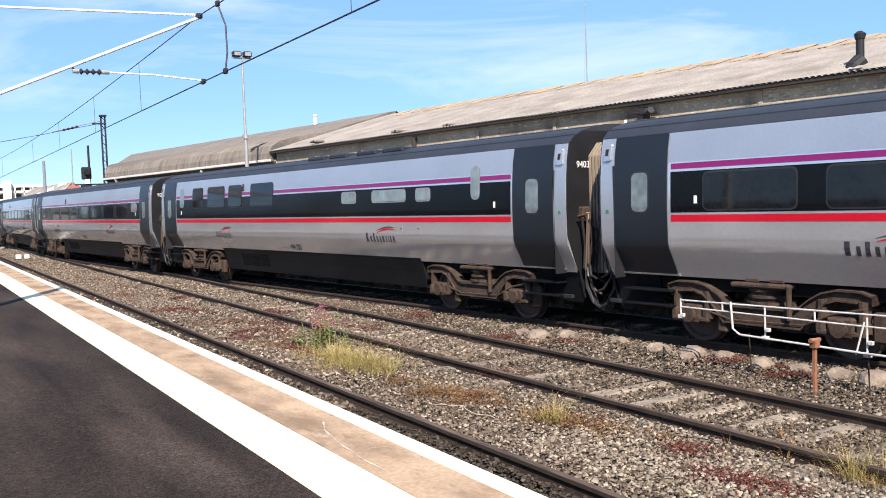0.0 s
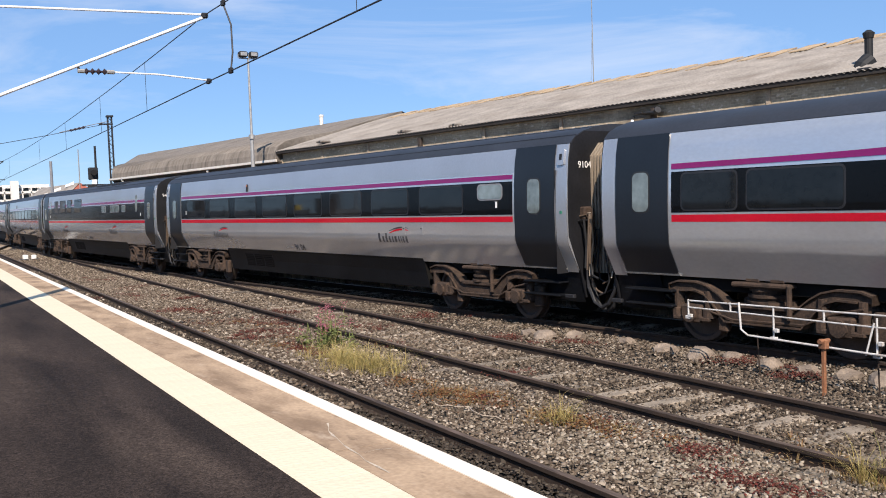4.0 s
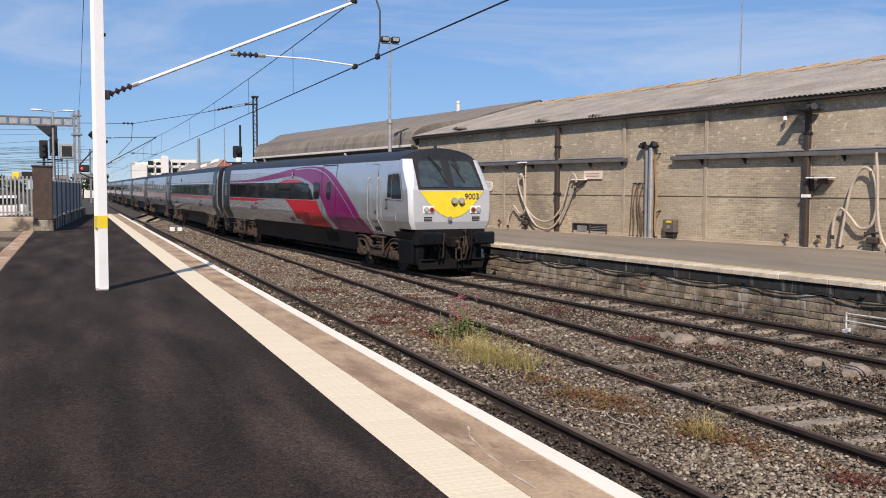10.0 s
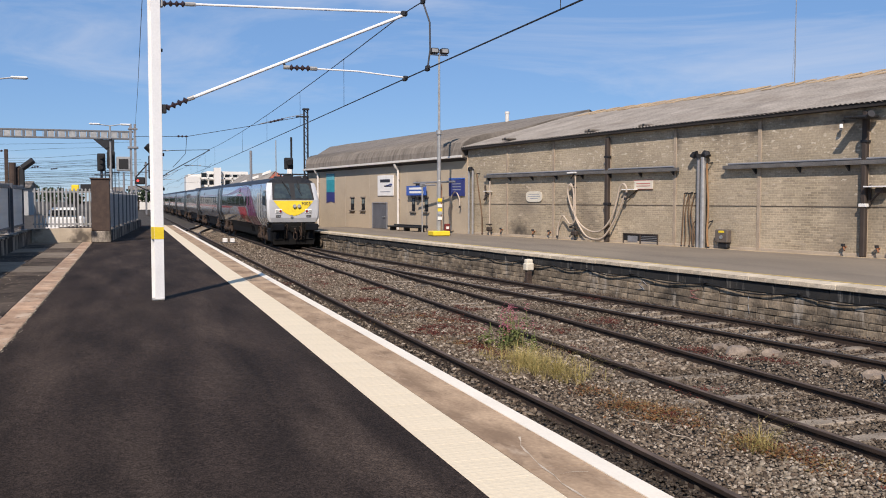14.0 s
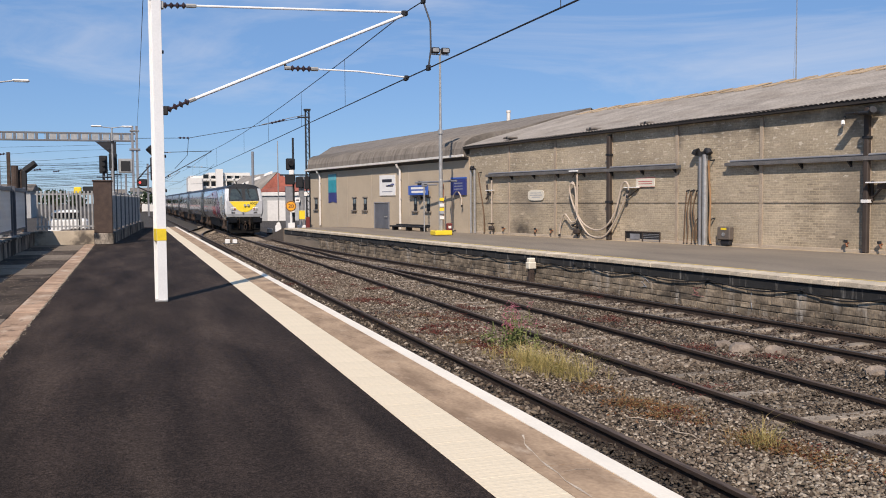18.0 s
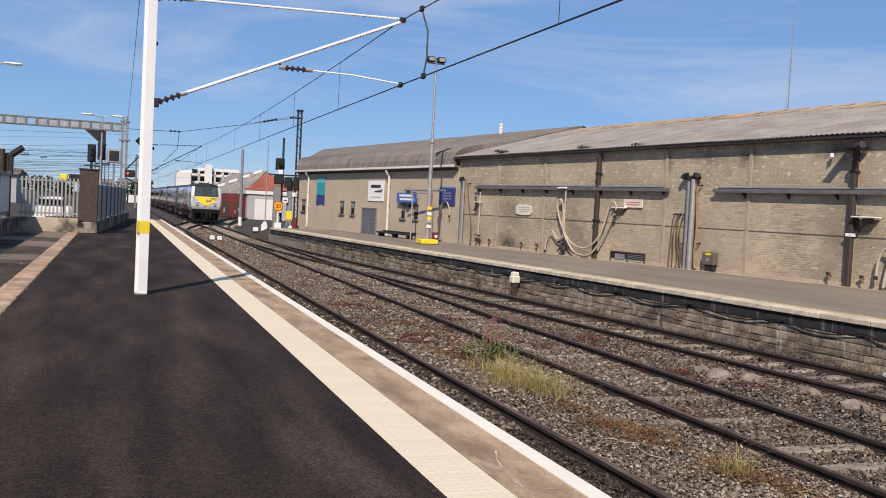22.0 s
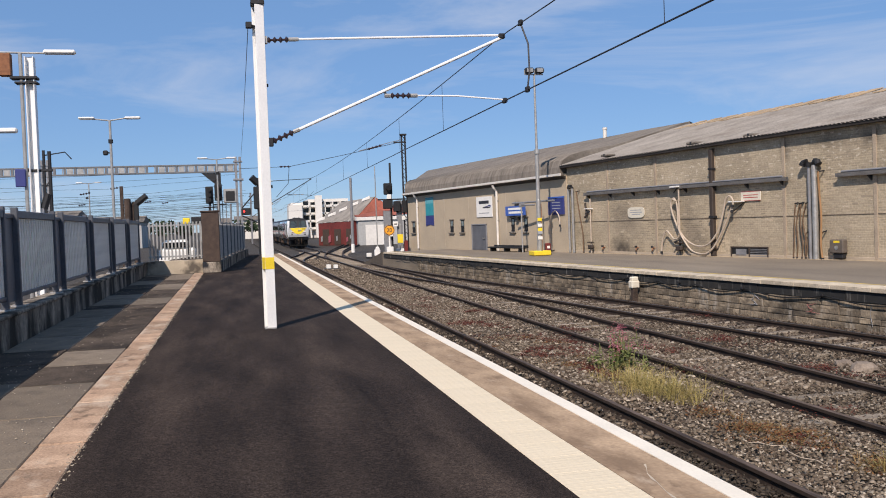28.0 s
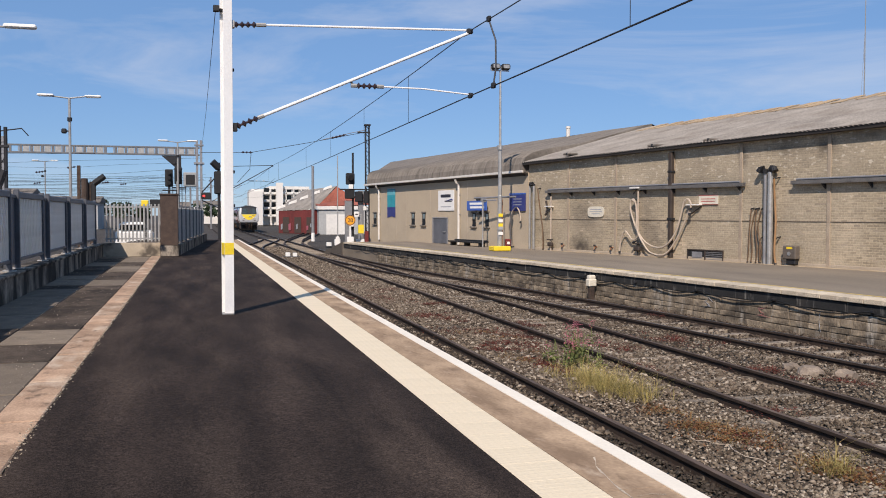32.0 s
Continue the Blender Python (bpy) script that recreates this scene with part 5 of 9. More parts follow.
def logo(car, y, h, s, size):
    """The operator's mark as plain shapes: a grey bar and a red wave."""
    for i, (dy, w) in enumerate(((0.0, 0.12), (0.16, 0.09), (0.28, 0.1), (0.41, 0.09), (0.53, 0.07), (0.63, 0.11), (0.77, 0.06), (0.86, 0.04), (0.93, 0.08), (1.04, 0.1))):
        hh = 0.19 if i in (0, 2) else 0.13
        yy = y + s * (dy - 0.57) * size
        part("logo_bar", plate(min(yy, yy + s * w * size * .62), max(yy, yy + s * w * size * .62), h, h + hh * size, 0.003, s, 0.002), GREYDK, car)
    n = 10
    for mt, lift, w in ((RED, 0.185, 0.04), (GREYDK, 0.232, 0.03)):
        m = M()
        for i in range(n + 1):
            t = i / n
            yy = y + s * (-0.15 + 0.75 * t) * size
            z = h + (lift + 0.07 * math.sin(t * 2.1)) * size
            for d in (0, w * math.sin(math.pi * (0.05 + 0.9 * t)) * size):
                m.v.append((s * (halfwidth(z + d) + 0.004), yy, z + d))
        m.f += [(2 * i, 2 * i + 1, 2 * i + 3, 2 * i + 2) for i in range(n)]
        part("logo_wave", m, mt, car)


GRILLE = mat("dark_brown_grille", (0.0065, 0.0055, 0.0055), 0.8, scale=5, fine=30, spec=0.1)
GREYDK = mat("dark_grey_lettering", (0.035, 0.035, 0.042), 0.5)
WINDOWRUBBER = mat("window_rubber", (0.02, 0.02, 0.022), 0.5)


def side_text(car, text, size, y, h, s, material):
    lean = math.atan((halfwidth(h + size / 2) - halfwidth(h - size / 2)) / size)
    m = Matrix(((0, 0, s, s * (halfwidth(h) + 0.006)), (s, 0, 0, y), (0, 1, 0, h), (0, 0, 0, 1))) @ Matrix.Rotation(lean, 4, "X")
    return lettering("number", text, size, material, car, m)


BELLOWS = mat("tan_rubber_bellows", (0.30, 0.24, 0.175), 0.8, scale=3, fine=30, spread=0.15)
ENDWALL = mat("sooty_black_end_wall", (0.014, 0.014, 0.016), 0.6, scale=2, fine=20, spread=0.2, spec=0.25)


def end_wall(car, y, s_out, number):
    """The dark end of a coach with its gangway, hoses and jumper cables; s_out is the way out."""
    e = part("end_wall", M().prism([(-halfwidth(h) + .012, h) for h in (0.55, 1.0, 1.25, 1.7, 2.2, 2.7, 3.1, 3.37, 3.5, 3.6)] + [(halfwidth(h) - .012, h) for h in (3.6, 3.5, 3.37, 3.1, 2.7, 2.2, 1.7, 1.25, 1.0, 0.55)], 1, min(y, y + 0.03 * s_out), max(y, y + 0.03 * s_out)), ENDWALL, car, "dark end wall")
    for k in range(5):                                   # ribbed bellows with cut-off upper corners
        for w, c0, c1 in ((0.80, 0.03, 0.075), (0.735, 0.075, 0.11)):
            a, b = y + s_out * (c0 + k * 0.08), y + s_out * (min(c1 + k * 0.08, 0.428))
            top = 3.02 + w * 0.45
            part("gangway_bellows", M().prism([(-w, 1.0), (w, 1.0), (w, top - 0.24), (w - 0.22, top), (0.22 - w, top), (-w, top - 0.24)], 1, min(a, b), max(a, b)), BELLOWS, e)
    cable = bpy.data.materials["brown_cable"] if "brown_cable" in bpy.data.materials else mat("brown_cable", (0.10, 0.068, 0.045), 0.7)
    rv = random.Random(int(abs(y) * 10) + (1 if s_out > 0 else 2))
    for sgn in (-1, 1):
        for k in range(9):
            x = sgn * (0.86 + 0.035 * k)
            z0, z1, d = rv.uniform(1.65, 2.15), rv.uniform(0.85, 1.3), rv.uniform(0.10, 0.26)
            pts = [(x, y + s_out * 0.03, z0), (x + rv.uniform(-.05, .05), y + s_out * d, z0 + 0.03), (x + rv.uniform(-.09, .09), y + s_out * d, (z0 + z1) / 2), (x + rv.uniform(-.06, .06), y + s_out * d * .9, z1)]
            if k % 3 == 0:
                pts += [(x, y + s_out * 0.28, z1 - 0.22), (x, y + s_out * 0.43, z1 - 0.28)]
            part("jumper_cable", M().tube(pts, rv.uniform(0.014, 0.026), 6), cable if k % 2 else HOSE if k == 4 else BLACK, e)
        for za, zb, w in ((1.98, 2.22, 0.12), (1.46, 1.66, 0.15), (1.18, 1.34, 0.10)):
            xc = sgn * (0.92 + rv.uniform(-.05, .05))
            part("jumper_socket", M().box(xc - w, xc + w * .7, min(y, y + s_out * .14), max(y, y + s_out * .14), za, zb, 0.025), BOGIE, e)
        for k in range(2):
            xx = sgn * (0.97 - 0.12 * k)
            part("air_hose", M().tube([(xx, y + s_out * 0.05, 1.2), (xx + sgn * .02, y + s_out * 0.10, 0.75 - .04 * k), (xx + sgn * .03, y + s_out * 0.26, 0.48 - .06 * k), (xx + sgn * .02, y + s_out * 0.43, 0.40 - .07 * k)], 0.035, 8), DARKSTEEL if k == 0 else BLACK, e)
    for sgn in (-1, 1):
        part("buffer_step", M().box(sgn * 1.2 - 0.05, sgn * 1.2 + 0.02, y - s_out * 0.15 - 0.12, y - s_out * 0.15 + 0.12, 0.55, 0.62, 0.01), DARKSTEEL, e)
    if number:
        mm = Matrix(((-s_out, 0, 0, -0.95), (0, 0, s_out, y + s_out * 0.036), (0, 1, 0, 2.98), (0, 0, 0, 1)))
        lettering("number", number, 0.17, WHITEPAINT, e, mm, "white running number")
    part("coupler", M().tube([(0, y, 0.75), (0, y + s_out * 0.43, 0.75)], 0.09, 8), UNDER, e)


def side_door(car, y0, y1, s, glass):
    d = part("door", plate(y0, y1, 1.13, 3.36, 0.004, s, 0.012), DARKDOOR, car, "dark grey passenger door")
    # door skin that follows the side
    sk = skin(y0, y1, 1.09, 3.37, 0.0185, (s,))
    part("door_skin", sk, DARKDOOR, d, "", True)
    c = (y0 + y1) / 2
    part("door_window", plate(c - 0.17, c + 0.17, 2.12, 2.76, 0.022, s, 0.006, 0.10), glass, d)
    part("door_window_frame", plate(c - 0.20, c + 0.20, 2.09, 2.79, 0.019, s, 0.002, 0.12), WINDOWRUBBER, d)
    part("door_sill", plate(y0 - .04, y1 + .04, 1.065, 1.09, 0.004, s, 0.03), GALV, car)
    e0, e1 = (y0 - 0.30, y1 - 0.45) if c < 0 else (y0 + 0.45, y1 + 0.30)
    part("door_skirt", skin(e0, e1, 0.45, 1.06, -0.03, (s,)), SKIRT, car)
    st = M()
    for h in (0.56, 0.80):
        st.box(s * 1.02 if s > 0 else -1.27, 1.27 if s > 0 else s * 1.02, y0 + 0.05, y1 - 0.05, h, h + 0.035, 0.01)
    loose("step", st, SKIRT, car)


def underframe(car, y0, y1, k0, k1, vents):
    part("underframe", M().box(-1.0, 1.0, y0, y1, 0.85, 1.1), UNDER, car)
    sk = part("skirt", skin(k0, k1, 0.45, 1.13, 0.004), SKIRT, car, "grimy dark skirt")
    part("skirt_floor", M().box(-0.97, 0.97, k0, k1, 0.44, 0.5), UNDER, car)
    for s in (-1, 1):
        part("skirt_end", M().prism([(-0.975, 0.45), (0.975, 0.45), (1.11, 1.05), (-1.11, 1.05)], 1, k0 if s < 0 else k1 - .03, k0 + .03 if s < 0 else k1), UNDER, car)
    for a, b in vents:
        for s in (-1, 1):
            v = part("vent_grille", plate(a, b, 0.62, 0.98, 0.006, s, 0.004), GRILLE, car)
            m = M()
            for k in range(6):
                h = 0.64 + k * 0.055
                m.box(min(s * (halfwidth(h) + .006), s * (halfwidth(h) + .018)), max(s * (halfwidth(h) + .006), s * (halfwidth(h) + .018)), a + .02, b - .02, h, h + 0.025)
            loose("vent_slat", m, GRILLE, v)


def coach(kind, number, turning, label):
    """A silver coach with a black window band between a purple and a red line."""
    car = thing("railway_coach", label, "train coach", "train cars")
    L = 10.57
    part("body", shell(-L, L), SILVER, car, "silver painted body", True)
    rf = M().sweep([(w + 0.006, 0, h + 0.004) for h, w in HALF if h >= 3.37] + [(-w - 0.006, 0, h + 0.004) for h, w in HALF[::-1] if h >= 3.37 and w > 0], [Matrix.Translation((0, -L - .01, 0)), Matrix.Translation((0, L + .01, 0))])
    roof = part("roof", rf, TRAINROOF, car, "slate grey roof", True)
    loose("roof_rib", M().box(-1.12, -1.09, -L, L, 3.515, 3.535).box(1.09, 1.12, -L, L, 3.515, 3.535).box(-0.66, -0.63, -L, L, 3.665, 3.685).box(0.63, 0.66, -L, L, 3.665, 3.685), TRAINROOF, roof)
    if kind == "diner":
        vt = M()
        for yy in (-4.2, -3.0, -1.6, -0.4):
            vt.box(-0.9, -0.45, yy - .45, yy + .45, 3.60, 3.72, 0.03)
        loose("roof_vent", vt, TRAINROOF, roof)
    a, b = -L + 1.52, L - 1.52
    part("window_band", skin(a, b, 2.10, 2.745, 0.003), BAND, car)
    part("purple_line", skin(a, b, 2.785, 2.875, 0.003), PURPLE, car)
    part("red_line", skin(a, b, 1.955, 2.065, 0.003), RED, car)
    part("pale_upper_side", skin(-L + .02, L - .02, 2.90, 3.36, 0.0015), LIGHTSILVER, car, "", True)
    for s in (-1, 1):
        if kind == "diner":
            spec = [(-7.95, .24, 2.44, 3.06, PALEGLASS, .10), (-6.1, .52, 2.44, 2.68, PALEGLASS, .06), (-4.7, 1.4, 2.44, 2.68, PALEGLASS, .06), (-2.9, .66, 2.44, 2.68, PALEGLASS, .06),
                    (2.1, 1.5, 2.46, 3.08, GLASS, .08), (4.0, .95, 2.46, 3.08, GLASS, .08), (5.5, 1.35, 2.46, 3.08, GLASS, .08), (7.05, .9, 2.46, 3.08, GLASS, .08), (8.5, .35, 2.5, 3.08, PALEGLASS, .1)]
            spec = [(s * -1 * y if s > 0 else y, w, p, q, g_, r) for y, w, p, q, g_, r in spec]
        else:
            spec = [(-6.66 + 2.04 * i, 1.56, 2.15, 2.70, GLASS, .08) for i in range(8)] + [(-8.35, .75, 2.42, 2.69, PALEGLASS, .08)]
            if kind == "end":
                spec[7] = (7.6, 1.0, 2.15, 2.70, GLASS, .08)
        for y, w, p, q, g_, r in spec:
            wn_ = part("window", plate(y - w / 2, y + w / 2, p, q, 0.006, s, 0.006, r), g_, car)
            part("window_frame", plate(y - w / 2 - .03, y + w / 2 + .03, p - .03, q + .03, 0.0042, s, 0.002, r + .02), WINDOWRUBBER if g_ == GLASS else GREYSTEEL, wn_)
        for y0, y1 in ((-L + 0.33, -L + 1.45), (L - 1.45, L - 0.33)):
            side_door(car, y0, y1, s, PALEGLASS)
        for yy in (-L + 0.16, L - 0.16):
            part("door_notice", plate(yy - (1.85 if yy > 0 else -1.85) - .03, yy - (1.85 if yy > 0 else -1.85) + .03, 2.24, 2.36, 0.006, s, 0.004), WHITEPAINT, car)
            bx = part("destination_box", plate(yy - 0.08, yy + 0.08, 2.99, 3.27, 0.004, s, 0.03, .02), LIGHTSILVER, car)
            part("box_grille", plate(yy - 0.035, yy + 0.035, 3.08, 3.19, 0.035, s, 0.004), DARKSTEEL, bx)
            part("corner_post", skin(yy - .14, yy + .14, 1.02, 3.36, 0.0025, (s,)), LIGHTSILVER, car, "", True)
            part("door_button", plate(yy - 0.03, yy + 0.03, 2.10, 2.16, 0.005, s, 0.01, .02), mat("green_button", (0.05, 0.25, 0.15), 0.4) if "green_button" not in bpy.data.materials else bpy.data.materials["green_button"], car)
        for yy in (-5.9, -5.2):
            part("access_flap", plate(yy - .06, yy + .06, 1.66, 1.86, 0.002, s, 0.004, .02), SILVER, car)
            part("flap_latch", plate(yy - .03, yy + .03, 1.80, 1.82, 0.007, s, 0.004), DARKSTEEL, car)
        lt = part("marker_light", plate(3.35, 3.43, 2.9, 3.12, 0.003, s, 0.03, .03), DARKSTEEL, car)
        part("marker_lens", plate(3.36, 3.42, 3.04, 3.1, 0.034, s, 0.006, .02), mat("amber_lens", (0.5, 0.12, 0.03), 0.3) if "amber_lens" not in bpy.data.materials else bpy.data.materials["amber_lens"], lt)
        for yy in ((-4.72, 5.55) if kind != "diner" else (-4.3, 5.0)):
            logo(car, yy, 1.49, s, 1.12 if yy < 0 else 1.04)
        if number:
            side_text(car, number[:2] + " " + number[2:], 0.265, 0.3, 1.26, s, INK)
            for k in range(6):                                        # small pale running text that cannot be read
                yy = 0.3 - s * (0.44 + 0.075 * k)
                part("lettering_bar", plate(yy - 0.025, yy + 0.025, 1.23, 1.29, 0.003, s, 0.002), LIGHTSILVER, car)
    loose("body_seam", M().box(-1.386, 1.386, -L + 0.30, -L + 0.305, 1.0, 2.9).box(-1.386, 1.386, L - 0.305, L - 0.30, 1.0, 2.9), DARKSTEEL, car)
    underframe(car, -L, L, -5.6, 5.6, [(2.4 + k * 0.66, 3.0 + k * 0.66) for k in range(3)])
    for yy in (-7.6, 7.6):
        bogie(car, yy, turning)
    end_wall(car, -L, -1, number)
    end_wall(car, L, 1, "")
    return car


def cab_shape():
    """Nose of the driving van: rows of (height, face y, face half-width, side y, side half-width)."""
    return [(1.33, 0.07, 1.15, 0.16, 1.251), (1.55, 0.0, 1.24, 0.12, 1.358), (1.9, 0.0, 1.27, 0.13, 1.378), (2.49, 0.03, 1.27, 0.20, 1.375), (2.80, 0.21, 1.15, 0.40, 1.36),
            (3.12, 0.42, 1.09, 0.62, 1.33), (3.40, 0.60, 1.03, 0.78, 1.262)]


CORNER = mat("off_white_panel", (0.66, 0.66, 0.655), 0.4, 0.1, scale=1, fine=20, spread=0.04, stain=0.2, stain_scale=2)


DARKRED = mat("dark_red_grille", (0.16, 0.012, 0.02), 0.5)
FACE = mat("grey_nose_paint", (0.50, 0.50, 0.505), 0.42, 0.1, scale=1, fine=20, spread=0.05, stain=0.25, stain_scale=2)
LENS = mat("clear_lamp_lens", (0.42, 0.43, 0.40), 0.15, scale=8, fine=30, coat=0.5)
BROW = mat("black_brow_paint", (0.020, 0.020, 0.022), 0.45, scale=2, fine=20, spec=0.3)


def driving_van(number):
    """The driving trailer: raked black windscreen, yellow warning panel, purple and red swoops over silver."""
    car = thing("driving_trailer", "silver driving trailer with purple and red swoops and a yellow nose", "train car", "train cars")
    D = 10.7

    def Y(d):
        return d - D
    back = Y(21.79)
    part("body", shell(Y(1.04), back), SILVER, car, "silver painted body", True)
    rf = M().sweep([(w + 0.006, 0, h + 0.004) for h, w in HALF if h >= 3.37] + [(-w - 0.006, 0, h + 0.004) for h, w in HALF[::-1] if h >= 3.37 and w > 0], [Matrix.Translation((0, Y(1.05), 0)), Matrix.Translation((0, back + .01, 0))])
    roof = part("roof", rf, TRAINROOF, car, "slate grey roof", True)
    # roof brow over the windscreen
    br = M()
    ring0 = [(w, Y(1.06), h + .006) for h, w in HALF if h >= 3.37] + [(-w, Y(1.06), h + .006) for h, w in HALF[::-1] if h >= 3.37 and w > 0]
    n = len(ring0)
    ring1 = [(x * 0.985, Y(0.84), z + 0.0) for x, y, z in ring0]
    ring2 = [(x * 0.80, Y(0.60) - 0.004, 3.39) for x, y, z in ring0]
    br.add(ring0 + ring1 + ring2, [(k + j, k + 1 + j, n + k + 1 + j, n + k + j) for j in (0, n) for k in range(n - 1)])
    part("roof_brow", br, BROW, roof, "black brow over the windscreen")
    loose("roof_horn", M().tube([(0.25, Y(1.6), 3.7), (0.25, Y(1.6), 3.86)], 0.05, 8).tube([(-0.3, Y(2.1), 3.7), (-0.3, Y(2.1), 3.9)], 0.04, 8).box(-0.5, 0.4, Y(3.2), Y(2.6), 3.7, 3.79, 0.02), DARKSTEEL, roof)
    rows = cab_shape()
    # lower face
    lowf = M()
    for i, (h, fy, fw, sy, sw) in enumerate(rows[:4]):
        lowf.v += [(-fw, Y(fy), h), (fw, Y(fy), h)]
    lowf.f += [(2 * i, 2 * i + 1, 2 * i + 3, 2 * i + 2) for i in range(3)]
    upf = M()
    for h, fy, fw, sy, sw in rows[3:]:
        upf.v += [(-fw, Y(fy), h), (fw, Y(fy), h)]
    upf.f += [(2 * i, 2 * i + 1, 2 * i + 3, 2 * i + 2) for i in range(3)]
    part("upper_face", upf, FACE, car)
    part("face_panel", lowf, FACE, car, "grey lower face")
    for s in (-1, 1):
        ch = M()
        k = 0
        for h, fy, fw, sy, sw in rows:
            ch.v += [(s * fw, Y(fy), h), (s * (fw * .55 + sw * .45), Y(fy * .72 + sy * .28), h), (s * sw, Y(sy), h)]
        for i in range(len(rows) - 1):
            for j in (0, 1):
                a = k + 3 * i + j
                ch.f.append((a, a + 1, a + 4, a + 3))
        part("corner_panel", ch, CORNER, car, "white cab corner panel", True)
    for s in (-1, 1):
        sd = M()
        for h, fy, fw, sy, sw in rows:
            sd.v += [(s * sw, Y(sy), h), (s * halfwidth(h), Y(1.06), h)]
        sd.f += [(2 * i, 2 * i + 1, 2 * i + 3, 2 * i + 2) for i in range(len(rows) - 1)]
        part("cab_side", sd, SILVER, car)
    ws = M()
    for i, (h, fy, fw, sy, sw) in enumerate(rows[3:]):
        fw = (1.10, 1.08, 1.05, 1.03)[i]
        ws.v += [(-fw, Y(fy) - 0.004, h), (fw, Y(fy) - 0.004, h)]
    ws.f += [(2 * i, 2 * i + 1, 2 * i + 3, 2 * i + 2) for i in range(3)]
    scr = part("windscreen_surround", ws, BLACK, car, "black windscreen surround")

    def face(u, v, out=0.012):
        """A point of the raked windscreen: u across from -1 to 1, v from sill 0 to top 1."""
        h = 2.49 + v * 0.96
        fy = float(np.interp(h, [r[0] for r in rows], [r[1] for r in rows]))
        fw = float(np.interp(h, (2.49, 2.8, 3.12, 3.40), (1.10, 1.08, 1.05, 1.03)))
        return (u * fw, Y(fy) - out, h + out * 0.5)
    for s in (-1, 1):
        pts = [(0.10, 0.07), (0.88, 0.07), (0.93, 0.13), (0.86, 0.80), (0.78, 0.88), (0.14, 0.90)]
        a = [face(s * u, v, 0.008) for u, v in pts]
        b = [face(s * u, v, 0.016) for u, v in pts]
        k = len(pts)
        part("windscreen", M().add(a + b, [tuple(range(k)), tuple(range(2 * k - 1, k - 1, -1))] + [(i, (i + 1) % k, k + (i + 1) % k, k + i) for i in range(k)]), SCREEN, scr)
        top, bot = ((-0.52, 1.08), (-0.22, 0.55)) if s < 0 else ((0.30, 1.05), (0.34, 0.55))
        wp = M().tube([face(*top, 0.05), face((top[0] + bot[0]) / 2, 0.8, 0.05), face(*bot, 0.045)], 0.02, 6)
        wp.tube([face(top[0] + 0.06, 0.98, 0.05), face(bot[0] + 0.05, 0.6, 0.05)], 0.012, 6)
        wp.tube([face(bot[0] - 0.12, 0.82, 0.035), face(bot[0] + 0.10, 0.22, 0.035)], 0.016, 6)
        loose("wiper", wp, BLACK, scr)
    # yellow warning panel
    yp = M()
    n = 16
    top = [(u, 2.46) for u in np.linspace(-1.06, 1.06, 9)]
    arc = []
    for i in range(n + 1):
        t = i / n
        u = 1.06 - 2.12 * t
        arc.append((u, 2.46 - 0.80 * (1 - abs(2 * t - 1) ** 1.9)))

    def fx(h):
        return float(np.interp(h, [r[0] for r in rows], [r[1] for r in rows]))
    ring = top + arc[1:-1]
    yp.v = [(u, Y(fx(h)) - 0.014, h) for u, h in ring]
    cidx = len(yp.v)
    yp.v.append((0, Y(fx(2.1)) - 0.014, 2.15))
    yp.f = [(i, (i + 1) % len(ring), cidx) for i in range(len(ring))]
    part("warning_panel", yp, YELLOW, car, "yellow warning panel")
    lettering("number", number, 0.25, INK, car, Matrix(((1, 0, 0, 0.66), (0, 0, -1, Y(0.01) - 0.02), (0, 1, 0, 2.29), (0, 0, 0, 1))), "black running number")
    for u in (0.04, 0.28):
        l1 = part("marker_lamp", M().tube([(u, Y(0.02), 2.17), (u, Y(-0.09), 2.17)], 0.095, 14), GALV, car)
        part("lens", M().tube([(u, Y(-0.091), 2.17), (u, Y(-0.10), 2.17)], 0.07, 14), LENS, l1)
        part("lamp_hood", M().tube([(u, Y(0.0), 2.06), (u, Y(-0.06), 2.07)], 0.03, 8), DARKSTEEL, l1)
    for s in (-1, 1):
        cl = part("headlight_cluster", M().box(s * 0.78 - 0.18, s * 0.78 + 0.18, Y(-0.03), Y(0.03), 1.785, 2.015, 0.02), WHITEPAINT, car, "white headlight cluster")
        for du, mt in ((0.085 * s, LENS), (-0.085 * s, REDLAMP)):
            part("lamp_ring", M().tube([(s * 0.78 + du, Y(-0.03), 1.90), (s * 0.78 + du, Y(-0.045), 1.90)], 0.083, 14), GALV, cl)
            part("lens", M().tube([(s * 0.78 + du, Y(-0.045), 1.90), (s * 0.78 + du, Y(-0.052), 1.90)], 0.062, 14), mt, cl)
        gr = part("face_grille", M().box(s * 0.80 - 0.13, s * 0.80 + 0.13, Y(-0.012), Y(0.02), 1.57, 1.70, 0.006), DARKSTEEL, car)
        loose("grille_slat", M().box(s * 0.80 - 0.12, s * 0.80 + 0.12, Y(-0.02), Y(0), 1.605, 1.62).box(s * 0.80 - 0.12, s * 0.80 + 0.12, Y(-0.02), Y(0), 1.645, 1.66), GALV, gr)
    part("horn", M().tube([(-0.12, Y(0.0), 1.66), (-0.12, Y(-0.09), 1.65)], [0.03, 0.07], 10), GALV, car)
    # buffer beam and couplings
    bb = part("buffer_beam", M().box(-1.16, 1.16, Y(0.06), Y(0.34), 0.86, 1.33, 0.02), UNDER, car, "black buffer beam")
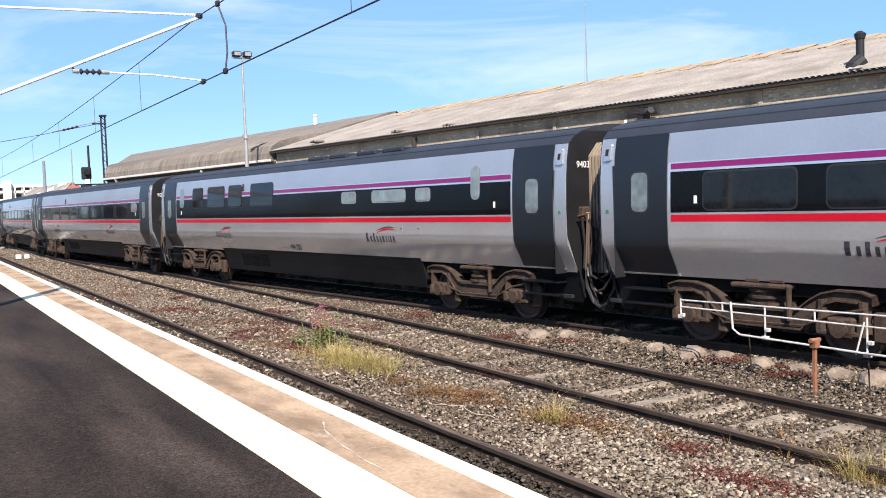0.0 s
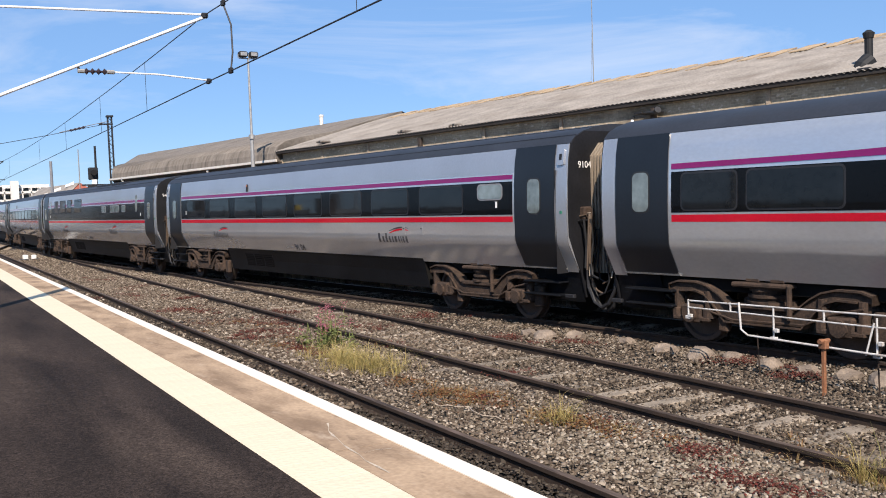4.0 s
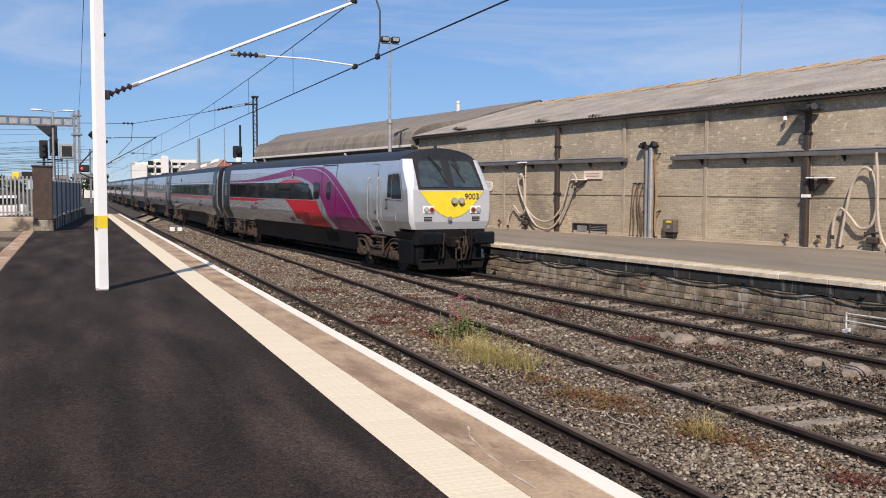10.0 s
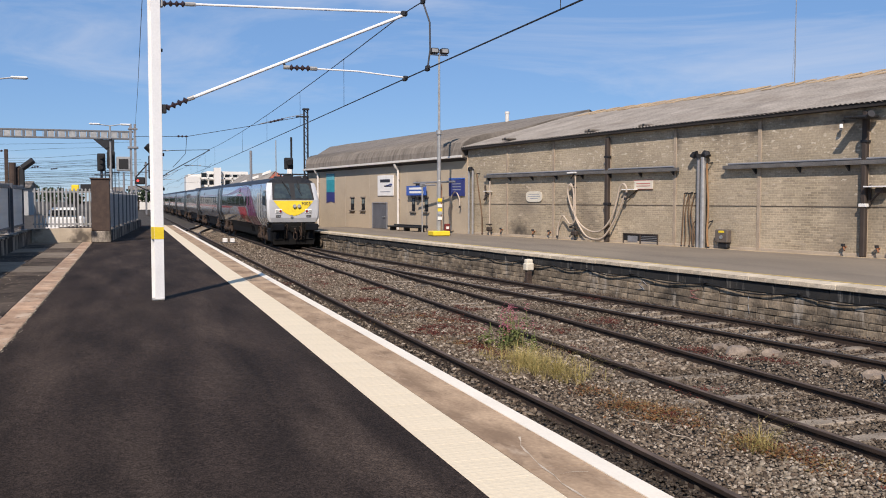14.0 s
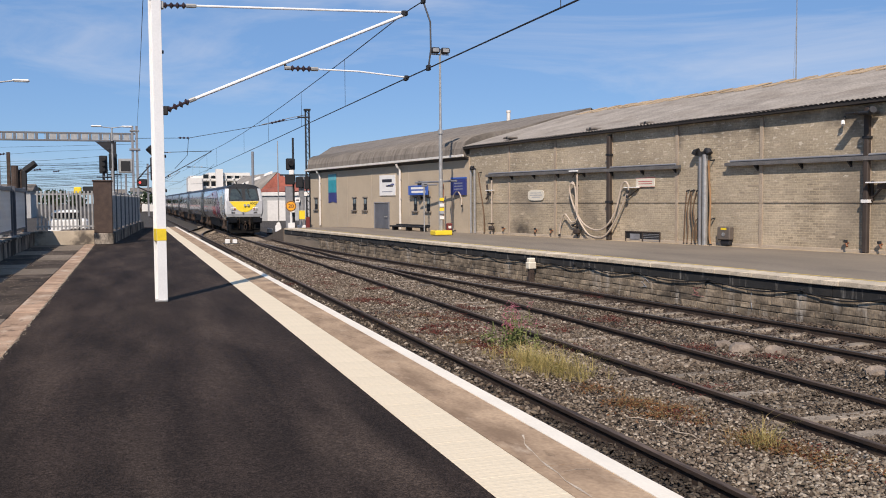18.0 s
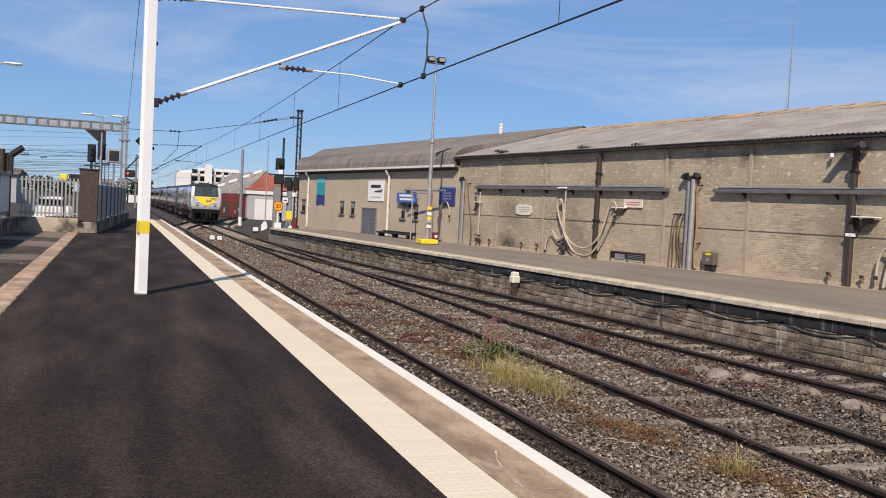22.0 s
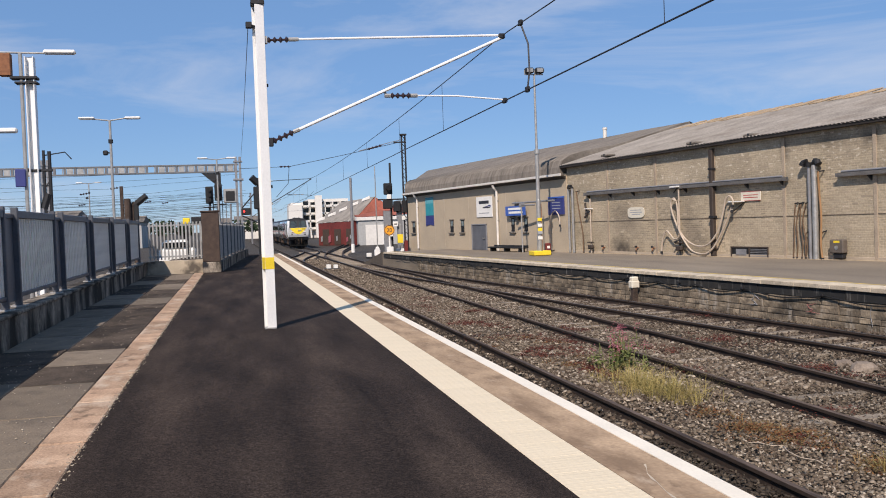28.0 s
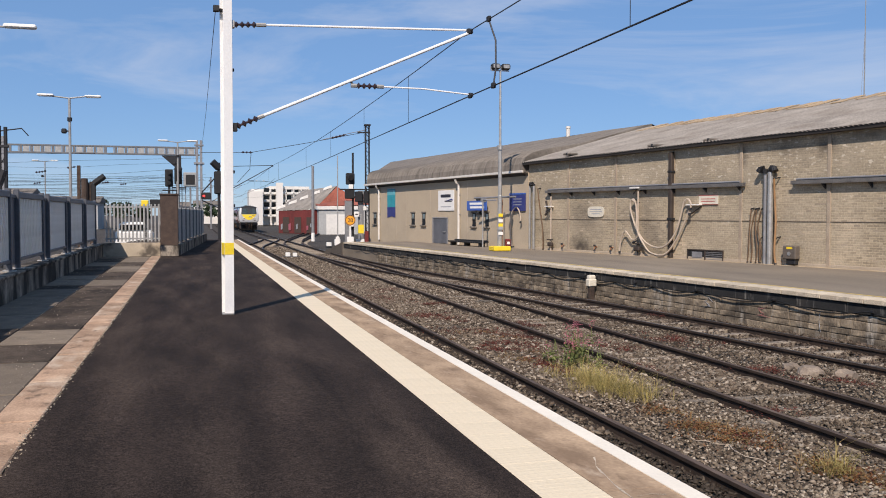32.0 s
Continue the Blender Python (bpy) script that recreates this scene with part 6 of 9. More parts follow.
    for s in (-1, 1):
        part("buffer_shank", M().tube([(s * 0.88, Y(0.06), 1.08), (s * 0.88, Y(-0.34), 1.08)], [0.17, 0.14], 14), UNDER, bb)
        part("buffer_head", M().box(s * 0.88 - 0.33, s * 0.88 + 0.33, Y(-0.46), Y(-0.34), 0.89, 1.26, 0.04), SKIRT, bb, "wide black rectangular buffer head")
        part("corner_step", M().box(s * 1.03 - .14, s * 1.03 + .14, Y(0.3), Y(1.35), 0.30, 1.0, 0.03), SKIRT, bb)
        part("nose_side", skin(Y(0.16), Y(1.5), 0.45, 1.24, 0.006, (s,)), SKIRT, car, "black lower cab side")
        part("step_board", M().box(s * 0.80 - .22, s * 0.80 + .22, Y(-0.05), Y(0.2), 0.42, 0.46, 0.008), UNDER, bb)
        part("lifting_bracket", M().prism([(s * 0.60, 0.42), (s * 0.60, 0.9), (s * 0.66, 0.9), (s * 0.80, 0.46)], 1, Y(-0.02), Y(0.04)), UNDER, bb)
    part("nose_front", M().box(-1.10, 1.10, Y(0.14), Y(1.1), 0.28, 0.9, 0.03), SKIRT, car)
    part("coupler", M().box(-0.16, 0.16, Y(-0.30), Y(0.08), 0.80, 1.10, 0.03), UNDER, bb)
    part("hook", M().tube([(0, Y(-0.28), 0.98), (0, Y(-0.42), 0.95), (0, Y(-0.44), 0.80), (0, Y(-0.34), 0.72)], [0.06, 0.06, 0.05, 0.03], 8), BOGIE, bb)
    part("coupling_link", M().tube([(-.08, Y(-0.4), 0.8), (-.09, Y(-0.42), 0.5), (0, Y(-0.43), 0.42), (.09, Y(-0.42), 0.5), (.08, Y(-0.4), 0.8)], 0.022, 6), BOGIE, bb)
    rv = random.Random(41)
    for k in range(16):
        x = rv.uniform(0.18, 0.62) if k < 11 else -rv.uniform(0.25, 0.75)
        zt = rv.uniform(1.0, 1.3)
        zb = rv.uniform(0.42, 0.7)
        d = rv.uniform(0.10, 0.30)
        part("brake_hose", M().tube([(x, Y(0.04), zt), (x + rv.uniform(-.05, .05), Y(-d * .8), zt + 0.03), (x + rv.uniform(-.06, .06), Y(-d), (zt + zb) / 2), (x + rv.uniform(-.1, .1), Y(-d * .6), zb), (x + rv.uniform(-.12, .12), Y(0.02), zb - 0.05)], rv.uniform(0.016, 0.03), 6), UNDER if k % 3 else BOGIE, bb)
    part("snow_plough", M().prism([(-1.06, 0.16), (1.06, 0.16), (1.12, 0.44), (-1.12, 0.44)], 1, Y(0.02), Y(0.12)), UNDER, bb)
    # livery
    a, b = Y(9.45), back - 0.06 - 1.46
    outer = [(Y(3.25), 1.10), (Y(3.97), 1.72), (Y(5.06), 2.40), (Y(6.26), 2.98), (Y(7.0), 3.19), (Y(7.8), 3.30), (Y(9.2), 3.33), (Y(10.75), 3.28), (Y(12.3), 3.18), (Y(14.6), 3.02), (Y(17.0), 2.90), (b, 2.875)]
    inner = [(Y(6.35), 1.10), (Y(6.72), 1.48), (Y(7.3), 2.05), (Y(7.9), 2.45), (Y(8.5), 2.70), (Y(9.3), 2.87), (Y(10.2), 2.97), (Y(11.7), 2.97), (Y(13.6), 2.88), (Y(15.5), 2.82), (b, 2.785)]
    ys = list(np.linspace(Y(3.25), Y(10.0), 240)) + list(np.linspace(Y(10.1), b, 60))
    part("purple_swoop", ribbon(ys, lambda y: arcs(y, 0, inner) if y > Y(6.35) else 1.06, lambda y: arcs(y, 0, outer), 0.009), PURPLE, car, "purple swoop")
    part("pale_swoop", ribbon(list(np.linspace(Y(6.4), Y(12.0), 190)), lambda y: max(1.08, arcs(y, 0, inner) - (0.12 + 0.34 * max(0, min(1, (Y(9.5) - y) / 2.5)))), lambda y: arcs(y, 0, inner), 0.012), LIGHTSILVER, car, "pale silver stripe under the purple")
    part("silver_swoop", ribbon(list(np.linspace(Y(3.95), Y(10.5), 220)), lambda y: arcs(y - .44, -0.085, outer), lambda y: arcs(y - .44, -0.045, outer), 0.014), LIGHTSILVER, car, "thin silver line in the purple")
    part("red_line", ribbon(list(np.linspace(Y(14.2), b, 40)), lambda y: 2.062 - 0.11 * min(1.0, max(0.0, (y - Y(14.2)) / 1.9)) ** 0.7, lambda y: 2.065, 0.004), RED, car)
    red_l = [(Y(7.2), 2.06), (Y(6.9), 1.8), (Y(6.2), 1.4), (Y(5.6), 1.1)]
    rd = M()
    for s in (-1, 1):
        k = len(rd.v)
        q = 20
        for i in range(q + 1):
            h = 1.12 + (2.07 - 1.12) * i / q
            t = (h - 1.12) / 0.95
            y0 = Y(6.85 + 1.1 * t ** 0.9)
            y1 = Y(9.75 + 1.75 * t ** 1.1 + 0.5 * max(0, t - .8))
            rd.v += [(s * (halfwidth(h) + 0.003), y0, h), (s * (halfwidth(h) + 0.003), y1, h)]
        rd.f += [(k + 2 * i, k + 2 * i + 1, k + 2 * i + 3, k + 2 * i + 2) for i in range(q)]
    part("red_swoop", rd, RED, car, "red lower swoop")
    for s in (-1, 1):
        part("red_upper", ribbon(list(np.linspace(Y(9.3), Y(12.6), 14)), lambda y: 2.745, lambda y: 2.745 + 0.13 * math.sin(math.pi * min(1, max(0, (y - Y(9.3)) / 3.3))), 0.006, (s,)), RED, car)
    part("window_band", ribbon(list(np.linspace(Y(8.28), b, 60)), lambda y: 2.10, lambda y: min(2.745, 2.14 + 0.61 * ((y - Y(8.28)) / 0.55)) if y < Y(8.83) else 2.745, 0.0055), BAND, car)
    for s in (-1, 1):
        for d, w in ((19.55, 1.0), (18.1, 1.5), (15.85, 1.56), (13.77, 1.56), (11.7, 1.56), (9.57, 1.56)):
            wn_ = part("window", plate(Y(d - w / 2), Y(d + w / 2), 2.15, 2.70, 0.010, s, 0.006, 0.07), GLASS, car)
            part("window_frame", plate(Y(d - w / 2 - .03), Y(d + w / 2 + .03), 2.12, 2.73, 0.0075, s, 0.002, 0.09), WINDOWRUBBER, wn_)
        part("window", plate(Y(7.60), Y(8.22), 2.13, 2.74, 0.011, s, 0.008, 0.10), GLASS, car)
        part("window", plate(Y(6.45), Y(6.88), 2.13, 2.74, 0.008, s, 0.008, 0.12), GLASS, car)
        part("door_top_seam", plate(Y(5.95), Y(7.40), 3.325, 3.345, 0.012, s, 0.004), BLACK, car)
        for d in (5.95, 7.38):
            part("door_seam", plate(Y(d), Y(d + 0.025), 1.1, 3.34, 0.012, s, 0.004), BLACK, car)
        side_door(car, back - 1.45, back - 0.33, s, PALEGLASS)
        part("corner_post", skin(back - .30, back - .02, 1.02, 3.36, 0.0025, (s,)), LIGHTSILVER, car, "", True)
        # cab side window in two panes
        cw = part("cab_window_frame", plate(Y(0.98), Y(1.62), 2.20, 2.98, 0.004, s, 0.012, 0.06), GALV, car)
        part("cab_window", plate(Y(1.30), Y(1.58), 2.25, 2.94, 0.012, s, 0.008, 0.04), GLASS, cw)
        part("cab_window_front", ribbon(list(np.linspace(Y(0.56), Y(1.27), 12)), lambda y: 2.22, lambda y: min(2.96, 2.28 + (y - Y(0.56)) * 3.1), 0.019, (s,)), GLASS, cw)
        part("front_frame", ribbon(list(np.linspace(Y(0.50), Y(1.30), 12)), lambda y: 2.18, lambda y: min(3.0, 2.26 + (y - Y(0.50)) * 3.1), 0.0165, (s,)), GALV, cw)
        dr = part("cab_door", plate(Y(2.36), Y(2.90), 1.50, 3.27, 0.004, s, 0.010, 0.10), SILVER, car)
        part("door_gap", plate(Y(2.34), Y(2.92), 1.48, 3.29, 0.0025, s, 0.003, 0.11), DARKSTEEL, dr)
        part("door_step", plate(Y(2.40), Y(2.86), 1.16, 1.20, 0.0, s, 0.06), GALV, dr)
        part("step_recess", plate(Y(2.38), Y(2.88), 1.20, 1.32, 0.003, s, 0.003, 0.03), DARKSTEEL, dr)
        for d in (2.25, 3.01):
            part("handrail", M().tube([(s * (halfwidth(1.2) + .02), Y(d), 1.17), (s * (halfwidth(1.6) + .06), Y(d), 1.58), (s * (halfwidth(2.2) + .06), Y(d), 2.2), (s * (halfwidth(2.8) + .06), Y(d), 2.82), (s * (halfwidth(2.8)), Y(d), 2.88)], 0.022, 8), GALV, dr, "steel grab rail")
        part("door_lock", M().box(s * halfwidth(1.8) - .02, s * halfwidth(1.8) + .02, Y(2.46), Y(2.56), 1.72, 1.84, 0.005), DARKSTEEL, dr)
        part("control_panel", plate(Y(1.60), Y(1.76), 1.90, 2.20, 0.003, s, 0.006, .02), DARKSTEEL, car)
        part("control_panel_face", plate(Y(1.63), Y(1.73), 1.94, 2.16, 0.006, s, 0.006, .02), LIGHTSILVER, car)
        lt = part("marker_light", plate(Y(10.66), Y(10.74), 2.92, 3.16, 0.012, s, 0.03, .03), DARKSTEEL, car)
        for hh in (3.08, 2.97):
            part("marker_lens", plate(Y(10.67), Y(10.73), hh, hh + .06, 0.043, s, 0.006, .02), WHITEPAINT, lt)
        for g0, g1 in ((8.85, 9.65), (9.8, 10.5)):
            lg = part("lower_grille", plate(Y(g0), Y(g1), 1.33, 1.62, 0.004, s, 0.003), DARKRED, car)
            for k in range(6):
                part("grille_slat", plate(Y(g0), Y(g1), 1.345 + k * 0.047, 1.368 + k * 0.047, 0.007, s, 0.006), RED, lg)
        logo(car, Y(16.0), 1.58, s, 0.95)
        side_text(car, number[:2] + " " + number[2:], 0.27, Y(11.05), 1.30, s, GREYDK)
    underframe(car, Y(0.6), back, Y(4.85), Y(16.82), [(Y(6.5), Y(7.3)), (Y(7.36), Y(7.7))])
    bogie(car, Y(2.85), True)
    bogie(car, Y(18.82), True)
    end_wall(car, back, 1, "")
    return car


VAN = driving_van("9003")
COACHES = [coach("saloon", "9104", True, "silver passenger coach with a black window band and red line"),
           coach("diner", "9403", True, "silver dining coach with small square windows and roof vents")]
for i in range(5):
    if i == 0:
        c = coach("end", "9213", False, "silver passenger coach with dark doors at both ends")
        COACHES.append(c)
    else:
        COACHES.append(copy_thing(COACHES[2], Matrix()))

# arc length along the used track, and where the nose stands at each time
GY = np.arange(-260, 420, 0.25)
GX = np.array([centre(float(v)) for v in GY])
GS = np.concatenate([[0], np.cumsum(np.hypot(np.diff(GX), np.diff(GY)))])
NOSE_T = [0, 3.5, 5.5, 7.5, 8.5, 9.5, 10.5, 11.5, 12.5, 13.5, 14.5, 16.5, 17.5, 18.5, 19.5, 20.5, 22.5, 24.5, 25.5, 28, 30, 32]
NOSE_Y = [-31.6, -12.4, -1.1, 10.3, 16.0, 22.0, 27.9, 33.8, 39.5, 45.1, 50.8, 60.9, 65.4, 70.3, 75.2, 80.2, 90.0, 100.0, 105.0, 117.0, 126.5, 136.0]
VAN_HALF, FIRST, PITCH, PIVOT = 10.7, 33.22, 22.0, 7.5


def nose_s(t):
    return float(np.interp(np.interp(t, NOSE_T, NOSE_Y), GY, GS))


def on_track(s):
    y = float(np.interp(s, GS, GY))
    return Vector((float(np.interp(y, GY, GX)), y, RAIL))


def car_pose(s):
    a, b = on_track(s - PIVOT), on_track(s + PIVOT)
    d = b - a
    p = (a + b) / 2
    return Matrix.Translation((p.x, p.y, RAIL)) @ Matrix.Rotation(math.atan2(-d.x, d.y), 4, "Z")


# ---------------------------------------------------------------- overhead line
def insulator(m, a, b, r=0.055, n=4):
    a, b = Vector(a), Vector(b)
    for k in range(n):
        p, q = a.lerp(b, (k + 0.15) / n), a.lerp(b, (k + 0.75) / n)
        m.tube([p, p.lerp(q, 0.5), q], [r * 0.45, r, r * 0.45], 10)
    m.tube([a, b], r * 0.35, 8)
    return m


MASTTURN = Matrix.Rotation(math.radians(14), 4, "Z")


def catenary_mast(x, y, top, label, reach=1.0, stripe=True, paint=WHITESTEEL):
    """A white H-section mast with a cantilever that holds the wires over the near track."""
    ma = thing("catenary_mast", label, "overhead line mast", "catenary masts", at=Matrix.Translation((x, y, 0)))
    h = M().box(-0.075, 0.075, -0.10, -0.085, 0, top, 0.004).box(-0.075, 0.075, 0.085, 0.10, 0, top, 0.004).box(-0.012, 0.012, -0.085, 0.085, 0, top)
    part("column", h, paint, ma, "white H-section column").matrix_basis = MASTTURN
    part("foot", M().box(-0.095, 0.095, -0.13, 0.13, 0.0, 0.03, 0.008), GALV, ma)
    part("cap", M().box(-0.11, 0.11, -0.11, 0.11, top, top + 0.07, 0.01), DARKSTEEL, ma)
    if stripe:
        part("yellow_band", M().box(-0.074, 0.074, -0.104, 0.104, 0.98, 1.17), YELLOW, ma).matrix_basis = MASTTURN
    tip, root = (4.15, 0, 4.80), (0.15, 0, 3.06)
    part("top_tube", M().tube([(0.62, 0, 4.73), (4.06, 0, 4.83)], 0.02, 8), paint, ma)
    part("top_insulator", insulator(M(), (0.12, 0, 4.71), (0.5, 0, 4.725)), PORCELAIN, ma)
    part("top_clevis", M().tube([(0.48, 0, 4.725), (0.64, 0, 4.73)], 0.035, 8).box(-0.05, 0.14, -0.05, 0.05, 4.65, 4.77, 0.01), GALV, ma)
    part("diagonal_tube", M().tube([(0.53, 0, 3.225), tip], 0.027, 10), paint, ma)
    part("diagonal_insulator", insulator(M(), root, (0.51, 0, 3.215), 0.06), PORCELAIN, ma)
    part("diagonal_bracket", M().box(0.08, 0.17, -0.05, 0.05, 2.98, 3.12, 0.01), DARKSTEEL, ma)
    part("tip_clamp", M().box(4.07, 4.18, -0.04, 0.04, 4.77, 4.86, 0.015), DARKSTEEL, ma)
    for a_, b_ in (((0.50, 0, 3.212), (0.60, 0, 3.255)), ((0.50, 0, 4.725), (0.60, 0, 4.728)), ((2.48, 0, 3.80), (2.60, 0, 3.80)), ((2.04, 0, 3.80), (2.14, 0, 3.80))):
        part("ferrule", M().tube([a_, b_], 0.036, 8), GALV, ma)
    part("steady_arm", M().tube([(2.55, 0, 3.80), (3.3, 0, 3.79), (4.15, 0, 3.72)], 0.014, 8), paint, ma)
    part("steady_insulator", insulator(M(), (2.13, 0, 3.80), (2.5, 0, 3.80), 0.055), PORCELAIN, ma)
    part("steady_clip", M().tube([(2.03, 0, 3.88), (2.08, 0, 3.80), (2.16, 0, 3.80)], 0.02, 6).box(4.13, 4.19, -0.02, 0.02, 3.68, 3.75, 0.008), DARKSTEEL, ma)
    for z in (1.75, 2.3, 3.95):
        part("cable_clip", M().box(0.09, 0.125, -0.02, 0.02, z, z + 0.05, 0.005), DARKSTEEL, ma)
    part("earth_bracket", M().tube([(-0.16, 0, top - 0.33), (0.02, 0, top - 0.36)], 0.03, 6).box(-0.2, -0.1, -0.05, 0.05, top - 0.37, top - 0.27, 0.01), DARKSTEEL, ma)
    if reach != 1.0:
        for ob in ma.children:
            if ob.name.split(".")[0] in ("top_tube", "diagonal_tube", "tip_clamp", "steady_arm", "steady_insulator", "steady_clip"):
                ob.matrix_basis = Matrix.Diagonal((reach, 1, 1, 1))
    return ma


catenary_mast(0.445, 15.3, 5.27, "white steel overhead line mast with a cantilever on the platform")
catenary_mast(1.9, 61, 5.3, "farther grey overhead line mast with a cantilever", 0.76, False, DARKSTEEL)
catenary_mast(1.9, 104, 5.6, "distant grey overhead line mast", 0.8, False, GREYSTEEL)


def catenary_wire(name, pts, r, label):
    w = solid(name, M().tube(pts, r, 6, False), WIRE, label, "wire")
    return w


SUP = [-32.0, 15.3, 61.0, 104.0, 150.0]
XW = {-32.0: 4.3, 15.3: 4.58, 61.0: 5.0, 104.0: 5.2, 150.0: 5.3}


def xw(y):
    return float(np.interp(y, SUP, [XW[s] for s in SUP]))


def messenger_z(y):
    for a, b in zip(SUP, SUP[1:]):
        if a <= y <= b:
            t = (y - a) / (b - a)
            return 4.83 - 2.9 * (0.20 if b - a < 40 else 0.24) * 4 * t * (1 - t) * 0.33
    return 4.83


CONT = 3.70
ys = [float(v) for v in np.arange(-32, 150.1, 1.0)]
line = thing("overhead_wires", "dark contact and messenger wires over the near track", "overhead line")
part("contact_wire", M().tube([(xw(y), y, CONT) for y in ys], 0.011, 6, False), WIRE, line)
part("messenger_wire", M().tube([(xw(y), y, messenger_z(y)) for y in ys], 0.010, 6, False), WIRE, line)
for y in (-6, 1.5, 9.2, 20.2, 26.0, 33, 41, 56, 64, 72, 80):
    part("dropper", M().tube([(xw(y), y, CONT), (xw(y), y, messenger_z(y))], 0.005, 5), WIRE, line)
part("jumper", M().tube([(xw(14.0), 14.0, CONT), (xw(14.0) + .05, 14.02, CONT + .3), (xw(14.0) + .07, 14.1, CONT + .75), (xw(14.0), 14.25, messenger_z(14.25))], 0.014, 6), WIRE, line)
for y in (14.0, 14.25, 15.3):
    z = CONT if y != 14.25 else messenger_z(y)
    part("clamp", M().box(xw(y) - .03, xw(y) + .03, y - .05, y + .05, z - .04, z + .05, 0.01), DARKSTEEL, line)
catenary_wire("earth_wire", [(0.29, 15.3, 5.0), (0.35, 30, 4.93), (0.39, 45, 5.0), (0.45, 60, 5.5), (0.48, 74.8, 6.3)], 0.006, "dark earth wire strung along the masts")

# gantry across the tracks behind the fence
GANTRY = mat("dull_gantry_steel", (0.17, 0.17, 0.175), 0.6, 0.3, scale=3, fine=30)
gan = thing("signal_gantry", "grey steel lattice gantry over the neighbouring tracks", "gantry")
part("top_chord", M().box(-40, 0.5, 74.85, 75.15, 6.78, 6.90, 0.01), GANTRY, gan)
part("bottom_chord", M().box(-40, 0.5, 74.85, 75.15, 6.22, 6.34, 0.01), GANTRY, gan)
for i in range(54):
    x = 0.1 - i * 0.75
    part("batten_plate", M().box(x - 0.46, x, 74.88, 74.93, 6.33, 6.79, 0.01) if i % 9 != 8 else M().box(x - 0.05, x, 74.88, 74.93, 6.33, 6.79, 0.01), GALV, gan)
    part("upright", M().box(x + 0.05, x + 0.24, 74.86, 75.0, 6.33, 6.79, 0.01), GANTRY, gan)
for x in (0.30, 0.62, -13.75, -14.2, -28.0, -28.4):
    part("column", M().box(x - 0.09, x + 0.09, 74.8, 75.2, -1.1, 7.45, 0.01), GREYSTEEL, gan)
for x in (0.46, -13.97):
    part("column_top", M().box(x - 0.35, x + 0.35, 74.75, 75.25, 7.0, 7.12, 0.01).box(x - 0.4, x + 0.4, 74.7, 75.3, 5.55, 5.7, 0.01), GREYSTEEL, gan)
part("gusset", M().prism([(-2.4, 6.2), (-0.9, 6.2), (-0.9, 4.9)], 1, 74.9, 75.0), DARKSTEEL, gan)

rnd = random.Random(21)
wires = thing("far_wires", "many thin dark overhead wires above the far tracks", "overhead line")
for i in range(34):
    z = rnd.uniform(2.6, 6.9)
    y = rnd.uniform(62, 130)
    x0, x1 = -45, rnd.uniform(-2, 2)
    pts = [(x0 + (x1 - x0) * k / 8, y + 14 * k / 8 * rnd.choice((0.6, 1.0)), z + 0.5 * (k / 8 - .5) - 0.6 * math.sin(math.pi * k / 8)) for k in range(9)]
    part("wire", M().tube(pts, 0.012, 5, False), WIRE, wires)
for i in range(14):
    y = rnd.uniform(70, 120)
    x = rnd.uniform(-26, -4)
    z = rnd.uniform(3.6, 5.2)
    part("wire_insulator", insulator(M(), (x, y, z), (x + 0.6, y, z + 0.08), 0.09, 3), PORCELAIN, wires)
span = thing("head_span", "steel cross-wires from the tall pole over the tracks", "overhead line")
part("span_wire", M().tube([(12.05, 65, 7.55), (8.2, 67, 6.85), (4.2, 70, 6.25), (0.5, 75, 6.5)], 0.02, 5, False), WIRE, span)
part("span_wire", M().tube([(12.05, 65, 7.7), (10.9, 65.3, 7.45), (9.0, 66, 7.0)], 0.025, 6), GREYSTEEL, span)
part("span_drop", M().tube([(4.2, 70, 6.25), (4.1, 70.2, 5.0), (3.2, 70.5, 4.0)], 0.02, 5), WIRE, span)
part("span_insulator", insulator(M(), (9.6, 65.8, 7.1), (10.6, 65.4, 7.35), 0.1, 4), PORCELAIN, span)
part("span_insulator", insulator(M(), (3.5, 70.4, 6.28), (4.3, 70, 6.25), 0.09, 3), PORCELAIN, span)
for dx, dz in ((3.3, 4.1), (3.3, 5.1)):
    part("used_track_wire", M().tube([(7.9 + (0.5 if k % 2 else -0.2), 40 + 25 * k, dz - (0.35 if k % 2 else 0)) for k in range(2, 8)], 0.012, 5, False), WIRE, span)


